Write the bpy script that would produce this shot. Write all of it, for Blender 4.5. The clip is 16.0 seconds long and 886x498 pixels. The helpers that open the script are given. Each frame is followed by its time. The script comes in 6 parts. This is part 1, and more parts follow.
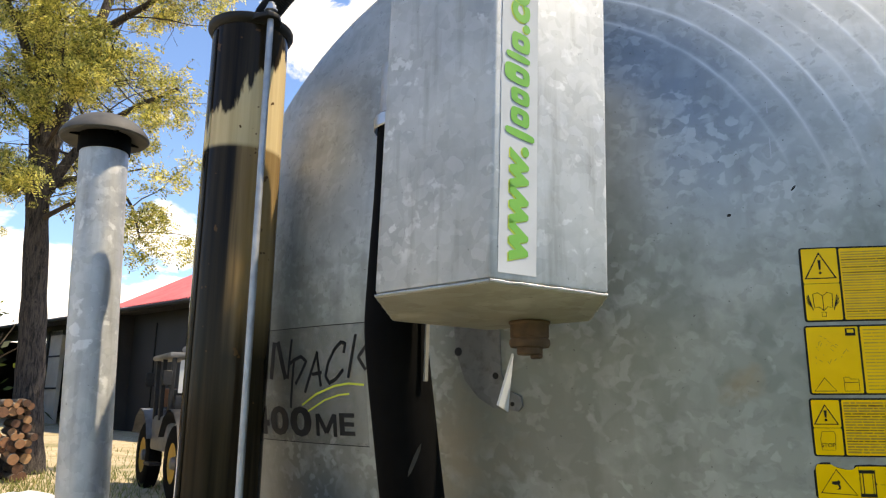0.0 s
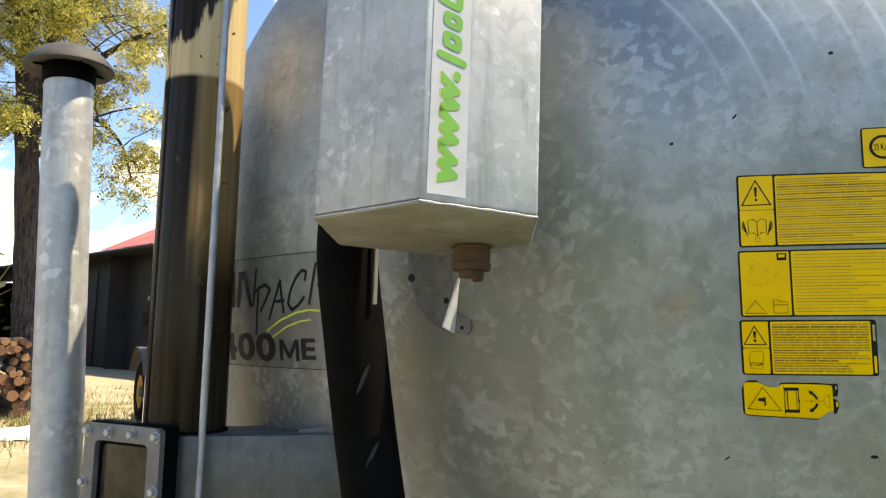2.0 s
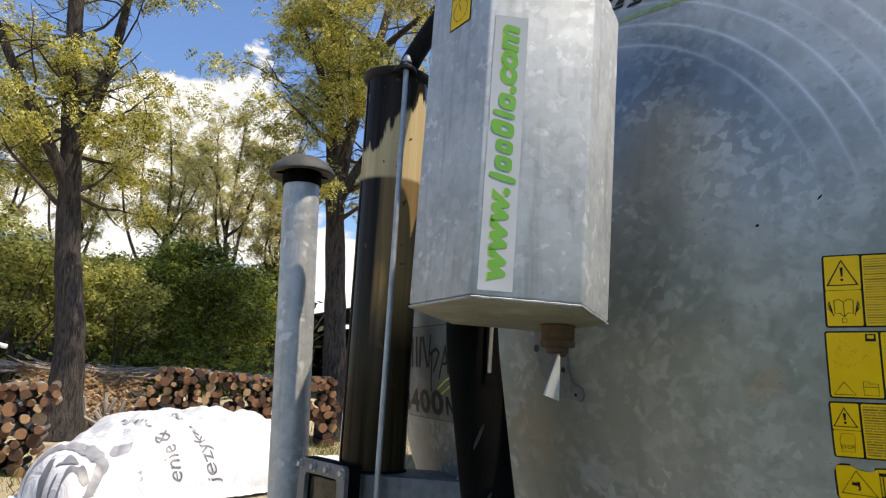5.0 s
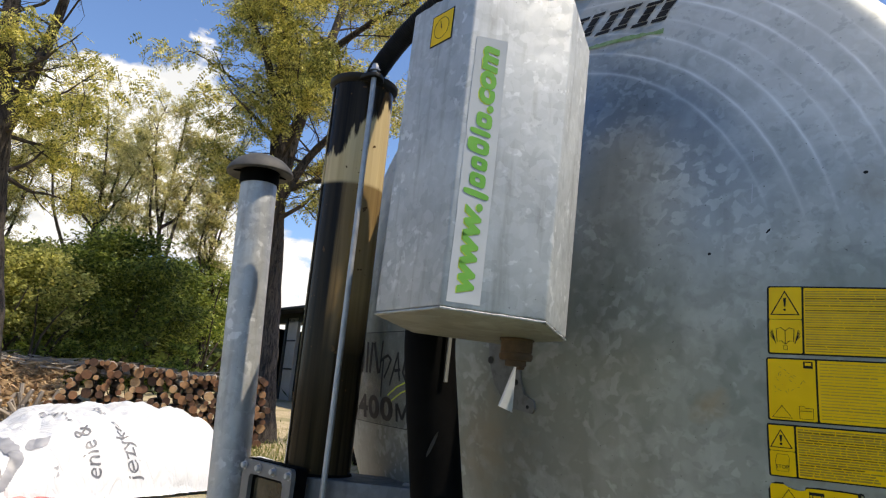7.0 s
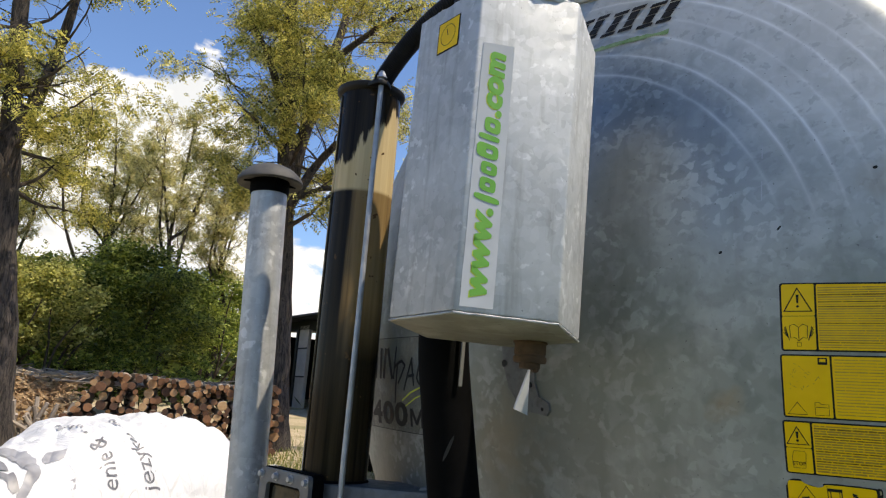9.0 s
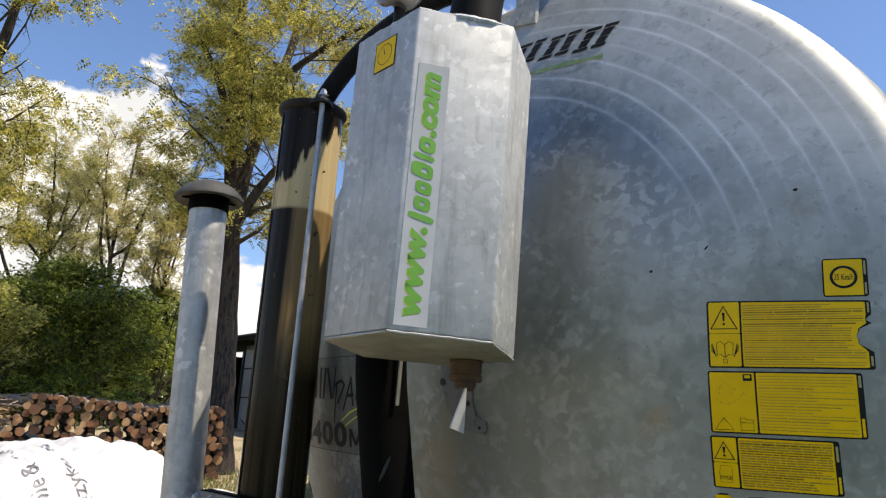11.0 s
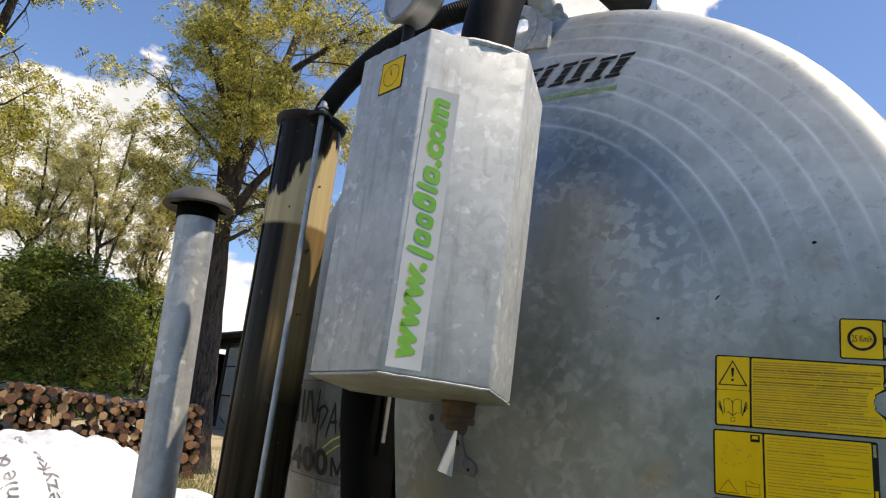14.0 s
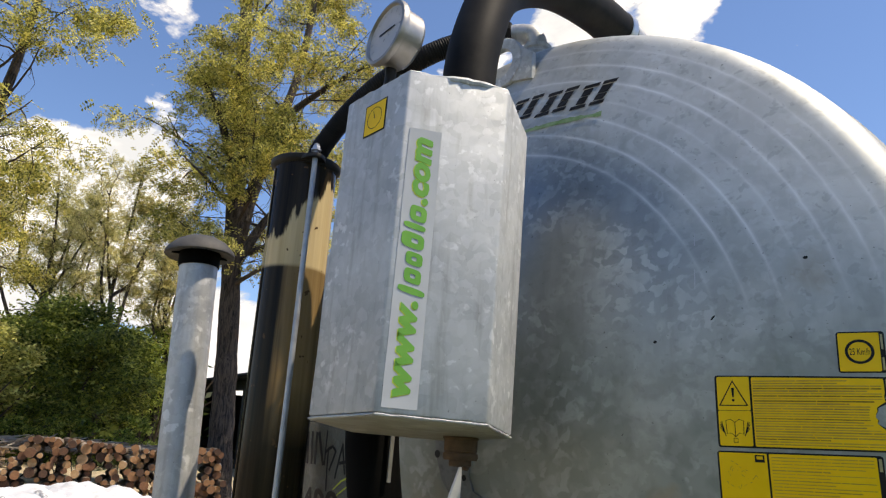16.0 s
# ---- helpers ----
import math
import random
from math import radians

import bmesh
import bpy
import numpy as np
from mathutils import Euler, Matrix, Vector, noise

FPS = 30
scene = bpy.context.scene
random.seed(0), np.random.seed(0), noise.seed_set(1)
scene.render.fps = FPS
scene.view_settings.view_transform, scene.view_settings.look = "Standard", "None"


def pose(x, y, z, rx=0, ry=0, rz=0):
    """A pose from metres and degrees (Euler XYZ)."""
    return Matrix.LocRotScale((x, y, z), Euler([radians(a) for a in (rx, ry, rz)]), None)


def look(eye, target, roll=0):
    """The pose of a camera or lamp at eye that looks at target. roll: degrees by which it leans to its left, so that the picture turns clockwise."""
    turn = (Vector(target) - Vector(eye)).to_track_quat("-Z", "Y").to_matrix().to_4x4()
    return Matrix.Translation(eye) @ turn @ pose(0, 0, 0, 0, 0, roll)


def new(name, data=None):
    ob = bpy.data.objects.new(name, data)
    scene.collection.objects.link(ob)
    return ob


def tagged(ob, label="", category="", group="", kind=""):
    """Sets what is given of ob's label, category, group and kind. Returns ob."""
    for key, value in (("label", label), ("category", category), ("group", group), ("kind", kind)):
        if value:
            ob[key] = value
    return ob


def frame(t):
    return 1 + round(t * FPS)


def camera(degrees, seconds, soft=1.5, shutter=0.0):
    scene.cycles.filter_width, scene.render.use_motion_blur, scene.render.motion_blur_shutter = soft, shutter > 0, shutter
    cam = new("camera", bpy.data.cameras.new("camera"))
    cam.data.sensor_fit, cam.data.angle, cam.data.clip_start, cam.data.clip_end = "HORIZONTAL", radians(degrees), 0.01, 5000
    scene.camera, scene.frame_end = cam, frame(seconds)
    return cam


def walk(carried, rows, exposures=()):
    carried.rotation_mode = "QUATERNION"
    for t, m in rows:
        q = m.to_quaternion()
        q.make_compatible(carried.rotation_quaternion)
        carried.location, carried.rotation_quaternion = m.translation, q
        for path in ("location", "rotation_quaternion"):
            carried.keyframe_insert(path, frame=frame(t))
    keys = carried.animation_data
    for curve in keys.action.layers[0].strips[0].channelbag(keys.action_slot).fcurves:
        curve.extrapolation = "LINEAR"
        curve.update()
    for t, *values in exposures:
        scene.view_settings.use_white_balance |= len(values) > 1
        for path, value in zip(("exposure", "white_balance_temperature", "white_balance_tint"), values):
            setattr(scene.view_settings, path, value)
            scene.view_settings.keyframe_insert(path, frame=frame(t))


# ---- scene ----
cam = camera(62.2, 16.0, soft=1.2)
PATH = [
    (0, (0.001, -0.019, 1.582), (0.002, 1.935, 2.006), 0.7),
    (0.5, (0.011, -0.016, 1.58), (0.035, 1.945, 1.973), 0.2),
    (1, (0.023, -0.015, 1.573), (0.071, 1.957, 1.905), 0.4),
    (1.5, (0.006, -0.021, 1.563), (0.105, 1.954, 1.866), -1.3),
    (2, (0.083, -0.046, 1.551), (0.096, 1.935, 1.821), 0.8),
    (2.5, (0.259, -0.101, 1.544), (0.181, 1.889, 1.729), 3.6),
    (2.6, (0.297, -0.103, 1.537), (0.196, 1.884, 1.74), 3.9),
    (3, (0.335, -0.105, 1.561), (0.155, 1.874, 1.786), 1.6),
    (3.5, (0.39, -0.057, 1.565), (0.051, 1.899, 1.803), 0.4),
    (4, (0.497, -0.091, 1.574), (-0.217, 1.767, 1.775), 5.1),
    (4.1, (0.51, -0.115, 1.565), (-0.276, 1.715, 1.75), 5.9),
    (4.5, (0.476, -0.175, 1.581), (-0.327, 1.63, 1.889), 6.4),
    (5, (0.432, -0.21, 1.595), (-0.3, 1.616, 1.961), 3.1),
    (5.2, (0.424, -0.208, 1.602), (-0.269, 1.637, 1.942), 2.4),
    (7.3, (0.376, -0.264, 1.594), (-0.187, 1.613, 1.993), 5.4),
    (7.5, (0.367, -0.267, 1.601), (-0.198, 1.611, 1.99), 4.9),
    (8, (0.369, -0.263, 1.598), (-0.236, 1.607, 1.967), 4.4),
    (8.5, (0.378, -0.267, 1.592), (-0.232, 1.598, 1.98), 4.5),
    (10.8, (0.416, -0.26, 1.606), (-0.049, 1.633, 2.054), 2.9),
    (11, (0.415, -0.261, 1.595), (-0.051, 1.628, 2.057), 3.6),
    (11.5, (0.397, -0.254, 1.597), (-0.003, 1.654, 2.047), 4.4),
    (12, (0.399, -0.234, 1.599), (0.059, 1.689, 2.032), 4.4),
    (12.5, (0.394, -0.222, 1.6), (0.093, 1.714, 2.001), 5.9),
    (13, (0.39, -0.212, 1.594), (0.054, 1.719, 1.993), 6.6),
    (13.5, (0.396, -0.192, 1.609), (0.103, 1.745, 2.01), 7.1),
    (14, (0.381, -0.208, 1.656), (-0.059, 1.681, 2.14), 6.6),
    (14.5, (0.382, -0.224, 1.657), (-0.127, 1.646, 2.151), 5.4),
    (15, (0.409, -0.22, 1.659), (-0.089, 1.643, 2.191), 4.8),
    (15.5, (0.431, -0.21, 1.658), (0.008, 1.674, 2.179), 3.4),
    (16, (0.416, -0.213, 1.67), (-0.055, 1.65, 2.226), 3.5),
]
EXPOSURE = [(0, 0.76, 8450, 11), (1.5, 0.92, 9000, 10), (2.0, 0.94, 9000, 10), (3.5, 0.93, 8500, 10), (4.0, 0.70, 7900, 11), (4.5, 0.42, 7650, 11), (5.2, 0.22, 7650, 11), (8.5, 0.19, 7650, 11), (13, 0.17, 7900, 12), (16, 0.16, 7900, 12)]
walk(cam, [(t, look(eye, target, roll)) for t, eye, target, roll in PATH], EXPOSURE)

# ---- world, sun ----
SUN_AZ, SUN_EL = 94.0, 60.5          # degrees: clockwise from +y, above the horizon


def heading(az, el):
    a, e = radians(az), radians(el)
    return Vector((math.sin(a) * math.cos(e), math.cos(a) * math.cos(e), math.sin(e)))


world = bpy.data.worlds.new("sky")
scene.world = world
world.use_nodes = True
wn = world.node_tree
sky = wn.nodes.new("ShaderNodeTexSky")
sky.sky_type, sky.sun_disc = "NISHITA", False
sky.sun_elevation, sky.sun_rotation = radians(SUN_EL), radians(SUN_AZ)
sky.air_density, sky.dust_density, sky.ozone_density = 1.0, 0.25, 3.5
tone = wn.nodes.new("ShaderNodeMix")
tone.data_type, tone.blend_type = "RGBA", "MULTIPLY"
tone.inputs[0].default_value = 1.0
tone.inputs[7].default_value = (0.85, 1.03, 1.30, 1)
wn.links.new(sky.outputs[0], tone.inputs[6])
wn.links.new(tone.outputs[2], wn.nodes["Background"].inputs[0])
wn.nodes["Background"].inputs[1].default_value = 0.145
sun_lamp = bpy.data.lights.new("sun", "SUN")
sun_lamp.energy, sun_lamp.angle, sun_lamp.color = 4.6, radians(0.53), (1.0, 0.95, 0.86)
sun = new("sun", sun_lamp)
sun.matrix_world = look(heading(SUN_AZ, SUN_EL) * 50, (0, 0, 0))

# ---- materials ----


def material(name, rough=0.6, metal=0.0, color=(0.5, 0.5, 0.5)):
    m = bpy.data.materials.new(name)
    m.use_nodes = True
    b = m.node_tree.nodes["Principled BSDF"]
    b.inputs["Roughness"].default_value, b.inputs["Metallic"].default_value = rough, metal
    b.inputs["Base Color"].default_value = (*color, 1)
    return m


def node(m, kind, **values):
    n = m.node_tree.nodes.new(kind)
    for key, value in values.items():
        n.inputs[key].default_value = value
    return n


def link(m, a, b):
    m.node_tree.links.new(a, b)


def principled(m):
    return m.node_tree.nodes["Principled BSDF"]


def coords(m, scale=(1, 1, 1)):
    t = node(m, "ShaderNodeTexCoord")
    s = node(m, "ShaderNodeMapping")
    s.inputs["Scale"].default_value = scale
    link(m, t.outputs["Object"], s.inputs["Vector"])
    return s.outputs["Vector"]


def noise_tex(m, vec, scale, detail=4.0, rough=0.55, distort=0.0):
    n = node(m, "ShaderNodeTexNoise", Scale=scale, Detail=detail, Roughness=rough, Distortion=distort)
    link(m, vec, n.inputs["Vector"])
    return n.outputs["Fac"]


def ramp(m, fac, stops):
    r = node(m, "ShaderNodeValToRGB")
    e = r.color_ramp.elements
    while len(e) < len(stops):
        e.new(0.5)
    for k, (p, c) in enumerate(stops):
        e[k].position = p
        e[k].color = (*c, 1) if len(c) == 3 else c
    link(m, fac, r.inputs["Fac"])
    return r.outputs["Color"]


def grey(v):
    return (v, v, v)


def mix(m, fac, a, b, mode="MIX"):
    x = m.node_tree.nodes.new("ShaderNodeMix")
    x.data_type, x.blend_type = "RGBA", mode
    for value, slot in ((fac, x.inputs[0]), (a, x.inputs[6]), (b, x.inputs[7])):
        if hasattr(value, "links"):
            link(m, value, slot)
        elif isinstance(value, tuple):
            slot.default_value = (*value, 1)
        else:
            slot.default_value = value
    return x.outputs[2]


def maths(m, op, a, b=0.0, c=0.0):
    x = m.node_tree.nodes.new("ShaderNodeMath")
    x.operation = op
    for value, slot in zip((a, b, c), x.inputs):
        if hasattr(value, "links"):
            link(m, value, slot)
        else:
            slot.default_value = value
    return x.outputs[0]


def bump(m, height, strength=0.3, distance=0.01):
    b = node(m, "ShaderNodeBump", Strength=strength, Distance=distance)
    link(m, height, b.inputs["Height"])
    link(m, b.outputs["Normal"], principled(m).inputs["Normal"])


def galvanised(name, base=0.42, scale=1.0, metal=0.75, rough=0.42, dirt=0.25, warm=0.0, spangle=0.3):
    """Hot-dip zinc: cloudy grain, pale spangle patches, dull stains, vertical runs."""
    m = material(name, rough, metal)
    v = coords(m)
    vw = node(m, "ShaderNodeVectorMath")
    vw.operation = "MULTIPLY_ADD"
    wc = node(m, "ShaderNodeTexNoise", Scale=16 * scale, Detail=3.0)
    link(m, v, wc.inputs["Vector"])
    link(m, wc.outputs["Color"], vw.inputs[0])
    vw.inputs[1].default_value = (0.05 / scale,) * 3
    link(m, v, vw.inputs[2])
    cells = node(m, "ShaderNodeTexVoronoi", Scale=28 * scale)
    link(m, vw.outputs[0], cells.inputs["Vector"])
    tone = node(m, "ShaderNodeSeparateColor")
    link(m, cells.outputs["Color"], tone.inputs[0])
    cloud = noise_tex(m, v, 3.2 * scale, 6, 0.6, 0.6)
    spot = noise_tex(m, vw.outputs[0], 20 * scale, 3, 0.5)
    spots = ramp(m, spot, [(0.57, grey(0)), (0.62, grey(1))])
    where = ramp(m, noise_tex(m, v, 5 * scale, 3), [(0.42, grey(0)), (0.62, grey(1))])
    pale = maths(m, "MULTIPLY", spots, where)
    lo, hi = base * 0.72, base * 1.12
    col = ramp(m, cloud, [(0.3, (lo * 0.965, lo * (1.01 - warm), lo * (1.02 - 2 * warm))), (0.7, (hi * 0.97, hi * (1.0 - warm * 0.5), hi * (0.99 - warm)))])
    col = mix(m, maths(m, "MULTIPLY", tone.outputs[0], 0.35), col, (base * 1.35, base * 1.38, base * 1.4))
    col = mix(m, maths(m, "MULTIPLY", pale, spangle), col, (base * 1.75, base * 1.78, base * 1.78))
    run = noise_tex(m, coords(m, (9, 9, 0.9)), 2.2 * scale, 4)
    stain = ramp(m, run, [(0.52, grey(0)), (0.72, grey(1))])
    col = mix(m, maths(m, "MULTIPLY", stain, dirt), col, (base * 0.42, base * 0.40, base * 0.34))
    fleck = ramp(m, noise_tex(m, v, 75 * scale, 2), [(0.73, grey(0)), (0.76, grey(1))])
    col = mix(m, maths(m, "MULTIPLY", fleck, 0.5), col, (0.05, 0.05, 0.05))
    height = maths(m, "ADD", maths(m, "MULTIPLY", cloud, 0.5), maths(m, "MULTIPLY", spot, 0.3))
    r = maths(m, "MULTIPLY_ADD", tone.outputs[1], 0.18, rough - 0.06)
    r = maths(m, "MULTIPLY_ADD", pale, 0.15, r)
    link(m, col, principled(m).inputs["Base Color"])
    link(m, r, principled(m).inputs["Roughness"])
    bump(m, height, 0.12, 0.004)
    return m


def mottled(name, a, b, scale=20, rough=0.6, metal=0.0, strength=0.15, detail=5, stretch=(1, 1, 1), distance=0.003):
    """Two tones with grain and a fine relief."""
    m = material(name, rough, metal)
    v = coords(m, stretch)
    big = noise_tex(m, v, scale * 0.25, 4)
    small = noise_tex(m, v, scale, detail)
    f = maths(m, "ADD", maths(m, "MULTIPLY", big, 0.6), maths(m, "MULTIPLY", small, 0.4))
    link(m, ramp(m, f, [(0.35, a), (0.65, b)]), principled(m).inputs["Base Color"])
    link(m, maths(m, "MULTIPLY_ADD", small, 0.2, rough - 0.1), principled(m).inputs["Roughness"])
    bump(m, small, strength, distance)
    return m


def distance_from(m, vec, at):
    d = node(m, "ShaderNodeVectorMath")
    d.operation = "DISTANCE"
    link(m, vec, d.inputs[0])
    d.inputs[1].default_value = at
    return d.outputs["Value"]


def tank_zinc():
    """Old hot-dip zinc on a spun dish: smooth middle coloured blue for reflected sky, paler dull outer rings,
    green-grey weathered lower half darkened for shade.
    """
    m = material("zinc_tank", 0.5, 0.6)
    v = coords(m)
    sep = node(m, "ShaderNodeSeparateXYZ")
    link(m, v, sep.inputs[0])
    wc = node(m, "ShaderNodeTexNoise", Scale=26.0, Detail=4.0)
    link(m, v, wc.inputs["Vector"])
    vw = node(m, "ShaderNodeVectorMath")
    vw.operation = "MULTIPLY_ADD"
    link(m, wc.outputs["Color"], vw.inputs[0])
    vw.inputs[1].default_value = (0.026,) * 3
    link(m, v, vw.inputs[2])
    warped = vw.outputs[0]
    cloud = noise_tex(m, v, 3.4, 7, 0.62, 0.7)
    warp = noise_tex(m, v, 22, 3)
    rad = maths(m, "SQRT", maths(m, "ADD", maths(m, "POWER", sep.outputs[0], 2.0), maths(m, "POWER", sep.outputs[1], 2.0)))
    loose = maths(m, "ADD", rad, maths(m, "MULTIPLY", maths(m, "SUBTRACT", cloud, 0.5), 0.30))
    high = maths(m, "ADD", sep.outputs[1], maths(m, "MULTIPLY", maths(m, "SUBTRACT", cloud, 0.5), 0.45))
    # smooth upper middle; the reflected blue sky is put into its colour
    smooth_sky_zone = maths(m, "MULTIPLY", ramp(m, loose, [(0.46, grey(1)), (0.62, grey(0))]), ramp(m, maths(m, "ADD", high, 0.5), [(0.50, grey(0)), (0.78, grey(1))]))
    smooth_sky_zone = maths(m, "MULTIPLY", smooth_sky_zone, ramp(m, maths(m, "ADD", sep.outputs[0], 0.5), [(0.15, grey(0.15)), (0.50, grey(1))]))
    # green-grey weathering of the lower half, with its shade painted in as darkening
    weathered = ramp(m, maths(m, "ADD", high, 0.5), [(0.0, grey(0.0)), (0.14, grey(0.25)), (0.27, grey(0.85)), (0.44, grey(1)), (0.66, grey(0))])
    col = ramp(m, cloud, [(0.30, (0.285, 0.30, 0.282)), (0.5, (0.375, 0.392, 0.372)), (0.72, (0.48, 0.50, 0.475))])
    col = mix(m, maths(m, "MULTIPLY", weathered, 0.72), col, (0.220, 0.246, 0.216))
    # upper outer rim paled: the brighter top is put into the colour
    outer_zone = maths(m, "MULTIPLY", ramp(m, loose, [(0.52, grey(0)), (0.70, grey(1))]), ramp(m, maths(m, "ADD", high, 0.5), [(0.55, grey(0)), (0.85, grey(1))]))
    col = mix(m, maths(m, "MULTIPLY", outer_zone, 0.45), col, (0.58, 0.585, 0.555))
    col = mix(m, maths(m, "MULTIPLY", smooth_sky_zone, 0.70), col, (0.205, 0.242, 0.265))
    # slurry splashes below the siphon box, washed into streaks; the box's shade is painted in too
    splash_shade = maths(m, "ADD", maths(m, "DIVIDE", distance_from(m, coords(m, (1.0, 0.62, 1.0)), (0.04, -0.165, 0.0)), 0.38), maths(m, "MULTIPLY", maths(m, "SUBTRACT", noise_tex(m, coords(m, (9, 2.2, 9)), 2.0, 5), 0.5), 1.1))
    col = mix(m, maths(m, "MULTIPLY", ramp(m, splash_shade, [(0.30, grey(1)), (0.98, grey(0))]), 0.56), col, (0.115, 0.117, 0.100))
    # lower left darkened: shade beside the arm and sight tube painted on
    lower_left_shade = maths(m, "ADD", maths(m, "DIVIDE", distance_from(m, v, (-0.50, -0.42, -0.10)), 0.36), maths(m, "MULTIPLY", maths(m, "SUBTRACT", noise_tex(m, coords(m, (6, 2.2, 6)), 2.0, 5), 0.5), 1.1))
    col = mix(m, maths(m, "MULTIPLY", ramp(m, lower_left_shade, [(0.35, grey(1)), (0.98, grey(0))]), 0.55), col, (0.115, 0.112, 0.088))
    # pale crystals, fine and in drifts
    drift = ramp(m, noise_tex(m, v, 5.5, 4, 0.6), [(0.40, grey(0.08)), (0.62, grey(1))])
    fine = ramp(m, noise_tex(m, warped, 46, 1.5, 0.45), [(0.53, grey(0)), (0.59, grey(1))])
    large = ramp(m, noise_tex(m, warped, 24, 1.5, 0.45), [(0.535, grey(0)), (0.605, grey(1))])
    pale = maths(m, "MAXIMUM", fine, maths(m, "MULTIPLY", large, 0.75))
    pale = maths(m, "MULTIPLY", pale, drift)
    col = mix(m, maths(m, "MULTIPLY", pale, maths(m, "MULTIPLY_ADD", weathered, -0.20, 0.50)), col, (0.58, 0.61, 0.60))
    # dull dark patches where the zinc has greyed
    dull = ramp(m, noise_tex(m, warped, 17.0, 2, 0.5), [(0.51, grey(0)), (0.60, grey(1))])
    speck = ramp(m, noise_tex(m, warped, 48, 2), [(0.60, grey(0)), (0.66, grey(1))])
    col = mix(m, maths(m, "MULTIPLY", dull, maths(m, "MULTIPLY_ADD", weathered, 0.40, 0.16)), col, (0.19, 0.21, 0.19))
    col = mix(m, maths(m, "MULTIPLY", speck, 0.30), col, (0.20, 0.21, 0.20))
    # dirt runs
    run = ramp(m, noise_tex(m, coords(m, (10, 0.8, 10)), 2.6, 5), [(0.55, grey(0)), (0.74, grey(1))])
    col = mix(m, maths(m, "MULTIPLY", run, 0.26), col, (0.17, 0.17, 0.155))
    # brown stains
    for at, size, amount in (((0.431, -0.184, -0.05), 0.040, 0.55), ((-0.06, -0.30, 0.0), 0.14, 0.30), ((0.70, -0.45, -0.15), 0.22, 0.25), ((0.685, 0.20, -0.12), 0.05, 0.3)):
        f = maths(m, "ADD", maths(m, "DIVIDE", distance_from(m, v, at), size), maths(m, "MULTIPLY", maths(m, "SUBTRACT", warp, 0.5), 1.6))
        col = mix(m, maths(m, "MULTIPLY", ramp(m, f, [(0.15, grey(1)), (0.95, grey(0))]), amount), col, (0.30, 0.22, 0.12))
    # spinning rings
    ringed = maths(m, "ADD", rad, maths(m, "MULTIPLY", maths(m, "SUBTRACT", warp, 0.5), 0.006))
    line = None
    for r0, strong in ((0.553, 0.7), (0.604, 1.0), (0.656, 1.0), (0.702, 0.45), (0.750, 1.0), (0.797, 1.0), (0.840, 0.8)):
        k = maths(m, "ABSOLUTE", maths(m, "SUBTRACT", ringed, r0))
        k = maths(m, "MULTIPLY", ramp(m, k, [(0.0, grey(1)), (0.0052, grey(0))]), strong)
        line = k if line is None else maths(m, "MAXIMUM", line, k)
    line = maths(m, "MULTIPLY", line, ramp(m, maths(m, "ADD", sep.outputs[0], 0.5), [(0.38, grey(0)), (0.58, grey(1))]))
    upper = ramp(m, sep.outputs[1], [(0.12, grey(0)), (0.32, grey(1))])
    outer = ramp(m, rad, [(0.83, grey(1)), (0.86, grey(0))])
    broken = ramp(m, noise_tex(m, v, 6, 3), [(0.34, grey(0.3)), (0.58, grey(1))])
    line = maths(m, "MULTIPLY", maths(m, "MULTIPLY", line, outer), maths(m, "MULTIPLY", upper, broken))
    col = mix(m, maths(m, "MULTIPLY", line, 0.88), col, (0.74, 0.75, 0.73))
    fleck = ramp(m, noise_tex(m, v, 110, 2), [(0.72, grey(0)), (0.75, grey(1))])
    col = mix(m, maths(m, "MULTIPLY", fleck, 0.55), col, (0.06, 0.06, 0.055))
    link(m, col, principled(m).inputs["Base Color"])
    link(m, maths(m, "MULTIPLY_ADD", smooth_sky_zone, 0.33, 0.50), principled(m).inputs["Metallic"])
    r = maths(m, "MULTIPLY_ADD", smooth_sky_zone, -0.14, maths(m, "MULTIPLY_ADD", pale, 0.06, 0.54))
    link(m, r, principled(m).inputs["Roughness"])
    height = maths(m, "ADD", maths(m, "MULTIPLY", cloud, 0.5), maths(m, "ADD", maths(m, "MULTIPLY", large, 0.12), maths(m, "MULTIPLY", line, 0.25)))
    bump(m, height, 0.12, 0.004)
    return m


ZINC_TANK = tank_zinc()
ZINC_BOX = galvanised("zinc_box", 0.46, 2.4, 0.32, 0.60, dirt=0.45, spangle=0.55)
ZINC_PIPE = galvanised("zinc_pipe", 0.44, 1.8, 0.5, 0.5, dirt=0.35, spangle=0.6)
ZINC_ARM = galvanised("zinc_arm", 0.13, 2.0, 0.6, 0.5, dirt=0.35)
DIRTY_ZINC = galvanised("slurry_stained_zinc", 0.20, 1.6, 0.3, 0.55, dirt=0.7, warm=0.12)
BRACKET_ZINC = galvanised("grimy_zinc_plate", 0.165, 2.2, 0.4, 0.5, dirt=0.6, warm=0.05)
ZINC_BASE = galvanised("zinc_underside", 0.36, 1.2, 0.3, 0.55, dirt=0.15, warm=0.11)
BLACK_RUBBER = mottled("black_rubber", (0.0012, 0.0012, 0.0012), (0.0035, 0.0035, 0.0035), 60, 0.75)
principled(BLACK_RUBBER).inputs["Specular IOR Level"].default_value = 0.06
DARK_RUBBER = mottled("weathered_rubber", (0.007, 0.007, 0.007), (0.020, 0.019, 0.018), 40, 0.6)
principled(DARK_RUBBER).inputs["Specular IOR Level"].default_value = 0.1
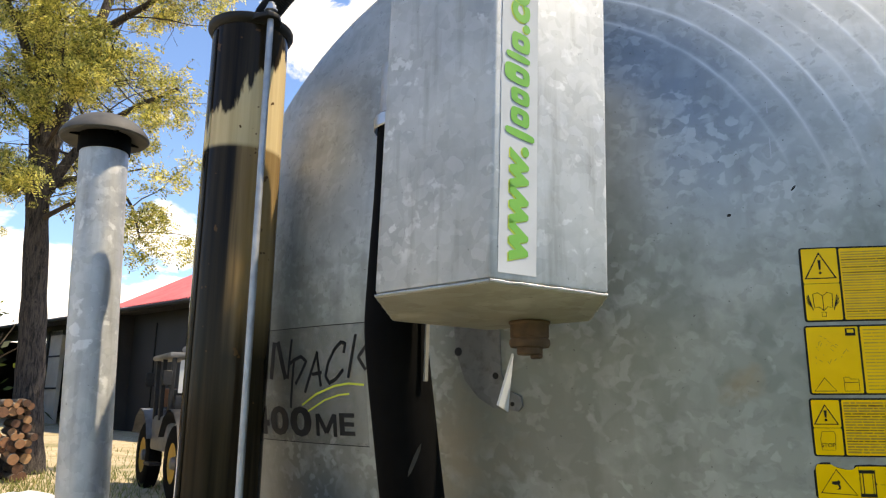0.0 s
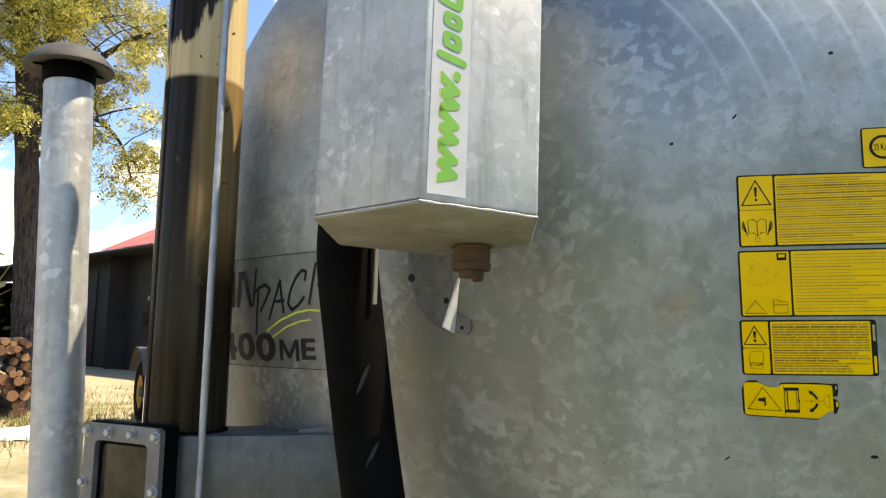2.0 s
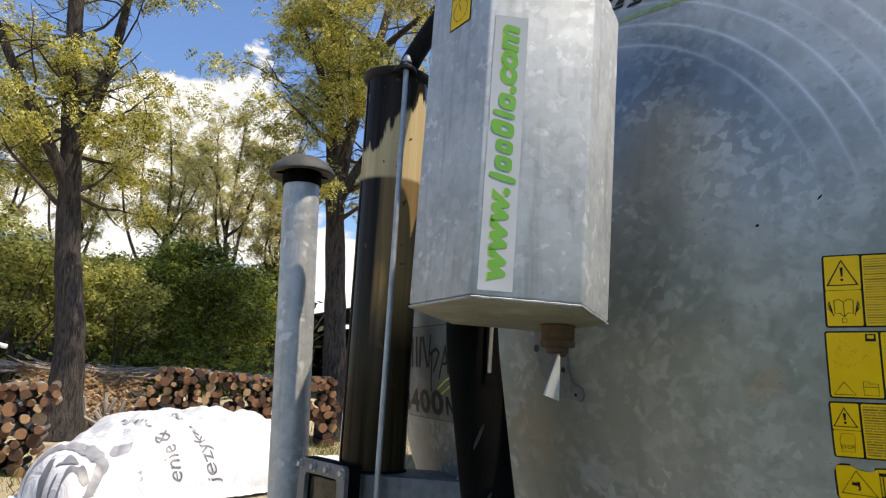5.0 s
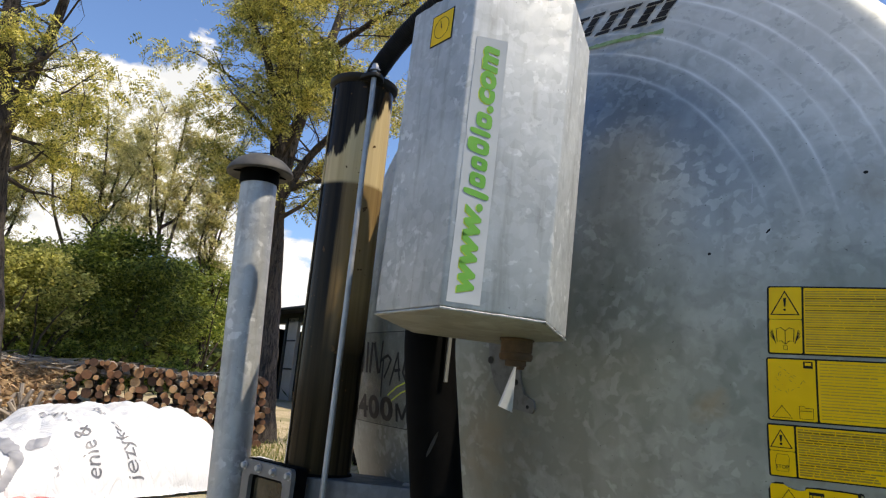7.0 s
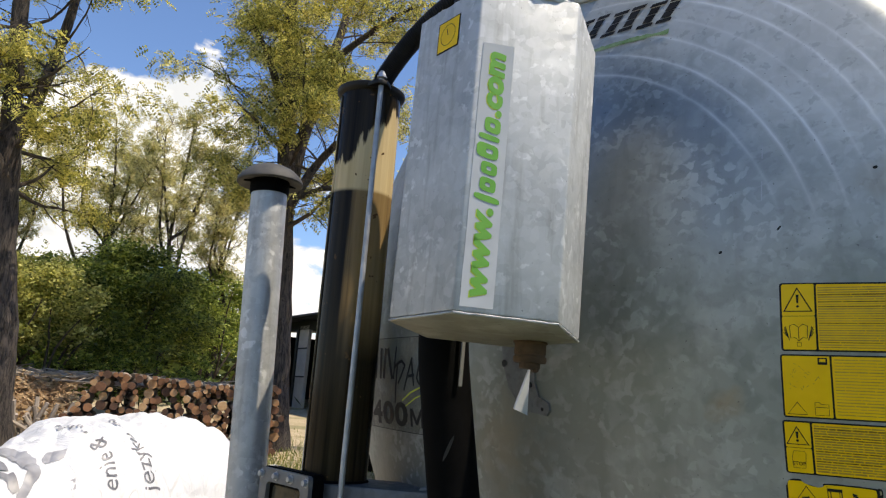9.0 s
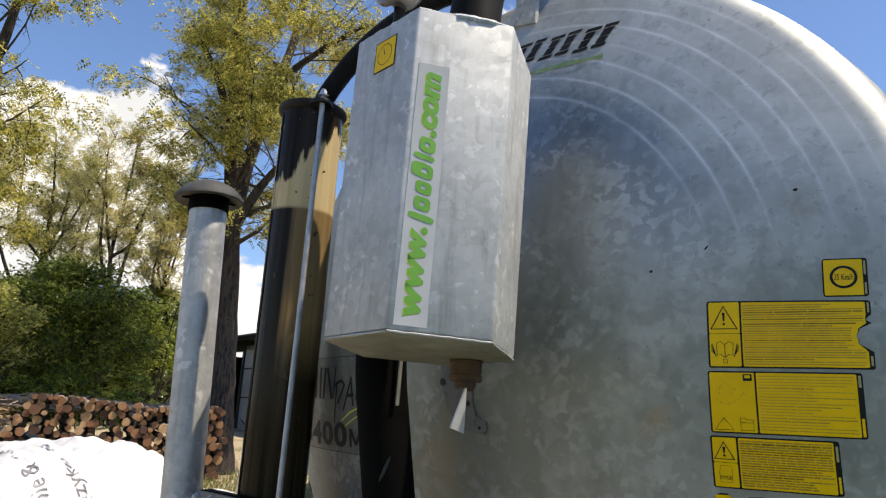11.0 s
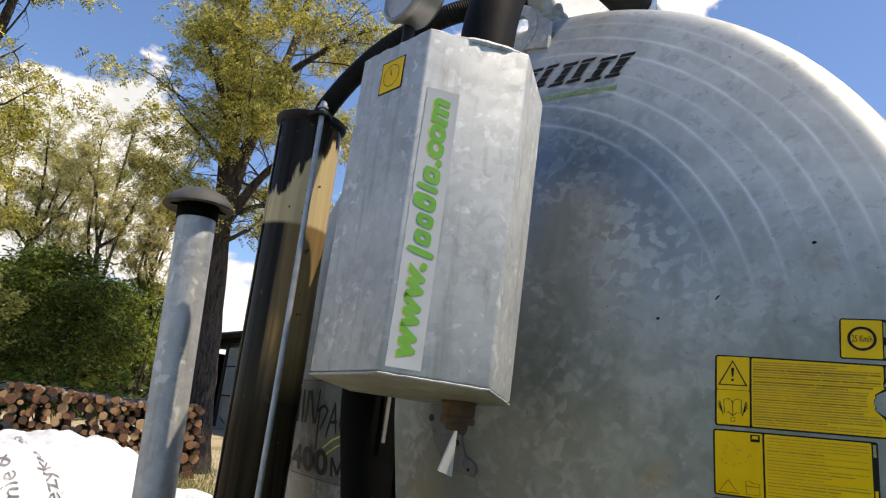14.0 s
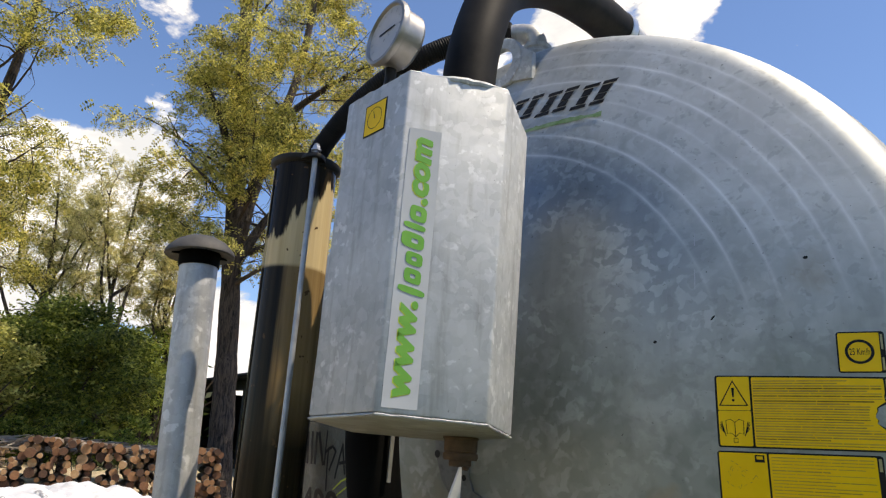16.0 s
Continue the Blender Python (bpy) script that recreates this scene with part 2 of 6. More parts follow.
CAP_RUBBER = mottled("cap_rubber", (0.022, 0.022, 0.022), (0.075, 0.072, 0.066), 28, 0.7)
BLACK_PAINT = mottled("black_paint", (0.007, 0.007, 0.007), (0.020, 0.020, 0.020), 30, 0.5)
principled(BLACK_PAINT).inputs["Specular IOR Level"].default_value = 0.25
GLINT_GREY = mottled("painted_glint", (0.003, 0.003, 0.003), (0.012, 0.012, 0.012), 90, 0.7)
STEEL = mottled("steel", (0.42, 0.43, 0.44), (0.6, 0.6, 0.61), 30, 0.35, 0.9)
FRAME_STEEL = mottled("painted_grey_steel", (0.10, 0.105, 0.11), (0.19, 0.195, 0.20), 30, 0.5, 0.4)
GRIMY_STEEL = mottled("grimy_steel", (0.16, 0.15, 0.14), (0.46, 0.45, 0.43), 16, 0.42, 0.75)
STRAP_GREY = mottled("greyed_strap", (0.14, 0.14, 0.135), (0.24, 0.235, 0.22), 30, 0.7)
DULL_STEEL = mottled("dull_steel", (0.3, 0.31, 0.32), (0.45, 0.46, 0.47), 40, 0.5, 0.7)
RUST = mottled("rust", (0.045, 0.028, 0.018), (0.125, 0.078, 0.048), 50, 0.85, 0.2, 0.4)
YELLOW = mottled("yellow_film", (0.80, 0.49, 0.006), (0.90, 0.57, 0.010), 25, 0.4, 0.0, 0.05)
INK = mottled("black_ink", (0.006, 0.006, 0.006), (0.016, 0.015, 0.013), 80, 0.55)
PALE_INK = mottled("worn_ink", (0.15, 0.09, 0.012), (0.40, 0.25, 0.015), 60, 0.5)
SOFT_INK = mottled("soft_ink", (0.28, 0.17, 0.012), (0.55, 0.34, 0.014), 60, 0.5)
EDGE_FILM = mottled("greyed_film_edge", (0.24, 0.22, 0.13), (0.46, 0.40, 0.16), 60, 0.5)
FAINT_INK = mottled("faded_ink", (0.44, 0.27, 0.010), (0.66, 0.41, 0.012), 60, 0.5)
GREEN_FILM = mottled("green_film", (0.11, 0.34, 0.030), (0.17, 0.42, 0.050), 30, 0.4, 0.0, 0.05)
WORN_GREEN = mottled("worn_green_film", (0.12, 0.24, 0.06), (0.30, 0.40, 0.22), 70, 0.5, 0.1, 0.05)
LIME_EDGE = mottled("lime_edge", (0.5, 0.6, 0.05), (0.62, 0.7, 0.08), 30, 0.4, 0.0, 0.05)
WHITE_FILM = mottled("white_film", (0.42, 0.43, 0.43), (0.53, 0.54, 0.54), 14, 0.4, 0.0, 0.05)
PALE_PAINT = mottled("pale_zinc_plate", (0.5, 0.51, 0.51), (0.64, 0.65, 0.65), 30, 0.45, 0.2)
CLEAR_FILM = mottled("clear_greyed_film", (0.22, 0.21, 0.18), (0.34, 0.33, 0.30), 9, 0.35)
principled(CLEAR_FILM).inputs["Alpha"].default_value = 0.22
GREY_INK = mottled("faded_black_ink", (0.006, 0.006, 0.006), (0.026, 0.026, 0.026), 35, 0.55)
for film in (YELLOW, INK, PALE_INK, GREY_INK):
    principled(film).inputs["Specular IOR Level"].default_value = 0.2


def sight_tube_material():
    """Smoked acrylic with slurry dried inside: clean dark top, cream band with a ragged edge, brown below, darkened for
    shade.
    """
    m = material("slurry_stained_acrylic", 0.14)
    v = coords(m)
    sep = node(m, "ShaderNodeSeparateXYZ")
    link(m, v, sep.inputs[0])
    rag = noise_tex(m, coords(m, (16, 16, 3)), 1.6, 5)
    turned = node(m, "ShaderNodeVectorMath")
    turned.operation = "DOT_PRODUCT"
    link(m, v, turned.inputs[0])
    turned.inputs[1].default_value = (1.0, 0.35, 0.0)
    z = maths(m, "SUBTRACT", maths(m, "ADD", sep.outputs[2], maths(m, "MULTIPLY", maths(m, "SUBTRACT", rag, 0.5), 0.22)), maths(m, "MULTIPLY", turned.outputs["Value"], 1.1))
    streak = noise_tex(m, coords(m, (40, 40, 1.2)), 1.5, 4)
    cream = ramp(m, streak, [(0.3, (0.46, 0.35, 0.18)), (0.7, (0.62, 0.49, 0.28))])
    brown = ramp(m, streak, [(0.3, (0.17, 0.11, 0.045)), (0.7, (0.27, 0.18, 0.08))])
    dark = ramp(m, streak, [(0.3, (0.008, 0.006, 0.004)), (0.7, (0.034, 0.025, 0.014))])
    low = ramp(m, sep.outputs[2], [(0.785, grey(0)), (0.795, grey(1))])
    # tan film on the sunlit side, dark on the other: side light painted in
    around = node(m, "ShaderNodeVectorMath")
    around.operation = "DOT_PRODUCT"
    link(m, v, around.inputs[0])
    around.inputs[1].default_value = (5.8, 2.0, 0.0)
    film = ramp(m, maths(m, "ADD", maths(m, "MULTIPLY_ADD", streak, 0.3, 0.35), around.outputs["Value"]), [(0.34, grey(0)), (0.50, grey(1))])
    col = mix(m, low, mix(m, film, dark, brown), cream)
    top = ramp(m, z, [(0.935, grey(0)), (0.95, grey(1))])
    col = mix(m, top, col, dark)
    # lower end darkened: the tank's shade put into the tube's colour
    bottom = ramp(m, sep.outputs[2], [(0.32, grey(1)), (0.48, grey(0))])
    col = mix(m, maths(m, "MULTIPLY", bottom, 0.96), col, dark)
    spot = ramp(m, noise_tex(m, v, 34, 2), [(0.7, grey(0)), (0.72, grey(1))])
    col = mix(m, spot, col, (0.09, 0.05, 0.02))
    link(m, col, principled(m).inputs["Base Color"])
    principled(m).inputs["Specular IOR Level"].default_value = 0.11
    return m


TUBE = sight_tube_material()
DIRTY_GLASS = mottled("dirty_glass", (0.015, 0.016, 0.012), (0.06, 0.055, 0.035), 25, 0.08, 0.0, 0.02)
principled(DIRTY_GLASS).inputs["Specular IOR Level"].default_value = 0.25
DIAL = mottled("dial_white", (0.36, 0.36, 0.36), (0.44, 0.44, 0.44), 20, 0.3, 0.0, 0.0)


def leaf_material(name, a, b, c):
    m = material(name, 0.5)
    g = node(m, "ShaderNodeNewGeometry")
    big = noise_tex(m, coords(m), 0.7, 3)
    f = maths(m, "ADD", maths(m, "MULTIPLY", g.outputs["Random Per Island"], 0.55), maths(m, "MULTIPLY", big, 0.5))
    col = ramp(m, f, [(0.22, a), (0.5, b), (0.8, c)])
    link(m, col, principled(m).inputs["Base Color"])
    t = node(m, "ShaderNodeBsdfTranslucent")
    link(m, col, t.inputs["Color"])
    x = node(m, "ShaderNodeMixShader", Fac=0.48)
    link(m, principled(m).outputs[0], x.inputs[1])
    link(m, t.outputs[0], x.inputs[2])
    link(m, x.outputs[0], m.node_tree.nodes["Material Output"].inputs[0])
    return m


LEAF_YELLOW = leaf_material("locust_leaf", (0.085, 0.100, 0.024), (0.40, 0.385, 0.088), (0.88, 0.78, 0.24))
LEAF_MIXED = leaf_material("thin_leaf", (0.18, 0.185, 0.055), (0.52, 0.49, 0.19), (0.84, 0.75, 0.38))
LEAF_GREEN = leaf_material("green_leaf", (0.05, 0.085, 0.014), (0.21, 0.29, 0.048), (0.56, 0.60, 0.14))
LEAF_OLIVE = leaf_material("olive_leaf", (0.08, 0.095, 0.022), (0.36, 0.37, 0.09), (0.80, 0.76, 0.27))
LEAF_DEEP = leaf_material("deep_green_leaf", (0.032, 0.056, 0.011), (0.125, 0.175, 0.028), (0.38, 0.43, 0.09))
LEAF_SHADE = leaf_material("shade_leaf", (0.012, 0.022, 0.005), (0.045, 0.065, 0.014), (0.14, 0.18, 0.035))
GRASS = leaf_material("grass_blade", (0.10, 0.14, 0.03), (0.20, 0.23, 0.06), (0.42, 0.36, 0.16))


def bark_material(name, a, b):
    m = material(name, 0.9)
    v = coords(m, (7, 7, 1.1))
    ridge = noise_tex(m, v, 2.4, 6, 0.65, 1.2)
    fine = noise_tex(m, coords(m, (9, 9, 3)), 9, 4)
    f = maths(m, "ADD", maths(m, "MULTIPLY", ridge, 0.8), maths(m, "MULTIPLY", fine, 0.2))
    link(m, ramp(m, f, [(0.40, a), (0.56, b)]), principled(m).inputs["Base Color"])
    bump(m, f, 1.0, 0.09)
    return m


BARK = bark_material("furrowed_bark", (0.006, 0.005, 0.004), (0.078, 0.062, 0.052))
TWIG = mottled("twig", (0.03, 0.022, 0.015), (0.08, 0.06, 0.045), 8, 0.9)


def log_materials():
    side = material("log_bark", 0.9)
    info = node(side, "ShaderNodeObjectInfo")
    f = maths(side, "ADD", maths(side, "MULTIPLY", info.outputs["Random"], 0.6), maths(side, "MULTIPLY", noise_tex(side, coords(side, (2, 1, 6)), 4, 5), 0.5))
    link(side, ramp(side, f, [(0.2, (0.07, 0.05, 0.035)), (0.5, (0.20, 0.15, 0.11)), (0.85, (0.34, 0.29, 0.24))]), principled(side).inputs["Base Color"])
    bump(side, noise_tex(side, coords(side), 25, 4), 0.6, 0.02)
    end = material("log_cut_end", 0.85)
    info = node(end, "ShaderNodeObjectInfo")
    sep = node(end, "ShaderNodeSeparateXYZ")
    link(end, coords(end), sep.inputs[0])
    rad = maths(end, "SQRT", maths(end, "ADD", maths(end, "POWER", sep.outputs[0], 2.0), maths(end, "POWER", sep.outputs[2], 2.0)))
    ring = maths(end, "SINE", maths(end, "MULTIPLY", rad, 160.0))
    f = maths(end, "ADD", maths(end, "MULTIPLY", info.outputs["Random"], 0.75), maths(end, "MULTIPLY", noise_tex(end, coords(end), 12, 4), 0.35))
    col = ramp(end, f, [(0.20, (0.045, 0.022, 0.013)), (0.48, (0.17, 0.075, 0.035)), (0.78, (0.32, 0.17, 0.075)), (1.0, (0.50, 0.34, 0.18))])
    col = mix(end, maths(end, "MULTIPLY_ADD", ring, 0.08, 0.1), col, (0.2, 0.10, 0.05))
    link(end, col, principled(end).inputs["Base Color"])
    return side, end


LOG_BARK, LOG_END = log_materials()
BRUSH = mottled("bleached_branch", (0.14, 0.115, 0.09), (0.42, 0.36, 0.30), 3, 0.9)
SPLIT = mottled("split_wood", (0.18, 0.105, 0.05), (0.62, 0.44, 0.25), 5, 0.9)


def ground_material():
    m = material("dry_ground", 0.95)
    v = coords(m)
    a = noise_tex(m, v, 0.35, 6, 0.6, 0.4)
    b = noise_tex(m, v, 5, 8, 0.78)
    c = noise_tex(m, v, 38, 4, 0.7)
    col = ramp(m, b, [(0.3, (0.33, 0.26, 0.16)), (0.5, (0.52, 0.42, 0.28)), (0.72, (0.62, 0.52, 0.37))])
    col = mix(m, maths(m, "MULTIPLY", ramp(m, c, [(0.5, grey(0)), (0.68, grey(1))]), 0.4), col, (0.16, 0.115, 0.065))
    straw = noise_tex(m, coords(m, (1.0, 1.6, 1.0)), 1.9, 6, 0.7, 0.5)
    col = mix(m, maths(m, "MULTIPLY", ramp(m, straw, [(0.46, grey(0)), (0.62, grey(1))]), 0.5), col, (0.29, 0.245, 0.125))
    turf = ramp(m, a, [(0.52, grey(0)), (0.62, grey(1))])
    turf = maths(m, "MULTIPLY", turf, ramp(m, b, [(0.35, grey(0.2)), (0.6, grey(1))]))
    col = mix(m, maths(m, "MULTIPLY", turf, 0.75), col, (0.13, 0.15, 0.045))
    sep = node(m, "ShaderNodeSeparateXYZ")
    link(m, v, sep.inputs[0])
    # lawn added out of view, kept dark so less light bounces onto the tank
    side = maths(m, "ADD", maths(m, "MULTIPLY_ADD", sep.outputs[1], -0.55, sep.outputs[0]), maths(m, "MULTIPLY", a, 3.0))
    unseen_lawn = ramp(m, maths(m, "MULTIPLY_ADD", side, 0.1, 0.5), [(0.50, grey(0)), (0.62, grey(1))])
    green = ramp(m, b, [(0.3, (0.035, 0.055, 0.015)), (0.65, (0.085, 0.11, 0.032))])
    col = mix(m, maths(m, "MULTIPLY", unseen_lawn, 0.95), col, green)
    link(m, col, principled(m).inputs["Base Color"])
    bump(m, maths(m, "ADD", b, maths(m, "MULTIPLY", c, 0.4)), 0.8, 0.05)
    return m


GROUND = ground_material()


def tarp_material():
    m = material("printed_tarpaulin", 0.42)
    v = coords(m)
    n = noise_tex(m, v, 3, 5)
    col = ramp(m, n, [(0.3, (0.62, 0.62, 0.62)), (0.7, (0.74, 0.74, 0.735))])
    link(m, col, principled(m).inputs["Base Color"])
    bump(m, noise_tex(m, coords(m, (1, 2.2, 1)), 3, 4, 0.5, 1.2), 0.6, 0.09)
    return m


TARP = tarp_material()
TARP_GREY = mottled("grey_print", (0.14, 0.14, 0.15), (0.42, 0.42, 0.43), 4, 0.45, 0.0, 0.1)
TARP_INK = mottled("black_print", (0.06, 0.06, 0.065), (0.24, 0.24, 0.25), 6, 0.45, 0.0, 0.1)
TARP_RED = mottled("red_print", (0.50, 0.09, 0.07), (0.66, 0.36, 0.32), 3, 0.45, 0.0, 0.1)
CHARCOAL = mottled("charcoal_cladding", (0.012, 0.013, 0.015), (0.024, 0.025, 0.028), 3, 0.6, 0.0, 0.1)
PALE_WALL = mottled("pale_cladding", (0.36, 0.37, 0.36), (0.50, 0.50, 0.48), 2, 0.7, 0.0, 0.1)
RED_ROOF = mottled("red_roof_sheet", (0.48, 0.10, 0.10), (0.60, 0.16, 0.155), 3, 0.45, 0.0, 0.1)
INSIDE_SHADE = mottled("interior_shade", (0.008, 0.008, 0.008), (0.02, 0.02, 0.02), 3, 0.9)
CAB_GREY = mottled("machine_grey", (0.05, 0.05, 0.05), (0.15, 0.15, 0.145), 6, 0.5)
CAB_WHITE = mottled("machine_white", (0.5, 0.5, 0.5), (0.66, 0.66, 0.65), 6, 0.4)
RIM_YELLOW = mottled("rim_yellow", (0.30, 0.15, 0.015), (0.44, 0.24, 0.025), 8, 0.5)

# ---- building helpers ----
FRAME = {}


def thing(name, m, label="", category="", group="", kind=""):
    ob = new(name)
    ob.empty_display_size = 0.1
    ob.matrix_basis = m
    FRAME[ob] = m.copy()
    return tagged(ob, label, category, group, kind)


def mesh_from(name, bm, mat, m=None, smooth=True):
    me = bpy.data.meshes.new(name)
    if m is not None:
        bmesh.ops.transform(bm, matrix=m, verts=bm.verts)
    bm.to_mesh(me)
    bm.free()
    for one in mat if isinstance(mat, (list, tuple)) else [mat]:
        me.materials.append(one)
    if smooth:
        for p in me.polygons:
            p.use_smooth = True
        me.set_sharp_from_angle(angle=radians(38))
    return me


def part(name, bm, mat, parent, label="", smooth=True, local=False):
    """Links bm as one mesh under parent; bm is in the world's coordinates, or in the parent's if local."""
    m = None if local else FRAME[parent].inverted()
    ob = new(name, mesh_from(name, bm, mat, m, smooth))
    ob.parent = parent
    FRAME[ob] = FRAME[parent].copy()
    return tagged(ob, label)


def single(name, bm, mat, origin, label, category, group="", kind="", smooth=True):
    """A thing that is one mesh; its origin lies at the given place."""
    m = Matrix.Translation(origin)
    ob = new(name, mesh_from(name, bm, mat, m.inverted(), smooth))
    ob.matrix_basis = m
    FRAME[ob] = m
    return tagged(ob, label, category, group, kind)


def box_bm(size, m=Matrix(), bevel=0.0, segments=1):
    bm = bmesh.new()
    bmesh.ops.create_cube(bm, size=1.0, matrix=Matrix.Diagonal((*size, 1)))
    if bevel:
        bmesh.ops.bevel(bm, geom=bm.edges[:], offset=bevel, segments=segments, profile=0.5, affect="EDGES")
    bmesh.ops.transform(bm, matrix=m, verts=bm.verts)
    return bm


def lathe(profile, sides=48, m=Matrix(), closed=False):
    """Turns (radius, height) pairs round z."""
    bm = bmesh.new()
    rings = []
    for r, z in profile:
        if r < 1e-6:
            rings.append([bm.verts.new((0, 0, z))])
        else:
            rings.append([bm.verts.new((r * math.cos(2 * math.pi * k / sides), r * math.sin(2 * math.pi * k / sides), z)) for k in range(sides)])
    pairs = list(zip(rings, rings[1:])) + ([(rings[-1], rings[0])] if closed else [])
    for a, b in pairs:
        for k in range(sides):
            j = (k + 1) % sides
            if len(a) == 1 and len(b) == 1:
                continue
            if len(a) == 1:
                bm.faces.new((a[0], b[k], b[j]))
            elif len(b) == 1:
                bm.faces.new((a[k], b[0], a[j]))
            else:
                bm.faces.new((a[k], b[k], b[j], a[j]))
    bmesh.ops.recalc_face_normals(bm, faces=bm.faces)
    bmesh.ops.transform(bm, matrix=m, verts=bm.verts)
    return bm


def smooth_path(points, steps=8):
    """A Catmull-Rom curve through the points."""
    p = [Vector(q) for q in points]
    p = [p[0] * 2 - p[1]] + p + [p[-1] * 2 - p[-2]]
    out = []
    for a, b, c, d in zip(p, p[1:], p[2:], p[3:]):
        for k in range(steps):
            t = k / steps
            out.append(0.5 * (2 * b + (c - a) * t + (2 * a - 5 * b + 4 * c - d) * t * t + (3 * b - a - 3 * c + d) * t ** 3))
    return out + [p[-2]]


def sweep(path, radius, sides=24, capped=True, into=None):
    """A tube along the path; radius is a number or a function of (index, share of the way)."""
    bm = into or bmesh.new()
    path = [Vector(q) for q in path]
    side = None
    rings = []
    for k, q in enumerate(path):
        d = (path[min(k + 1, len(path) - 1)] - path[max(k - 1, 0)]).normalized()
        if side is None:
            side = d.orthogonal().normalized()
        side = (side - d * side.dot(d)).normalized()
        up = d.cross(side)
        r = radius(k, k / (len(path) - 1)) if callable(radius) else radius
        rings.append([bm.verts.new(q + (side * math.cos(2 * math.pi * j / sides) + up * math.sin(2 * math.pi * j / sides)) * r) for j in range(sides)])
    for a, b in zip(rings, rings[1:]):
        for j in range(sides):
            i = (j + 1) % sides
            bm.faces.new((a[j], a[i], b[i], b[j]))
    if capped:
        bm.faces.new(rings[0][::-1])
        bm.faces.new(rings[-1])
    return bm


def prism(outline, depth, m=Matrix(), bevel=0.0):
    """An outline in x, y made solid from z = 0 to depth."""
    bm = bmesh.new()
    a = [bm.verts.new((x, y, 0)) for x, y in outline]
    b = [bm.verts.new((x, y, depth)) for x, y in outline]
    bm.faces.new(a[::-1])
    bm.faces.new(b)
    n = len(a)
    for k in range(n):
        bm.faces.new((a[k], a[(k + 1) % n], b[(k + 1) % n], b[k]))
    bmesh.ops.recalc_face_normals(bm, faces=bm.faces)
    if bevel:
        bmesh.ops.bevel(bm, geom=bm.edges[:], offset=bevel, segments=2, profile=0.5, affect="EDGES")
    bmesh.ops.transform(bm, matrix=m, verts=bm.verts)
    return bm


def hexbolt(size, m):
    bm = lathe([(0, 0.55 * size), (0.42 * size, 0.55 * size), (0.5 * size, 0.45 * size), (0.5 * size, 0), (0.72 * size, 0), (0.72 * size, -0.15 * size), (0, -0.15 * size)], 6, m)
    return bm


def axes(origin, x, y):
    """A pose whose x and y point the given ways."""
    x = Vector(x).normalized()
    z = x.cross(Vector(y)).normalized()
    y = z.cross(x)
    m = Matrix((x, y, z)).transposed().to_4x4()
    m.translation = origin
    return m


def text_outline(body, size, shear=0.0, bold=0.0):
    """Flat mesh data (points and faces) of a line of lettering in the built-in font."""
    cu = bpy.data.curves.new("lettering", "FONT")
    cu.body, cu.size, cu.shear, cu.offset = body, size, shear, bold
    cu.resolution_u = 3
    ob = new("lettering", cu)
    bpy.context.view_layer.update()
    me = ob.evaluated_get(bpy.context.evaluated_depsgraph_get()).to_mesh()
    pts = [tuple(v.co[:2]) for v in me.vertices]
    faces = [tuple(p.vertices) for p in me.polygons]
    ob.evaluated_get(bpy.context.evaluated_depsgraph_get()).to_mesh_clear()
    bpy.data.objects.remove(ob)
    bpy.data.curves.remove(cu)
    return pts, faces


def fitted(outline, x0, y0, x1, y1):
    """Lettering stretched into a box."""
    pts, faces = outline
    ax, bx = min(p[0] for p in pts), max(p[0] for p in pts)
    ay, by = min(p[1] for p in pts), max(p[1] for p in pts)
    return [(x0 + (p[0] - ax) / (bx - ax) * (x1 - x0), y0 + (p[1] - ay) / (by - ay) * (y1 - y0)) for p in pts], faces


# ---- the tank ----
TANK_C, TANK_R, DISH_R, KNUCKLE, TANK_L = Vector((0.080, 1.3355, 1.8064)), 0.902, 2.11, 0.075, 4.0
AX = Vector((0.50094, 0.86485, 0.03299)).normalized()      # from the front dish backwards
ACROSS = Vector((0.86532, -0.50121, 0.0)).normalized()
TANK = axes(TANK_C, ACROSS, ACROSS.cross(AX))               # local x across, y up, z out of the dish


def dish(x, y, lift=0.0):
    """A place in the tank's own frame, on the dish at x, y, lifted off it."""
    s = DISH_R - math.sqrt(DISH_R ** 2 - x * x - y * y)
    n = Vector((x, y, DISH_R - s)).normalized()
    return Vector((x, y, -s)) + n * lift


def dish_profile():
    c = TANK_R - KNUCKLE
    deep = DISH_R - math.sqrt((DISH_R - KNUCKLE) ** 2 - c * c)
    a1 = math.asin(c / (DISH_R - KNUCKLE))
    pts = [(DISH_R * math.sin(a1 * k / 28), -(DISH_R - DISH_R * math.cos(a1 * k / 28))) for k in range(29)]
    for k in range(1, 13):
        a = a1 + (math.pi / 2 - a1) * k / 12
        pts.append((c + KNUCKLE * math.sin(a), -(deep - KNUCKLE * math.cos(a))))
    return pts, deep


tank = thing("slurry_tank", TANK, "weathered galvanised steel slurry tank with a dished front end", "tank")
front, DEEP = dish_profile()
back = [(r, -TANK_L - DEEP - z) for r, z in front[::-1]]
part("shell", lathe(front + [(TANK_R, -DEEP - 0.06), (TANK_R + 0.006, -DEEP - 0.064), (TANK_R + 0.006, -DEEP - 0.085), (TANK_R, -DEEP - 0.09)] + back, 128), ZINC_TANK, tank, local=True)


def dish_patch(x0, y0, x1, y1, lift, nx=1, ny=1, bm=None, corner=0.0):
    """A film laid on the dish between two corners."""
    bm = bm or bmesh.new()
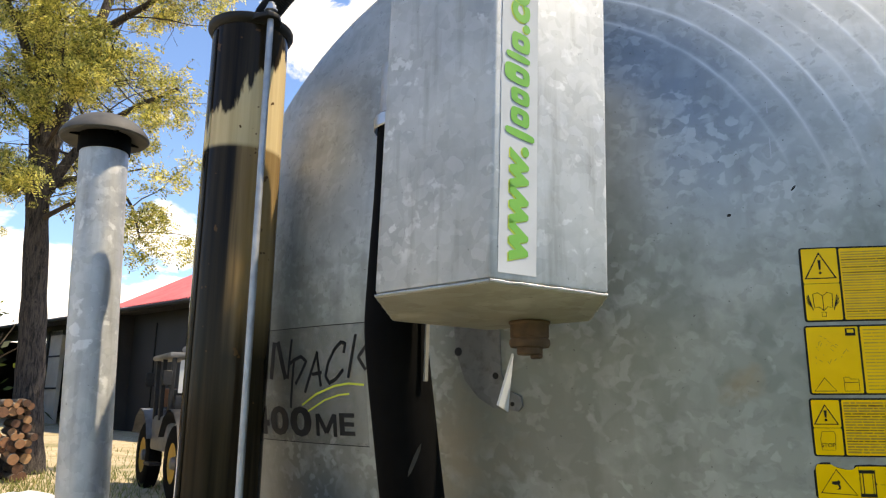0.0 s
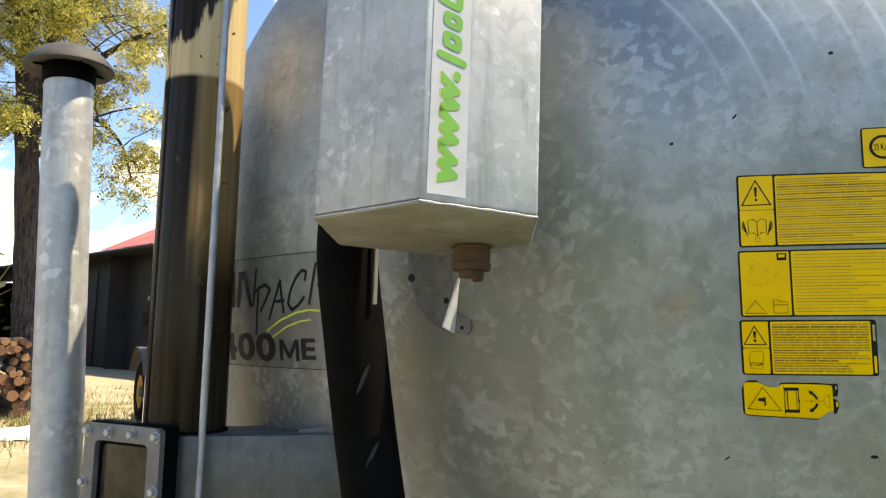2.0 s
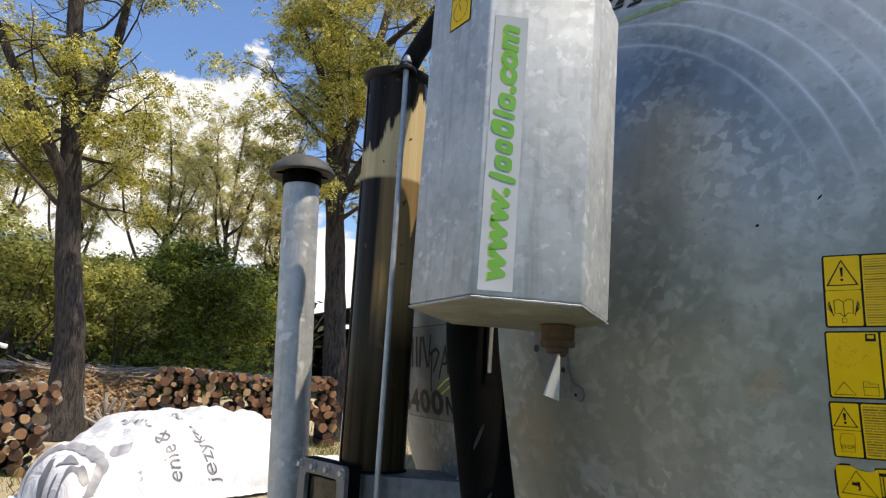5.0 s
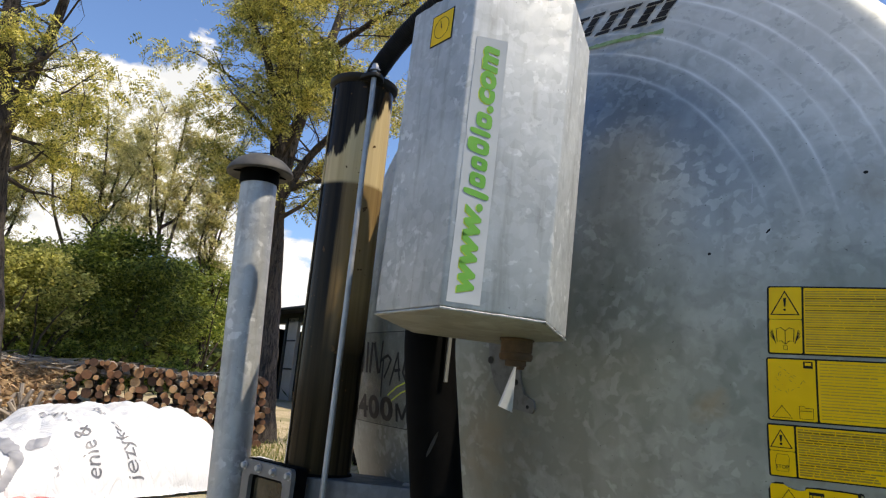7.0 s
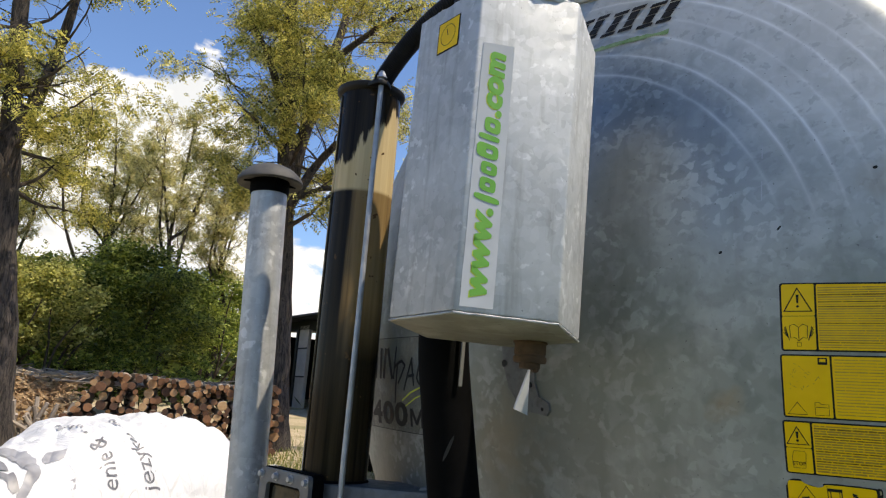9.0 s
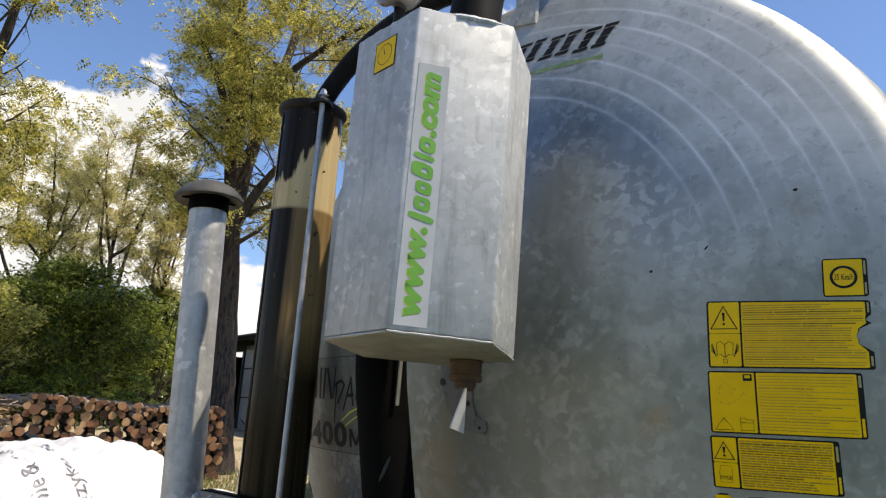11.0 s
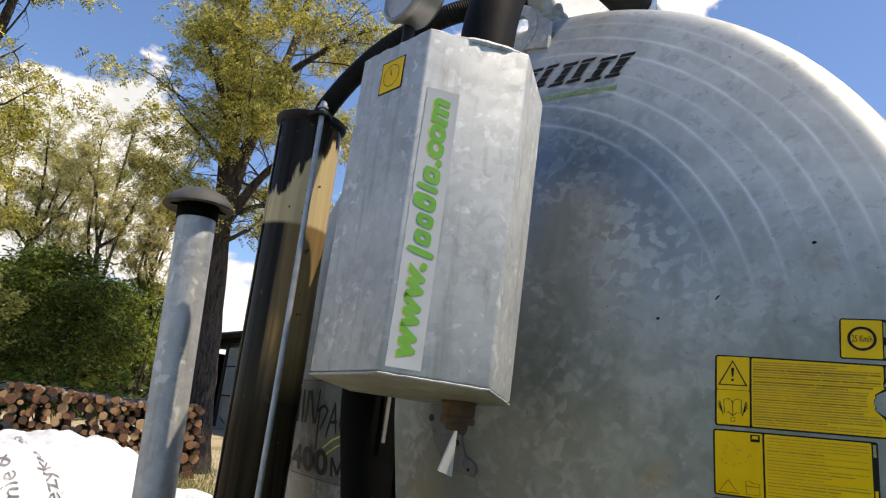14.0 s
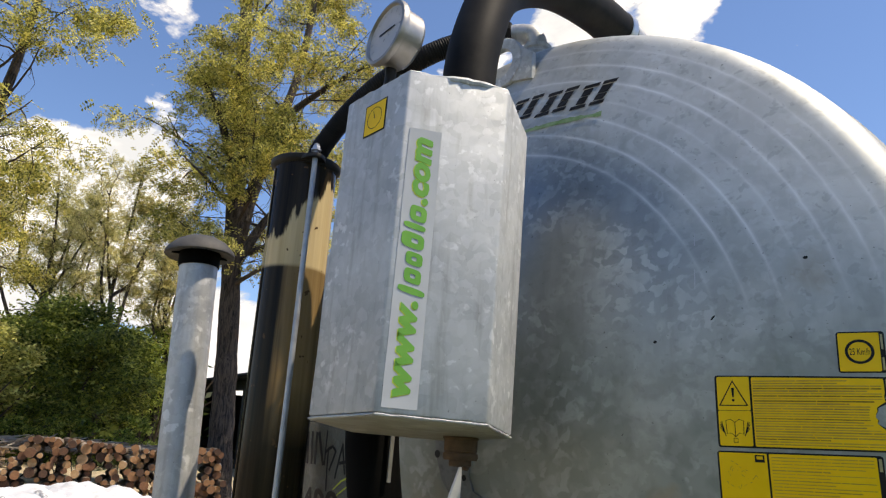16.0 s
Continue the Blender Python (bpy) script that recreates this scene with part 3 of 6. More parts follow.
    g = [[bm.verts.new(dish(x0 + (x1 - x0) * i / nx, y0 + (y1 - y0) * j / ny, lift)) for i in range(nx + 1)] for j in range(ny + 1)]
    for j in range(ny):
        for i in range(nx):
            bm.faces.new((g[j][i], g[j][i + 1], g[j + 1][i + 1], g[j + 1][i]))
    return bm


def dish_polygon(points, lift, bm=None):
    bm = bm or bmesh.new()
    bm.faces.new([bm.verts.new(dish(x, y, lift)) for x, y in points])
    return bm


def dish_letters(outline, lift, bm=None):
    bm = bm or bmesh.new()
    vs = [bm.verts.new(dish(x, y, lift)) for x, y in outline[0]]
    for f in outline[1]:
        try:
            bm.faces.new([vs[k] for k in f])
        except ValueError:
            pass
    return bm


def ribbon(points, width, lift, bm=None, closed=False):
    """A printed line along points on the dish."""
    bm = bm or bmesh.new()
    n = len(points)
    left, right = [], []
    for k, (x, y) in enumerate(points):
        a = points[(k - 1) % n] if closed or k else points[k]
        b = points[(k + 1) % n] if closed or k < n - 1 else points[k]
        d = Vector((b[0] - a[0], b[1] - a[1])).normalized()
        o = Vector((-d.y, d.x)) * width / 2
        left.append(bm.verts.new(dish(x + o.x, y + o.y, lift)))
        right.append(bm.verts.new(dish(x - o.x, y - o.y, lift)))
    for k in range(n if closed else n - 1):
        j = (k + 1) % n
        bm.faces.new((right[k], right[j], left[j], left[k]))
    return bm


def finer(points, n=6):
    out = []
    for (x0, y0), (x1, y1) in zip(points, points[1:]):
        out += [(x0 + (x1 - x0) * k / n, y0 + (y1 - y0) * k / n) for k in range(n)]
    return out + [points[-1]]


def ring2(cx, cy, r, n=28, ry=None):
    return [(cx + r * math.cos(2 * math.pi * k / n), cy + (ry or r) * math.sin(2 * math.pi * k / n)) for k in range(n)]


def slid(dx, dy):
    """The tank's frame turned about the centre of the dish's curve, so that what lies on the dish slides by dx, dy."""
    c = Vector((0, 0, -DISH_R))
    return TANK @ Matrix.Translation(c) @ Matrix.Rotation(dx / 2.0, 4, "Y") @ Matrix.Rotation(-dy / 2.0, 4, "X") @ Matrix.Translation(-c)


def sticker(name, label, dx=0.0045, dy=-0.0037):
    return thing(name, slid(dx, dy), label, "sticker", "warning stickers on the tank")


def film_rows(x0, y0, x1, y1, lift, r, bites=(), slope=0.0):
    """A film with rounded corners; bites are (height, half width, depth) torn out of its right edge."""
    bm = bmesh.new()
    ends = [r * f for f in (0.0, 0.08, 0.25, 0.55, 1.0)]
    n = 22 if bites else 6
    ys = [y0 + e for e in ends] + [y0 + r + (y1 - y0 - 2 * r) * k / n for k in range(1, n)] + [y1 - e for e in ends[::-1]]
    rows_ = []
    for y in ys:
        d = r - min(r, y - y0, y1 - y)
        e = r - math.sqrt(max(0.0, r * r - d * d))
        c = e
        for by, half, deep in bites:
            f = (y - by) / half
            if abs(f) < 1:
                c = max(c, deep * (1 - f * f) ** 0.5 * (1 + 0.12 * math.sin(11 * f + 1)))
        a, b = x0 + e, x1 - c
        rows_.append([bm.verts.new(dish(a + (b - a) * i / 6, y + slope * (y - y0) / (y1 - y0) * (a + (b - a) * i / 6 - x0), lift)) for i in range(7)])
    for a, b in zip(rows_, rows_[1:]):
        for i in range(6):
            bm.faces.new((a[i], a[i + 1], b[i + 1], b[i]))
    return bm


def yellow(s, name, x0, y0, x1, y1, bites=(), slope=0.0):
    return part(name, film_rows(x0, y0, x1, y1, 0.0016, 0.0022, bites, slope), YELLOW, s, local=True)


def backing(s, x0, y0, x1, y1, bites=(), slope=0.0):
    return part("backing", film_rows(x0, y0, x1, y1, 0.0009, 0.0045, bites, slope), INK, s, "black border of the sticker", local=True)


def columns(cols, lift):
    """A torn film, as (x, top, bottom) columns."""
    bm = bmesh.new()
    g = [[bm.verts.new(dish(x, b + (a - b) * k / 3, lift)) for k in range(4)] for x, a, b in cols]
    for p, q in zip(g, g[1:]):
        for k in range(3):
            bm.faces.new((p[k], q[k], q[k + 1], p[k + 1]))
    return bm


def text_lines(s, x0, y0, x1, y1, count, inks, seed, bites=(), thick=0.45, words=(0.02, 0.07), short=0.3):
    """Lines of small print that cannot be read, broken into words."""
    rnd = random.Random(seed)
    step = (y1 - y0) / count
    for k in range(count):
        y = y1 - step * (k + 0.5)
        bm = bmesh.new()
        x = x0
        end = x1 - (0.0 if rnd.random() > short else rnd.uniform(0.01, 0.45) * (x1 - x0))
        for by, half, deep in bites:
            f = (y - by) / half
            if abs(f) < 1:
                end = min(end, x1 - deep * (1 - f * f) ** 0.5 - 0.003)
        t = step * thick * rnd.uniform(0.7, 1.15) / 2
        while x < end - 0.003:
            w = rnd.uniform(*words)
            dish_patch(x, y - t, min(x + w, end), y + t, 0.0021, 2, 1, bm)
            x += w + rnd.uniform(0.0008, 0.0018)
        part("text_line", bm, rnd.choice(inks), s, local=True)


def triangle_sign(s, cx, cy, w, h, line=0.0035, mark=True):
    bm = ribbon([(cx - w / 2, cy - h / 2), (cx + w / 2, cy - h / 2), (cx, cy + h / 2)], line, 0.0022, closed=True)
    if mark:
        dish_polygon([(cx - 0.0022, cy + h * 0.22), (cx - 0.0012, cy - h * 0.16), (cx + 0.0012, cy - h * 0.16), (cx + 0.0022, cy + h * 0.22)], 0.0022, bm)
        dish_polygon(ring2(cx, cy - h * 0.29, 0.0021, 10), 0.0022, bm)
    return part("warning_triangle", bm, INK, s, local=True)


# speed sticker
s = sticker("speed_sticker", "small square yellow speed sticker with a black ring", 0.0045, -0.0055)
backing(s, 0.704, 0.039, 0.768, 0.105)
yellow(s, "yellow_panel", 0.7062, 0.0412, 0.7610, 0.1028)
bm = ribbon(ring2(0.734, 0.0725, 0.0175, 36), 0.0042, 0.0022, closed=True)
part("ring", bm, INK, s, local=True)
part("lettering", dish_letters(fitted(text_outline("25 Km/h", 0.02), 0.7205, 0.0672, 0.7475, 0.0778), 0.0024), INK, s, local=True)
part("film_edge", dish_patch(0.7625, 0.076, 0.7655, 0.100, 0.0020), EDGE_FILM, s, local=True)
part("film_edge", dish_patch(0.7628, 0.043, 0.7655, 0.063, 0.0020), EDGE_FILM, s, local=True)

# manual sticker
BITES = [(-0.0290, 0.0215, 0.0215), (0.0015, 0.0045, 0.0095)]
s = sticker("manual_sticker", "yellow warning sticker about reading the manual, one edge torn")
backing(s, 0.523, -0.084, 0.7685, 0.0345, BITES, -0.016)
yellow(s, "symbol_panel", 0.5262, -0.0812, 0.5758, -0.0242)
yellow(s, "symbol_panel", 0.5262, -0.0235, 0.5758, 0.0318)
yellow(s, "text_panel", 0.5790, -0.0812, 0.7608, 0.0308, [(-0.0290, 0.0215, 0.0140), (0.0015, 0.0040, 0.0012)], -0.016)
triangle_sign(s, 0.5505, 0.0045, 0.042, 0.040)
bm = bmesh.new()
for side in (-1, 1):
    x = 0.5505
    ribbon([(x, -0.0665), (x, -0.0435), (x + side * 0.0065, -0.038), (x + side * 0.0135, -0.0405), (x + side * 0.0125, -0.062), (x + side * 0.006, -0.0605), (x, -0.0665)], 0.0010, 0.0022, bm)
    for k in range(4):
        a = radians(52 + 24 * k)
        ribbon([(x + side * 0.0145, -0.0655 + 0.001 * k), (x + side * (0.0145 + 0.0085 * math.sin(a * 0.75)), -0.0655 + 0.024 * math.cos((a - 0.9) * 0.75))], 0.0010, 0.0022, bm)
ribbon([(0.5475, -0.069), (0.5535, -0.069), (0.5535, -0.0755), (0.5475, -0.0755)], 0.0009, 0.0022, bm, True)
part("book_symbol", bm, INK, s, local=True)
text_lines(s, 0.581, -0.079, 0.757, 0.0265, 26, (PALE_INK, SOFT_INK, SOFT_INK, SOFT_INK, FAINT_INK), 3, [(-0.029, 0.024, 0.016)], 0.5, (0.02, 0.09))
part("film_edge", dish_patch(0.7632, 0.010, 0.7660, 0.027, 0.0020), EDGE_FILM, s, local=True)
part("film_edge", dish_patch(0.7632, -0.078, 0.7662, -0.062, 0.0020), EDGE_FILM, s, local=True)

# lubrication sticker
s = sticker("lubrication_sticker", "yellow maintenance sticker with a worn drawing and pale text")
backing(s, 0.520, -0.196, 0.7495, -0.0895)
yellow(s, "symbol_panel", 0.5228, -0.1934, 0.5935, -0.0921)
yellow(s, "text_panel", 0.5965, -0.1934, 0.7410, -0.0921)
triangle_sign(s, 0.542, -0.180, 0.030, 0.020, 0.0016, False)
bm = ribbon([(0.568, -0.190), (0.588, -0.190), (0.588, -0.172), (0.577, -0.172), (0.575, -0.169), (0.568, -0.169)], 0.0009, 0.0022, closed=True)
ribbon([(0.569, -0.177), (0.587, -0.177)], 0.0009, 0.0022, bm)
part("can_symbol", bm, INK, s, local=True)
bm = dish_patch(0.576, -0.106, 0.590, -0.0945, 0.0021)
part("corner_badge", bm, INK, s, local=True)
bm = dish_patch(0.5785, -0.1015, 0.5875, -0.0965, 0.0026)
part("badge_lining", bm, YELLOW, s, local=True)
bm = bmesh.new()
rnd = random.Random(8)
for k in range(26):
    x, y = 0.533 + rnd.random() * 0.048, -0.155 + rnd.random() * 0.05
    ribbon([(x, y), (x + rnd.uniform(-0.005, 0.005), y + rnd.uniform(-0.005, 0.005))], 0.0007, 0.0022, bm)
part("worn_drawing", bm, SOFT_INK, s, local=True)
text_lines(s, 0.600, -0.190, 0.737, -0.095, 19, (FAINT_INK, FAINT_INK, SOFT_INK), 5, thick=0.36, words=(0.008, 0.04), short=0.6)
part("film_edge", dish_patch(0.7430, -0.113, 0.7470, -0.094, 0.0020), EDGE_FILM, s, local=True)
part("film_edge", dish_patch(0.7430, -0.192, 0.7470, -0.163, 0.0020), YELLOW, s, local=True)

# stop-engine sticker
s = sticker("stop_engine_sticker", "yellow warning sticker about stopping the engine, dense black text")
backing(s, 0.517, -0.289, 0.709, -0.201)
yellow(s, "symbol_panel", 0.5200, -0.2866, 0.5580, -0.2462)
yellow(s, "symbol_panel", 0.5200, -0.2454, 0.5580, -0.2036)
yellow(s, "text_panel", 0.5612, -0.2866, 0.7005, -0.2036)
triangle_sign(s, 0.538, -0.2255, 0.032, 0.029, 0.0028)
bm = ribbon([(0.529, -0.279), (0.547, -0.279), (0.549, -0.256), (0.547, -0.251), (0.531, -0.251), (0.528, -0.262)], 0.0009, 0.0022, closed=True)
part("key_symbol", bm, PALE_INK, s, local=True)
part("lettering", dish_letters(fitted(text_outline("STOP", 0.02), 0.5285, -0.2745, 0.5475, -0.2685), 0.0024), INK, s, local=True)
text_lines(s, 0.5635, -0.284, 0.698, -0.206, 19, (PALE_INK, SOFT_INK, SOFT_INK), 9, thick=0.62, words=(0.006, 0.022))
part("film_edge", dish_patch(0.7030, -0.234, 0.7065, -0.209, 0.0020), EDGE_FILM, s, local=True)
part("film_edge", dish_patch(0.7030, -0.284, 0.7065, -0.258, 0.0020), YELLOW, s, local=True)

# crushing-risk sticker
s = sticker("crushing_sticker", "yellow crushing hazard sticker with torn corners")
X0, Y0, K = 0.515, -0.299, 0.000308


def on_crush(px, py):
    return X0 + (px - 55) * K, Y0 - (py - 312) * K


def crush_columns(cols, lift):
    return columns([(on_crush(x, 0)[0], on_crush(0, a)[1], on_crush(0, b)[1]) for x, a, b in cols], lift)


part("backing", crush_columns([(52, 352, 470), (57, 345, 482), (62, 331, 487), (70, 318, 491), (90, 309, 494), (128, 308, 497), (131, 317, 496), (150, 329, 498), (205, 343, 499), (229, 339, 500),
                               (234, 320, 500), (300, 315, 501), (340, 318, 504), (402, 316, 508), (404, 318, 497), (430, 319, 478), (470, 321, 457), (473, 323, 390), (480, 318, 386), (494, 321, 384), (498, 330, 350)], 0.0009), INK, s, "ragged black border of the sticker", local=True)
part("border_scrap", crush_columns([(472, 400, 474), (480, 398, 476), (485, 402, 470), (497, 412, 440)], 0.0009), INK, s, local=True)
part("film_edge", crush_columns([(484, 330, 352), (493, 332, 348)], 0.0013), EDGE_FILM, s, local=True)
part("film_edge", crush_columns([(484, 410, 440), (494, 416, 436)], 0.0013), YELLOW, s, local=True)
part("symbol_panel", crush_columns([(62, 333, 480), (70, 319, 486), (130, 317, 490), (150, 329, 491), (175, 338, 492), (205, 343, 493), (228, 339, 494), (238, 328, 494), (248, 325, 494)], 0.0016), YELLOW, s, local=True)
part("symbol_panel", crush_columns([(249.5, 325, 494), (330, 324, 497), (395, 325, 501), (405, 325, 497), (430, 326, 478), (450, 327, 464), (468, 330, 458), (471, 345, 455)], 0.0016), YELLOW, s, local=True)
part("warning_triangle", ribbon([on_crush(*p) for p in ((77, 456), (233, 464), (151, 342))], 0.0019, 0.0022, closed=True), INK, s, local=True)
bm = dish_polygon([on_crush(*p) for p in ((125, 412), (128, 400), (150, 398), (158, 393), (164, 400), (160, 414), (165, 424), (162, 438), (146, 440), (158, 428), (150, 416), (138, 416))], 0.0022)
part("crush_symbol", bm, INK, s, local=True)
bm = dish_patch(*on_crush(249, 358), *on_crush(318, 342), 0.0022)
dish_patch(*on_crush(249, 472), *on_crush(318, 456), 0.0022, 1, 1, bm)
for x in (252, 264, 305, 315):
    ribbon([on_crush(x, 357), on_crush(x, 457)], 0.0008 if x in (252, 305) else 0.0014, 0.0022, bm)
dish_polygon([on_crush(*p) for p in ((315, 400), (324, 408), (315, 416))], 0.0022, bm)
part("gate_symbol", bm, INK, s, local=True)
for sign in (-1, 1):                                  # the two swinging arrows
    bm = ribbon([on_crush(346 + 54 * math.cos(radians(a)), 412 + sign * 50 * math.sin(radians(a))) for a in range(12, 66, 9)], 0.0036, 0.0022)
    dish_polygon([on_crush(*p) for p in ((362, 412 + sign * 57), (386, 412 + sign * 50), (366, 412 + sign * 34))][::sign], 0.0022, bm)
    part("swing_arrow", bm, INK, s, local=True)
bm = bmesh.new()
for line_ in (((338, 411), (430, 409)), ((430, 398), (430, 420)), ((430, 398), (455, 376)), ((430, 420), (455, 446)), ((455, 376), (455, 446)), ((372, 402), (372, 416))):
    ribbon([on_crush(*p) for p in line_], 0.0007, 0.0022, bm)
part("axle_symbol", bm, PALE_INK, s, local=True)

# model decal: clear greyed film with black lettering and lime lines
s = thing("model_decal", TANK, "faded clear model decal with black lettering and lime underlines", "decal")
part("film", dish_patch(-0.785, -0.304, -0.286, -0.053, 0.0009, 14, 6), CLEAR_FILM, s, "clear film, slightly greyed", local=True)
for y in (-0.304, -0.053):
    part("film_edge", ribbon(finer([(-0.785, y), (-0.286, y)], 10), 0.0016, 0.0012), INK, s, "dirt along the film's edge", local=True)
for pts in ([(-0.760, -0.080), (-0.733, -0.166)], [(-0.700, -0.080), (-0.733, -0.166)], [(-0.667, -0.166), (-0.661, -0.080)],
            [(-0.632, -0.166), (-0.628, -0.079)], [(-0.608, -0.166), (-0.594, -0.081)], [(-0.580, -0.081), (-0.549, -0.166)], [(-0.541, -0.166), (-0.524, -0.077)]):
    part("word_stroke", ribbon(finer(pts), 0.0150 if pts[0][0] < -0.55 else 0.008, 0.0016), GREY_INK, s, "thick slanted black stroke", local=True)
for pts in ([(-0.516, -0.127), (-0.526, -0.186), (-0.532, -0.230)], [(-0.533, -0.133), (-0.516, -0.124), (-0.490, -0.117), (-0.471, -0.128), (-0.491, -0.154), (-0.512, -0.178)],
            [(-0.432, -0.108), (-0.478, -0.196)], [(-0.434, -0.114), (-0.423, -0.183)], [(-0.452, -0.157), (-0.419, -0.153)],
            [(-0.349, -0.114), (-0.344, -0.094), (-0.358, -0.091), (-0.377, -0.105), (-0.397, -0.132), (-0.407, -0.161), (-0.395, -0.176), (-0.373, -0.167), (-0.351, -0.148)],
            [(-0.313, -0.076), (-0.337, -0.166)], [(-0.284, -0.101), (-0.307, -0.124), (-0.286, -0.150)]):
    part("script_stroke", ribbon(finer(pts), 0.0080, 0.0016), GREY_INK, s, "thin black script stroke", local=True)
bm = ribbon(finer([(-0.489, -0.223), (-0.439, -0.199), (-0.380, -0.182), (-0.337, -0.177), (-0.292, -0.180)], 3), 0.0042, 0.0017)
ribbon(finer([(-0.469, -0.236), (-0.413, -0.212), (-0.368, -0.201), (-0.335, -0.198)], 3), 0.0034, 0.0017, bm)
part("underline", bm, LIME_EDGE, s, "lime underline", local=True)
for body, x0, x1 in (("8", -0.775, -0.702), ("4", -0.697, -0.622), ("0", -0.617, -0.542), ("0", -0.537, -0.459)):
    part("lettering", dish_letters(fitted(text_outline(body, 0.06, bold=0.0020), x0, -0.292, x1, -0.226), 0.0017), GREY_INK, s, "bold black numeral", local=True)
bm = bmesh.new()
for pts in ([(-0.4390, -0.288), (-0.4390, -0.241)], [(-0.4370, -0.2425), (-0.4110, -0.280)], [(-0.4110, -0.280), (-0.3850, -0.2425)], [(-0.3830, -0.288), (-0.3830, -0.241)]):
    ribbon(pts, 0.0115, 0.0017, bm)
part("lettering", bm, GREY_INK, s, "bold black capital", local=True)
part("lettering", dish_letters(fitted(text_outline("E", 0.06, bold=0.0016), -0.369, -0.284, -0.323, -0.238), 0.0017), GREY_INK, s, "bold black capital", local=True)

# maker's mark on the upper dish: plain slanted blocks over a green band
s = thing("maker_mark", TANK, "worn black and green maker's mark of slanted blocks", "decal")
rnd = random.Random(12)
for k in range(6):                                  # slanted slab blocks, split by worn gaps
    x = -0.257 + k * 0.094
    y = 0.655 - 0.02 * abs(k - 2.5) / 2.5
    for x0, x1, y0, y1 in ((-0.004, 0.034, 0, 0.009), (0.004, 0.027, 0.0115, 0.030), (0.005, 0.027, 0.032, 0.050), (-0.002, 0.036, 0.0525, 0.062),
                           (0.042, 0.078, 0, 0.009), (0.048, 0.071, 0.0115, 0.027), (0.048, 0.071, 0.029, 0.050), (0.044, 0.078, 0.0525, 0.062)):
        j = [rnd.uniform(-0.0016, 0.0016) for n in range(4)]
        q = [(x + x0 + 0.45 * y0 + j[0], y + y0), (x + x1 + 0.45 * y0 + j[1], y + y0), (x + x1 + 0.45 * y1 + j[2], y + y1), (x + x0 + 0.45 * y1 + j[3], y + y1)]
        part("block_mark", dish_polygon(q, 0.0015), GREY_INK, s, "faded black slanted block", local=True)
band = []
for k in range(61):                                 # worn green band with a ragged edge
    x = -0.20 + 0.0082 * k
    y = 0.612 - 0.10 * (x - 0.03) ** 2
    band.append((x, y + rnd.uniform(0.003, 0.0078), y - rnd.uniform(0.003, 0.0075)))
bm = columns(band, 0.0015)
part("green_band", bm, WORN_GREEN, s, local=True)

# chips, a scratch and a stain on the dish
for x, y, w, h, a in ((0.431, 0.092, 0.0035, 0.0028, 0.3), (0.529, 0.131, 0.006, 0.0018, 0.9), (0.674, 0.230, 0.004, 0.003, 0.2), (0.700, -0.420, 0.006, 0.003, 0.0), (0.49, -0.43, 0.006, 0.0014, 0.6)):
    pts = [(x + w * math.cos(t) * math.cos(a) - h * math.sin(t) * math.sin(a), y + w * math.cos(t) * math.sin(a) + h * math.sin(t) * math.cos(a)) for t in (0, 0.8, 1.7, 2.5, 3.3, 4.2, 5.2)]
    part("chip", dish_polygon(pts, 0.0007), INK, tank, "dark chip in the zinc", local=True)
part("scratch", ribbon([(0.4995, 0.300), (0.5005, 0.185)], 0.0016, 0.0006), DULL_STEEL, tank, local=True)

# ---- fittings on the front of the tank ----
UP = Vector((0, 0, 1))
# siphon box: hexagonal, open seam on top
HEX_C, HEX_R, HEX_Z0, HEX_Z1 = Vector((0.070, 1.019, 0)), 0.1755, 1.731, 2.305


def hexagon(r):
    return [(HEX_C.x + r * math.cos(radians(-94 + 60 * k)), HEX_C.y + r * math.sin(radians(-94 + 60 * k))) for k in range(6)]


BOX_LEAN = Matrix(((1, 0, 0.0225, -0.0225 * HEX_Z0), (0, 1, 0.007, -0.007 * HEX_Z0), (0, -0.06, 1, 0.06 * 0.848), (0, 0, 0, 1)))
siphon = thing("siphon_box", Matrix.Translation((HEX_C.x, HEX_C.y, HEX_Z0)), "hexagonal galvanised siphon box with a white web address strip", "siphon box")
bm = prism(hexagon(HEX_R), HEX_Z1 - HEX_Z0 - 0.004, BOX_LEAN @ Matrix.Translation((0, 0, HEX_Z0 + 0.004)), 0.004)
part("body", bm, ZINC_BOX, siphon)
bm = prism(hexagon(HEX_R - 0.003), 0.006, BOX_LEAN @ Matrix.Translation((0, 0, HEX_Z0 - 0.002)), 0.0015)
part("bottom_plate", bm, ZINC_BASE, siphon, "bare dull bottom plate")
# bead of weld along the rims
rim = [BOX_LEAN @ Vector((x, y, HEX_Z1 - 0.002)) for x, y in hexagon(HEX_R - 0.004)]
pts = []
rnd = random.Random(4)
for a, b in zip(rim, rim[1:] + rim[:1]):
    pts += [a.lerp(b, k / 14) + Vector((rnd.uniform(-1, 1), rnd.uniform(-1, 1), rnd.uniform(-1, 1))) * 0.0008 for k in range(14)]
part("top_weld", sweep(pts + pts[:1], lambda k, f: 0.0028 + 0.0006 * math.sin(k * 1.7) + (0.004 if 5 < k < 12 else 0.0), 8, False), ZINC_BOX, siphon)
low = [BOX_LEAN @ Vector((x, y, HEX_Z0 + 0.001)) for x, y in hexagon(HEX_R - 0.001)]
pts = []
for a, b in zip(low, low[1:] + low[:1]):
    pts += [a.lerp(b, k / 12) + Vector((0, 0, rnd.uniform(-1, 1) * 0.0006)) for k in range(12)]
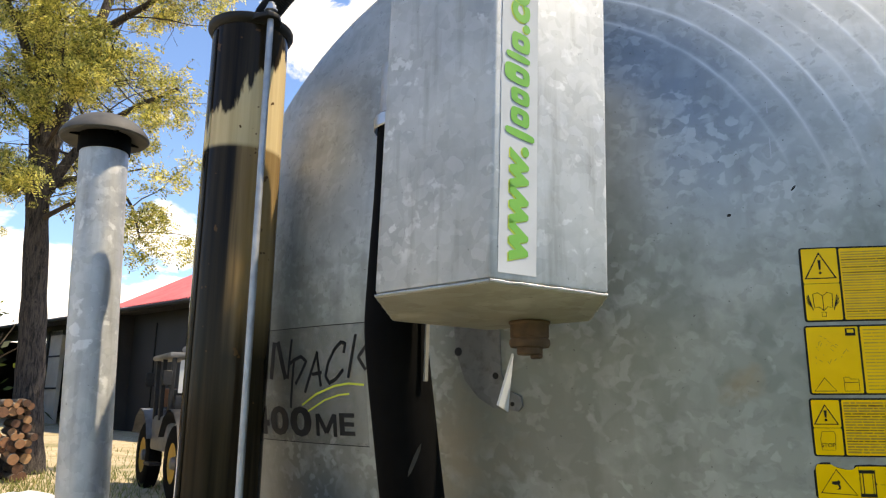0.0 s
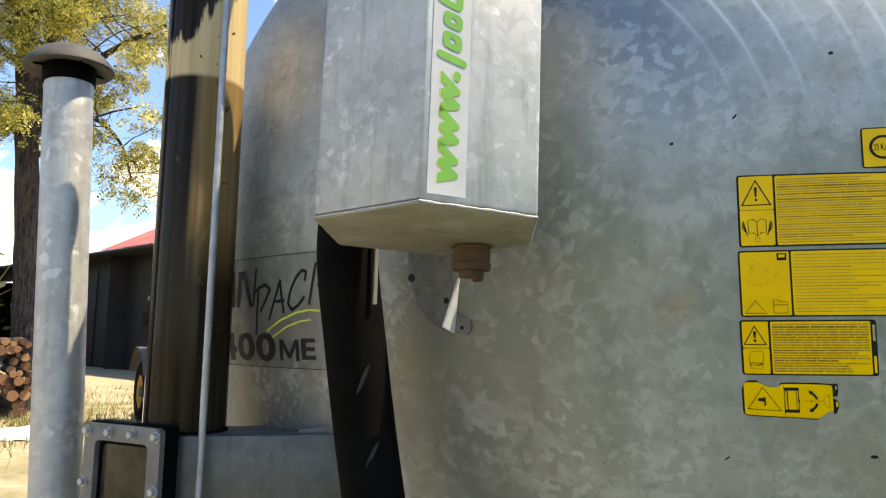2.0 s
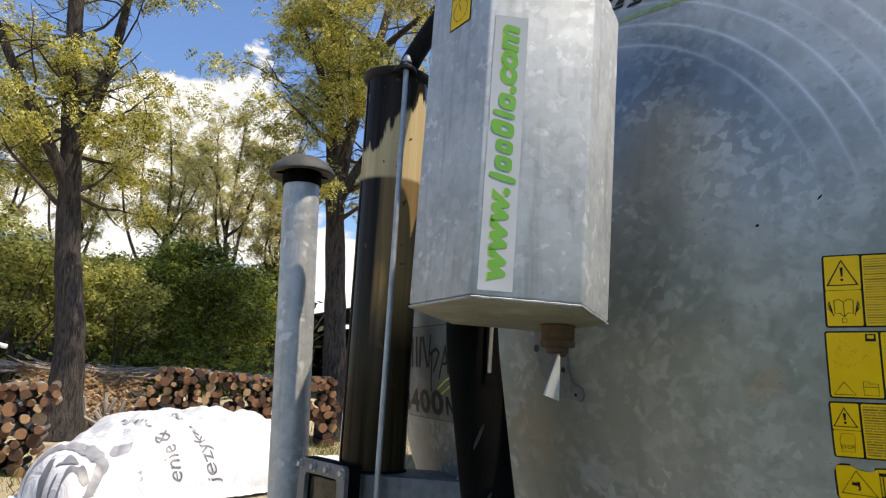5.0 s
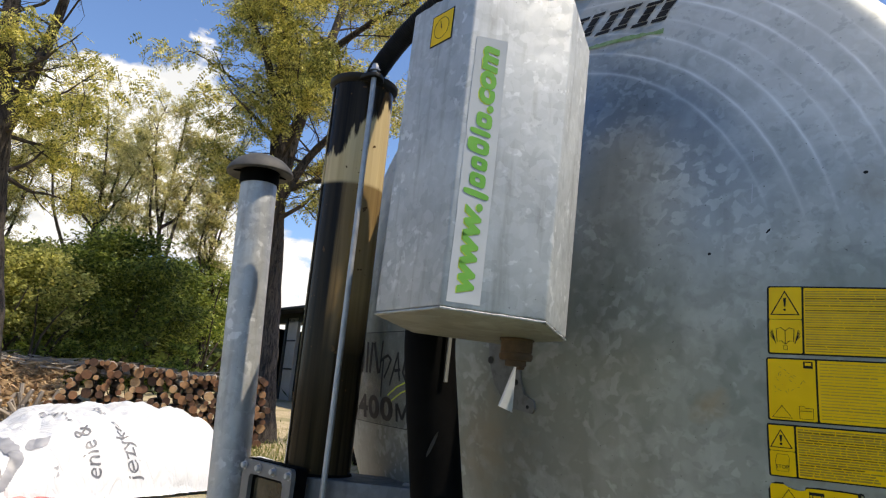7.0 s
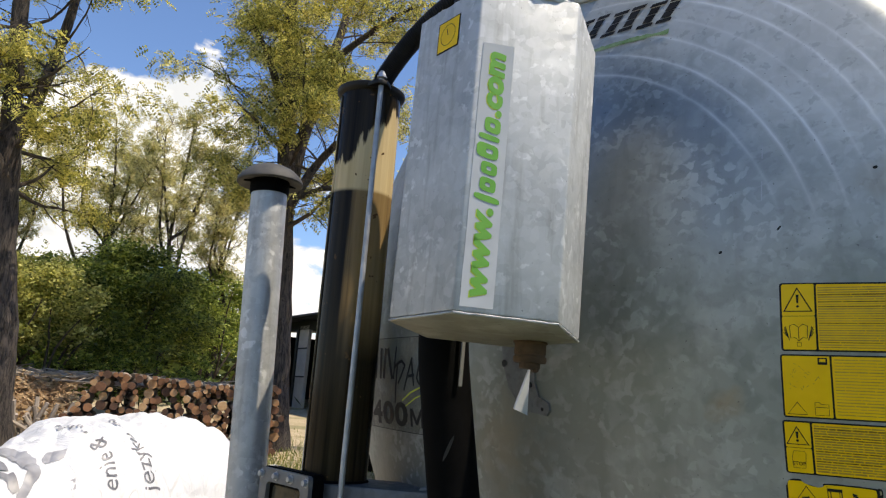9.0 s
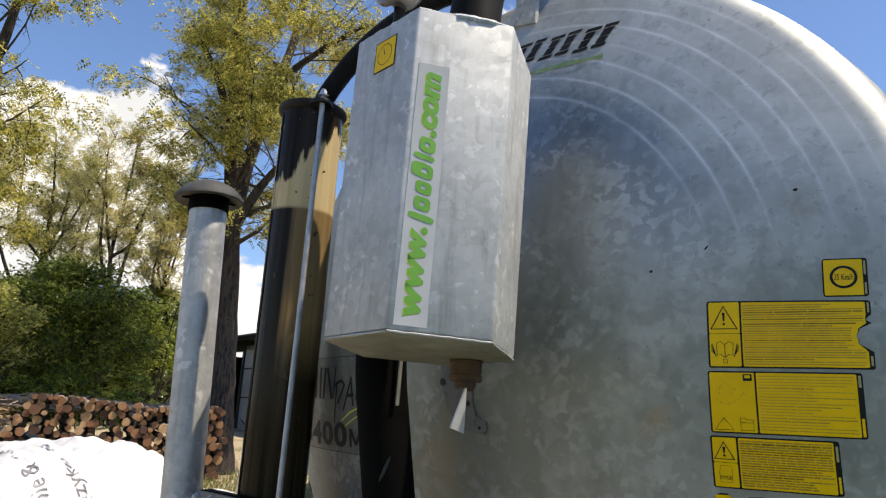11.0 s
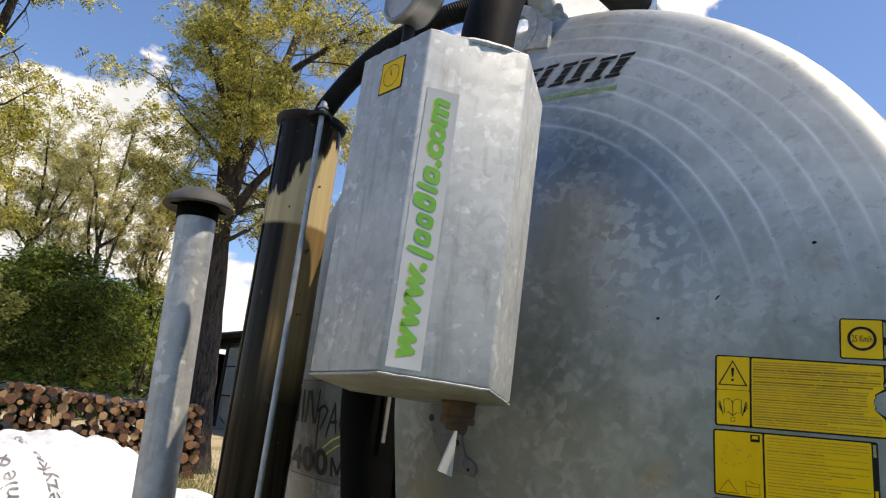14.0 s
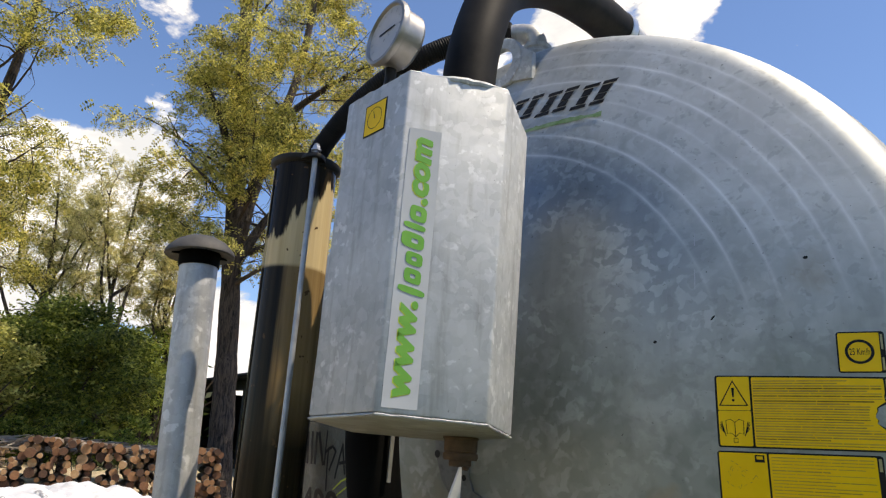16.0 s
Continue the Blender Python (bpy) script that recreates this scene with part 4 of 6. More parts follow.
part("bottom_weld", sweep(pts + pts[:1], lambda k, f: 0.0018 + 0.0005 * math.sin(k * 2.1), 6, False), ZINC_BOX, siphon)


def facet(k):
    """The pose of facet k: x along it, y up, z out of it; its foot at the lower left corner."""
    h = hexagon(HEX_R)
    a, b = Vector((*h[k], HEX_Z0)), Vector((*h[(k + 1) % 6], HEX_Z0))
    return BOX_LEAN @ axes(a, b - a, UP)


FACE_R, FACE_L = facet(0), facet(5)


def flat(points, z, m, bm=None):
    bm = bm or bmesh.new()
    bm.faces.new([bm.verts.new(m @ Vector((x, y, z))) for x, y in points])
    return bm


def flat_letters(outline, z, m, turn=False):
    bm = bmesh.new()
    vs = [bm.verts.new(m @ (Vector((-y, x, z)) if turn else Vector((x, y, z)))) for x, y in outline[0]]
    for f in outline[1]:
        try:
            bm.faces.new([vs[k] for k in f])
        except ValueError:
            pass
    return bm


strip = thing("web_address_strip", Matrix.Translation(FACE_R @ Vector((0.04, 0.03, 0.0))), "long white sticker with a green web address running upwards", "sticker")
X0, X1, Y0, Y1 = 0.010, 0.065, 0.012, 0.468
bm = bmesh.new()
edge = []
rnd = random.Random(11)
for k in range(24):
    edge.append((X0 + (0.0012 * max(0, math.sin(k * 2.3)) if k in (9, 10, 11, 16) else 0) + rnd.uniform(0, 0.0006), Y1 - (Y1 - Y0) * k / 23))
bm = bmesh.new()
for (xa, ya), (xb, yb) in zip(edge, edge[1:]):
    flat([(xa, ya), (xb, yb), (X1, yb), (X1, ya)], 0.0008, FACE_R, bm)
bmesh.ops.remove_doubles(bm, verts=bm.verts, dist=0.00005)
part("film", bm, WHITE_FILM, strip, "slightly torn white film")
# lettering runs up the strip; the maker's name in it is drawn as plain blocks
for words, y0, y1 in ((text_outline("www.", 0.05, 0.22, 0.0022), 0.028, 0.177), (text_outline(".com", 0.05, 0.22, 0.0022), 0.335, 0.453)):
    part("lettering", flat_letters(fitted(words, y0, -0.0525, y1, -0.0245), 0.0016, FACE_R, True), GREEN_FILM, strip, "green lettering")
    part("lettering_edge", flat_letters(fitted(words, y0 - 0.0018, -0.0508, y1 - 0.0012, -0.0228), 0.0012, FACE_R, True), LIME_EDGE, strip, "yellow fringe of the print")
for y, w, lo, hi, bowl in ((0.184, 0.011, -0.008, 0.036, 0), (0.201, 0.024, 0, 0.028, 1), (0.230, 0.022, 0, 0.028, 2), (0.257, 0.026, 0, 0.038, 3), (0.289, 0.010, 0, 0.036, 0), (0.303, 0.027, 0, 0.028, 4)):
    base = 0.0525
    bm = bmesh.new()
    sl = 0.22

    def q(x, h):
        return (base - h, y + x + sl * h)
    n = 14
    top_ = hi
    c0, c1 = w / 2, (lo + top_) / 2
    shape = []
    for k in range(n):                               # plain rounded block
        ca, sa = math.cos(6.2832 * k / n), math.sin(6.2832 * k / n)
        shape.append(q(c0 + w / 2 * math.copysign(abs(ca) ** 0.55, ca), c1 + (top_ - lo) / 2 * math.copysign(abs(sa) ** 0.55, sa)))
    if bowl == 0:
        flat(shape, 0.0016, FACE_R, bm)
    else:
        vo = [bm.verts.new(FACE_R @ Vector((*p, 0.0016))) for p in shape]
        mid = q(c0, min(c1, 0.014))
        vi = [bm.verts.new(FACE_R @ Vector((mid[0] + (p[0] - mid[0]) * 0.30, mid[1] + (p[1] - mid[1]) * 0.30, 0.0016))) for p in shape]
        for k in range(n):
            bm.faces.new((vo[k], vo[(k + 1) % n], vi[(k + 1) % n], vi[k]))
    bmesh.ops.recalc_face_normals(bm, faces=bm.faces)
    part("block_mark", bm, GREEN_FILM, strip, "green block")

# gauge sticker on the shaded facet
STUCK = FACE_L @ Matrix.Translation((-0.021, 0.0, 0.0))
gs = thing("gauge_sticker", Matrix.Translation(STUCK @ Vector((0.11, 0.5, 0.0))), "small yellow square sticker with a gauge drawing", "sticker")
bm = flat([(0.082, 0.482), (0.143, 0.482), (0.143, 0.544), (0.082, 0.544)], 0.0008, STUCK)
part("backing", bm, INK, gs)
bm = flat([(0.0845, 0.4845), (0.1405, 0.4845), (0.1405, 0.5415), (0.0845, 0.5415)], 0.0013, STUCK)
part("yellow_panel", bm, YELLOW, gs)
bm = bmesh.new()
n = 26
c = [(0.112 + 0.0205 * math.cos(6.2832 * k / n), 0.513 + 0.0205 * math.sin(6.2832 * k / n)) for k in range(n)]
i = [(0.112 + 0.0193 * math.cos(6.2832 * k / n), 0.513 + 0.0193 * math.sin(6.2832 * k / n)) for k in range(n)]
for k in range(n):
    flat([c[k], c[(k + 1) % n], i[(k + 1) % n], i[k]], 0.0018, STUCK, bm)
flat([(0.111, 0.512), (0.113, 0.513), (0.108, 0.527), (0.1068, 0.5265)], 0.0018, STUCK, bm)
part("gauge_drawing", bm, INK, gs)

# drain plug under the box
plug = thing("drain_plug", Matrix.Translation((0.136, 1.110, HEX_Z0 - 0.015)), "rusty brown threaded drain plug under the siphon box", "plug")
m = Matrix.Translation((0.136, 1.110, HEX_Z0 - 0.017)) @ Matrix.Diagonal((0.86, 0.86, 0.66, 1))
part("collar", lathe([(0, 0), (0.037, 0), (0.0375, -0.004), (0.0345, -0.008), (0.0345, -0.036), (0.033, -0.038), (0.033, -0.041), (0.036, -0.043), (0.0365, -0.053), (0.034, -0.060), (0, -0.060)], 32, m), RUST, plug)
part("cap", lathe([(0, -0.060), (0.023, -0.060), (0.023, -0.074), (0.021, -0.077), (0, -0.077)], 24, m), RUST, plug)
part("lug", box_bm((0.012, 0.030, 0.012), m @ pose(0.012, 0, -0.080, 0, 0, 20), 0.003), RUST, plug)

# mounting bracket on the dish behind the plug, with its gusset
br = thing("mounting_bracket", TANK, "grey steel mounting tab with bolt holes and a gusset", "bracket")
outline = [(-0.062, 0.05), (-0.064, -0.06), (-0.060, -0.120), (-0.044, -0.172), (-0.018, -0.204), (0.012, -0.222), (0.060, -0.228), (0.068, -0.218), (0.066, -0.202), (0.040, -0.190), (0.030, -0.16), (0.030, 0.05)]
bm = bmesh.new()
for lift in (0.0005, 0.007):
    vs = [bm.verts.new(dish(x, y, lift)) for x, y in outline]
    bm.faces.new(vs)
bm.verts.ensure_lookup_table()
n = len(outline)
for k in range(n):
    j = (k + 1) % n
    bm.faces.new((bm.verts[k], bm.verts[j], bm.verts[n + j], bm.verts[n + k]))
bmesh.ops.recalc_face_normals(bm, faces=bm.faces)
part("plate", bm, BRACKET_ZINC, br, "grimy zinc plate", local=True)
for x, y, r in ((-0.055, -0.120, 0.008), (0.020, -0.165, 0.006), (0.050, -0.215, 0.004)):
    bm = bmesh.new()
    bm.faces.new([bm.verts.new(dish(a, b, 0.0077)) for a, b in ring2(x, y, r, 16)])
    part("bolt_hole", bm, BLACK_PAINT, br, local=True)
g0, g1, g2 = Vector((0.119, 1.205, 1.672)), Vector((0.093, 1.195, 1.588)), Vector((0.112, 1.235, 1.578))
bm = bmesh.new()
nrm = (g1 - g0).cross(g2 - g0).normalized() * 0.002
a = [bm.verts.new(v + nrm) for v in (g0, g1, g2)]
b = [bm.verts.new(v - nrm) for v in (g0, g1, g2)]
bm.faces.new(a)
bm.faces.new(b[::-1])
for k in range(3):
    bm.faces.new((a[k], b[k], b[(k + 1) % 3], a[(k + 1) % 3]))
bmesh.ops.recalc_face_normals(bm, faces=bm.faces)
part("gusset", bm, PALE_PAINT, br, "pale triangular gusset catching the sun", smooth=False)

# black suction hose that hangs behind the box
hose = thing("hanging_hose", Matrix.Translation((0.03, 1.24, 0.35)), "thick matt black rubber hose hanging in front of the tank", "hose")
path = smooth_path([(-0.066, 1.250, 2.10), (-0.069, 1.250, 1.95), (-0.076, 1.250, 1.80), (-0.077, 1.250, 1.70), (-0.061, 1.262, 1.56), (-0.040, 1.275, 1.40), (-0.012, 1.275, 1.22), (0.012, 1.265, 1.00), (0.035, 1.235, 0.75), (0.045, 1.24, 0.35)], 8)
part("tube", sweep(path, 0.0545, 40), BLACK_RUBBER, hose)
part("clamp", lathe([(0.0595, -0.012), (0.0615, -0.010), (0.0615, 0.010), (0.0595, 0.012)], 40, Matrix.Translation((-0.066, 1.250, 2.085))), STEEL, hose, "bright steel clamp")
part("spigot", lathe([(0, 0.10), (0.05, 0.10), (0.052, 0.0), (0, 0)], 32, Matrix.Translation((-0.066, 1.250, 2.10))), DULL_STEEL, hose)
part("strap", box_bm((0.008, 0.004, 0.13), pose(-0.0235, 1.213, 1.690, 0, 1, 35), 0.001), STRAP_GREY, hose, "narrow pale strap")

# two thin paler strips that paint the hose's highlights
for x, y, z, half in ((-0.040, 1.2115, 1.500, 0.026), (-0.022, 1.2220, 1.375, 0.022)):
    bm = bmesh.new()
    left, right = [], []
    for k in range(7):
        f = -1 + k / 3
        w = 0.0032 * math.sqrt(max(0.0, 1 - f * f)) + 0.0004
        c = Vector((x + 0.010 * f, y - 0.0008, z + half * f))
        left.append(bm.verts.new(c - Vector((w, 0, 0))))
        right.append(bm.verts.new(c + Vector((w, 0.0015, 0))))
    for k in range(6):
        bm.faces.new((left[k], right[k], right[k + 1], left[k + 1]))
    part("hose_glint", bm, GLINT_GREY, hose, "painted glint on the rubber")

# big hose from the box over the rim to the tank's top
over = thing("overhead_hose", Matrix.Translation((0.125, 1.07, HEX_Z1)), "thick black rubber hose arching over the tank rim", "hose")
path = smooth_path([(0.120, 1.080, 2.30), (0.121, 1.085, 2.42), (0.131, 1.105, 2.53), (0.152, 1.160, 2.655), (0.195, 1.260, 2.755), (0.260, 1.390, 2.83), (0.345, 1.540, 2.862), (0.425, 1.680, 2.864)], 8)
part("tube", sweep(path, 0.054, 40), DARK_RUBBER, over)
m = axes((0.412, 1.668, 2.925), Vector((0.55, -0.83, 0.0)), Vector((0.5, 0.35, 0.6)))
d = (path[-1] - path[-4]).normalized()
q = d.to_track_quat("Z", "Y").to_matrix().to_4x4()
q.translation = path[-2]
part("clamp", lathe([(0.0555, -0.014), (0.058, -0.012), (0.058, 0.012), (0.0555, 0.014)], 40, q), STEEL, over, "bright steel clamp")
part("screw", box_bm((0.02, 0.014, 0.03), q @ pose(0.062, 0, 0), 0.003), STEEL, over)
elbow = smooth_path([path[-1] - d * 0.03, path[-1] + d * 0.06, path[-1] + d * 0.12 + Vector((0, 0, -0.05)), path[-1] + d * 0.15 + Vector((0, 0, -0.20)), path[-1] + d * 0.15 + Vector((0, 0, -0.36))], 6)
part("steel_elbow", sweep(elbow, 0.046, 32), ZINC_PIPE, over, "galvanised elbow into the tank")
part("collar", lathe([(0, 0), (0.066, 0), (0.068, 0.004), (0.068, 0.02), (0.056, 0.026), (0, 0.026)], 36, Matrix.Translation((0.120, 1.080, 2.298))), ZINC_BOX, over)

# pressure gauge on its stem
gauge = thing("pressure_gauge", Matrix.Translation((-0.012, 0.985, HEX_Z1)), "round steel pressure gauge with a white dial, tilted on its stem", "gauge")
part("stem", lathe([(0, -0.01), (0.016, -0.01), (0.016, 0.018), (0.012, 0.022), (0.012, 0.055), (0.011, 0.06), (0.011, 0.095), (0, 0.095)], 20, Matrix.Translation((-0.012, 0.985, HEX_Z1))), BLACK_PAINT, gauge)
gm = look((-0.012, 0.955, 2.448), Vector((-0.012, 0.955, 2.448)) - Vector((-0.62, -0.75, 0.10)), -8) @ Matrix.Scale(1.25, 4)
part("case", lathe([(0, -0.040), (0.040, -0.040), (0.046, -0.034), (0.047, -0.004), (0.0535, -0.002), (0.0545, 0.003), (0.0525, 0.008), (0.048, 0.009), (0.046, 0.004), (0, 0.004)], 48, gm), GRIMY_STEEL, gauge, "grimy steel case")
part("dial", lathe([(0, 0.0046), (0.046, 0.0046), (0.046, 0.0042), (0, 0.0042)], 40, gm), DIAL, gauge, "white dial")
part("needle", box_bm((0.042, 0.0022, 0.0008), gm @ pose(0.004, 0.002, 0.006, 0, 0, 8)), INK, gauge)
for k in range(11):
    a = radians(225 - 27 * k)
    part("tick", box_bm((0.006, 0.0014, 0.0004), gm @ pose(0.038 * math.cos(a), 0.038 * math.sin(a), 0.0052, 0, 0, math.degrees(a))), DULL_STEEL, gauge)

# lifting eye welded to the rim: an upright ring that the sky shows through
eye_m = axes((0.120, 1.458, 2.663), ACROSS, UP)
lug = thing("lifting_eye", eye_m, "galvanised steel lifting eye welded to the tank rim", "lifting eye")
part("ring", lathe([(0.043, -0.010), (0.069, -0.010), (0.072, -0.007), (0.072, 0.007), (0.069, 0.010), (0.043, 0.010), (0.041, 0.006), (0.041, -0.006)], 48, eye_m, True), ZINC_BOX, lug)
part("web", prism([(0.035, -0.060), (0.105, -0.075), (0.105, 0.0), (0.066, 0.028)], 0.016, eye_m @ Matrix.Translation((0, 0, -0.008)), 0.003), ZINC_BOX, lug)
part("foot", box_bm((0.13, 0.05, 0.014), eye_m @ pose(0.03, -0.072, -0.012), 0.003), ZINC_ARM, lug)

# vent elbow on the rim behind it
valve = thing("rim_valve", Matrix.Translation((0.200, 1.53, 2.66)), "galvanised vent elbow with a black coupling on the tank rim", "valve")
part("elbow", sweep(smooth_path([(0.118, 1.530, 2.796), (0.160, 1.530, 2.797), (0.187, 1.530, 2.790), (0.200, 1.530, 2.768), (0.202, 1.530, 2.730)], 7), lambda k, f: 0.0275 + (0.003 if f > 0.86 else 0.0), 28), ZINC_PIPE, valve)
part("nut", lathe([(0.0275, -0.016), (0.036, -0.014), (0.036, 0.014), (0.0275, 0.016)], 8, axes((0.118, 1.530, 2.796), Vector((0, 1, 0)), Vector((0, 0.0, 1)))), DARK_RUBBER, valve, "black coupling nut")
part("base", lathe([(0, 0), (0.040, 0), (0.040, 0.070), (0.036, 0.074), (0.036, 0.080), (0.040, 0.084), (0.040, 0.094), (0.030, 0.100), (0, 0.100)], 32, Matrix.Translation((0.202, 1.530, 2.655))), ZINC_BOX, valve)

# sight-glass sump: window plate, box, arm to the tank
SG = axes((-0.563, 1.532, 1.262), ACROSS, UP)          # x along the plate, y up, z towards the yard in front
sump = thing("sight_glass_sump", Matrix.Translation((-0.46, 1.62, 1.14)), "galvanised sump box with a bolted inspection window", "sump")
W, H = 0.238, 0.245


def plate_ring(w, h, wi, hi, t, m, bevel=0.003):
    bm = bmesh.new()
    def loop(a, b, z):
        r = 0.012
        out = []
        for sx, sy, s0 in ((1, 1, 0), (-1, 1, 90), (-1, -1, 180), (1, -1, 270)):
            for k in range(4):
                an = radians(s0 + 30 * k)
                out.append(bm.verts.new((sx * (a / 2 - r) + r * math.cos(an), sy * (b / 2 - r) + r * math.sin(an), z)))
        return out
    o0, o1, i0, i1 = loop(w, h, 0), loop(w, h, t), loop(wi, hi, 0), loop(wi, hi, t)
    for k in range(16):
        j = (k + 1) % 16
        bm.faces.new((o0[k], o0[j], o1[j], o1[k]))
        bm.faces.new((o1[k], o1[j], i1[j], i1[k]))
        bm.faces.new((i1[k], i1[j], i0[j], i0[k]))
        bm.faces.new((i0[k], i0[j], o0[j], o0[k]))
    bmesh.ops.recalc_face_normals(bm, faces=bm.faces)
    bmesh.ops.transform(bm, matrix=m, verts=bm.verts)
    return bm


frame_ = part("window_frame", plate_ring(W, H, W - 0.072, H - 0.068, 0.012, SG), FRAME_STEEL, sump, "grey bolted frame")
part("gasket", plate_ring(W + 0.006, H + 0.006, W - 0.09, H - 0.085, 0.030, SG @ pose(0, 0, -0.032)), BLACK_RUBBER, sump, "black rubber gasket")
part("pane", box_bm((W - 0.08, H - 0.075, 0.006), SG @ pose(0, 0, -0.006)), DIRTY_GLASS, sump, "dirty dark window pane")
for x, y in [(-0.108, 0.106), (-0.036, 0.106), (0.036, 0.106), (0.108, 0.106), (-0.108, -0.106), (-0.036, -0.106), (0.036, -0.106), (0.108, -0.106), (-0.110, 0.0), (0.110, 0.0)]:
    part("bolt", hexbolt(0.017, SG @ pose(x, y, 0.014, 0, 0, 17 * x * 50)), DULL_STEEL, frame_)
part("sump_box", box_bm((W - 0.03, H - 0.05, 0.23), SG @ pose(0.005, -0.004, -0.148), 0.006), ZINC_ARM, sump)
arm_a, arm_b = Vector((-0.480, 1.615, 1.282)), Vector((-0.060, 1.640, 1.290))
am = axes((arm_a + arm_b) / 2, arm_b - arm_a, UP)
part("arm", box_bm(((arm_b - arm_a).length + 0.10, 0.165, 0.200), am, 0.006, 2), ZINC_ARM, sump, "boxed steel arm welded to the tank")
part("arm_flange", prism([(-0.075, 0), (0.075, 0), (0.070, 0.012), (0.030, 0.018), (-0.03, 0.016), (-0.07, 0.010)], 0.02, am @ pose(0.13, 0.080, 0.05), 0.002), ZINC_ARM, sump)
part("drain_stub", lathe([(0, 0), (0.028, 0), (0.030, -0.006), (0.030, -0.022), (0.022, -0.026), (0.022, -0.045), (0, -0.045)], 24, Matrix.Translation((-0.425, 1.510, 1.196))), BLACK_PAINT, sump)
part("drain_ring", lathe([(0.016 + 0.004 * math.cos(6.2832 * k / 10), 0.004 * math.sin(6.2832 * k / 10)) for k in range(10)], 28, pose(-0.388, 1.475, 1.155, 90, 0, 25), True), RUST, sump, "rusty ring")
part("drain_tap", lathe([(0, 0), (0.012, 0), (0.012, -0.02), (0.017, -0.024), (0.017, -0.05), (0, -0.05)], 16, Matrix.Translation((-0.390, 1.478, 1.140))), RUST, sump)

# sight tube with its cap and tie rod
TX, TY = -0.470, 1.615
st = thing("sight_tube", Matrix.Translation((TX, TY, 1.360)), "tall slurry-stained acrylic sight tube with black cap", "sight tube")
bm = lathe([(0.0882, 0.0), (0.0882, 1.095), (0.0832, 1.095), (0.0832, 0.0)], 56, Matrix.Translation((TX, TY, 1.362)), True)
part("tube", bm, TUBE, st, "acrylic stained cream and brown inside")
part("foot_seal", lathe([(0.085, 0), (0.093, 0), (0.094, 0.006), (0.090, 0.012), (0.085, 0.012)], 48, Matrix.Translation((TX, TY, 1.360)), True), BLACK_RUBBER, st)
part("cap", lathe([(0, 1.088), (0.090, 1.088), (0.097, 1.094), (0.100, 1.100), (0.100, 1.109), (0.096, 1.112), (0.060, 1.118), (0.045, 1.126), (0, 1.128)], 48, Matrix.Translation((TX, TY, 1.360))), BLACK_PAINT, st, "black painted cap")
RX, RY = -0.402, 1.524
lug = axes((RX, RY, 2.452), Vector((RX - TX, RY - TY, 0)), Vector((-(RY - TY), RX - TX, 0)))
part("cap_lug", prism([(-0.06, -0.05), (0.0, -0.026), (0.016, -0.014), (0.020, 0.0), (0.016, 0.014), (0.0, 0.026), (-0.06, 0.05)], 0.012, lug, 0.002), BLACK_PAINT, st)
part("tie_rod", sweep([(RX, RY, 2.495), (RX + 0.004, RY - 0.012, 1.85), (RX + 0.008, RY - 0.028, 1.200)], 0.0075, 14), DULL_STEEL, st, "bare steel tie rod")
part("top_nut", hexbolt(0.022, pose(RX, RY, 2.478)), STEEL, st)
part("rod_sleeve", sweep([(RX + 0.008, RY - 0.027, 1.235), (RX + 0.008, RY - 0.028, 1.185)], 0.011, 14), BLACK_PAINT, st)
part("rod_lug", box_bm((0.032, 0.06, 0.012), pose(RX + 0.004, RY + 0.0, 1.196, 0, 0, 15), 0.003), BLACK_PAINT, st)
part("seam", box_bm((0.003, 0.004, 1.08), Matrix.Translation((TX - 0.060, TY - 0.0660, 1.90))), TUBE, st)

# ribbed hose from the tube's cap to the rim valve
rib = thing("ribbed_hose", Matrix.Translation((-0.44, 1.62, 2.50)), "grey-black ribbed hose from the sight tube to the rim", "hose")
path = smooth_path([(-0.450, 1.625, 2.490), (-0.425, 1.612, 2.530), (-0.340, 1.575, 2.610), (-0.220, 1.525, 2.680), (-0.080, 1.495, 2.737), (0.020, 1.520, 2.782), (0.105, 1.530, 2.796)], 40)
part("tube", sweep(path, lambda k, f: 0.0285 + 0.0011 * (1 if k % 2 else -1), 22), DARK_RUBBER, rib)

# exhaust pipe with its rain cap
PX, PY = -0.854, 1.763
ex = thing("exhaust_pipe", Matrix.Translation((PX + 0.06, PY, 0.0)), "tall galvanised exhaust pipe with a black rain cap", "pipe")
lm = Matrix.Translation((PX - 0.014, PY + 0.004, 2.220)) @ pose(0, 0, 0, 0, -2.8, 0)
part("pipe", lathe([(0.0, -2.2), (0.0575, -2.2), (0.0575, 0.0), (0.054, 0.0), (0.054, -2.19)], 48, lm), ZINC_PIPE, ex)
part("cap_collar", lathe([(0.052, -0.012), (0.0615, -0.012), (0.0625, -0.006), (0.0625, 0.055), (0.045, 0.055)], 48, lm), BLACK_RUBBER, ex)
part("rain_cap", lathe([(0.053, 0.034), (0.092, 0.024), (0.102, 0.022), (0.1065, 0.026), (0.1055, 0.033), (0.097, 0.047), (0.077, 0.067), (0.051, 0.081), (0.025, 0.088), (0, 0.090)], 56, lm), CAP_RUBBER, ex, "dusty black mushroom cap")
for k in range(4):
    part("cap_rib", box_bm((0.03, 0.004, 0.022), lm @ pose(0, 0, 0, 0, 0, 45 + 90 * k) @ Matrix.Translation((0.071, 0, 0.034))), BLACK_RUBBER, ex)

# side outlet pipe low on the far side of the dish
so = thing("side_outlet", Matrix.Translation((1.00, 1.12, 1.35)), "short galvanised outlet pipe with a flange beside the tank", "pipe")
d = Vector((0.80, -0.20, -0.52)).normalized()
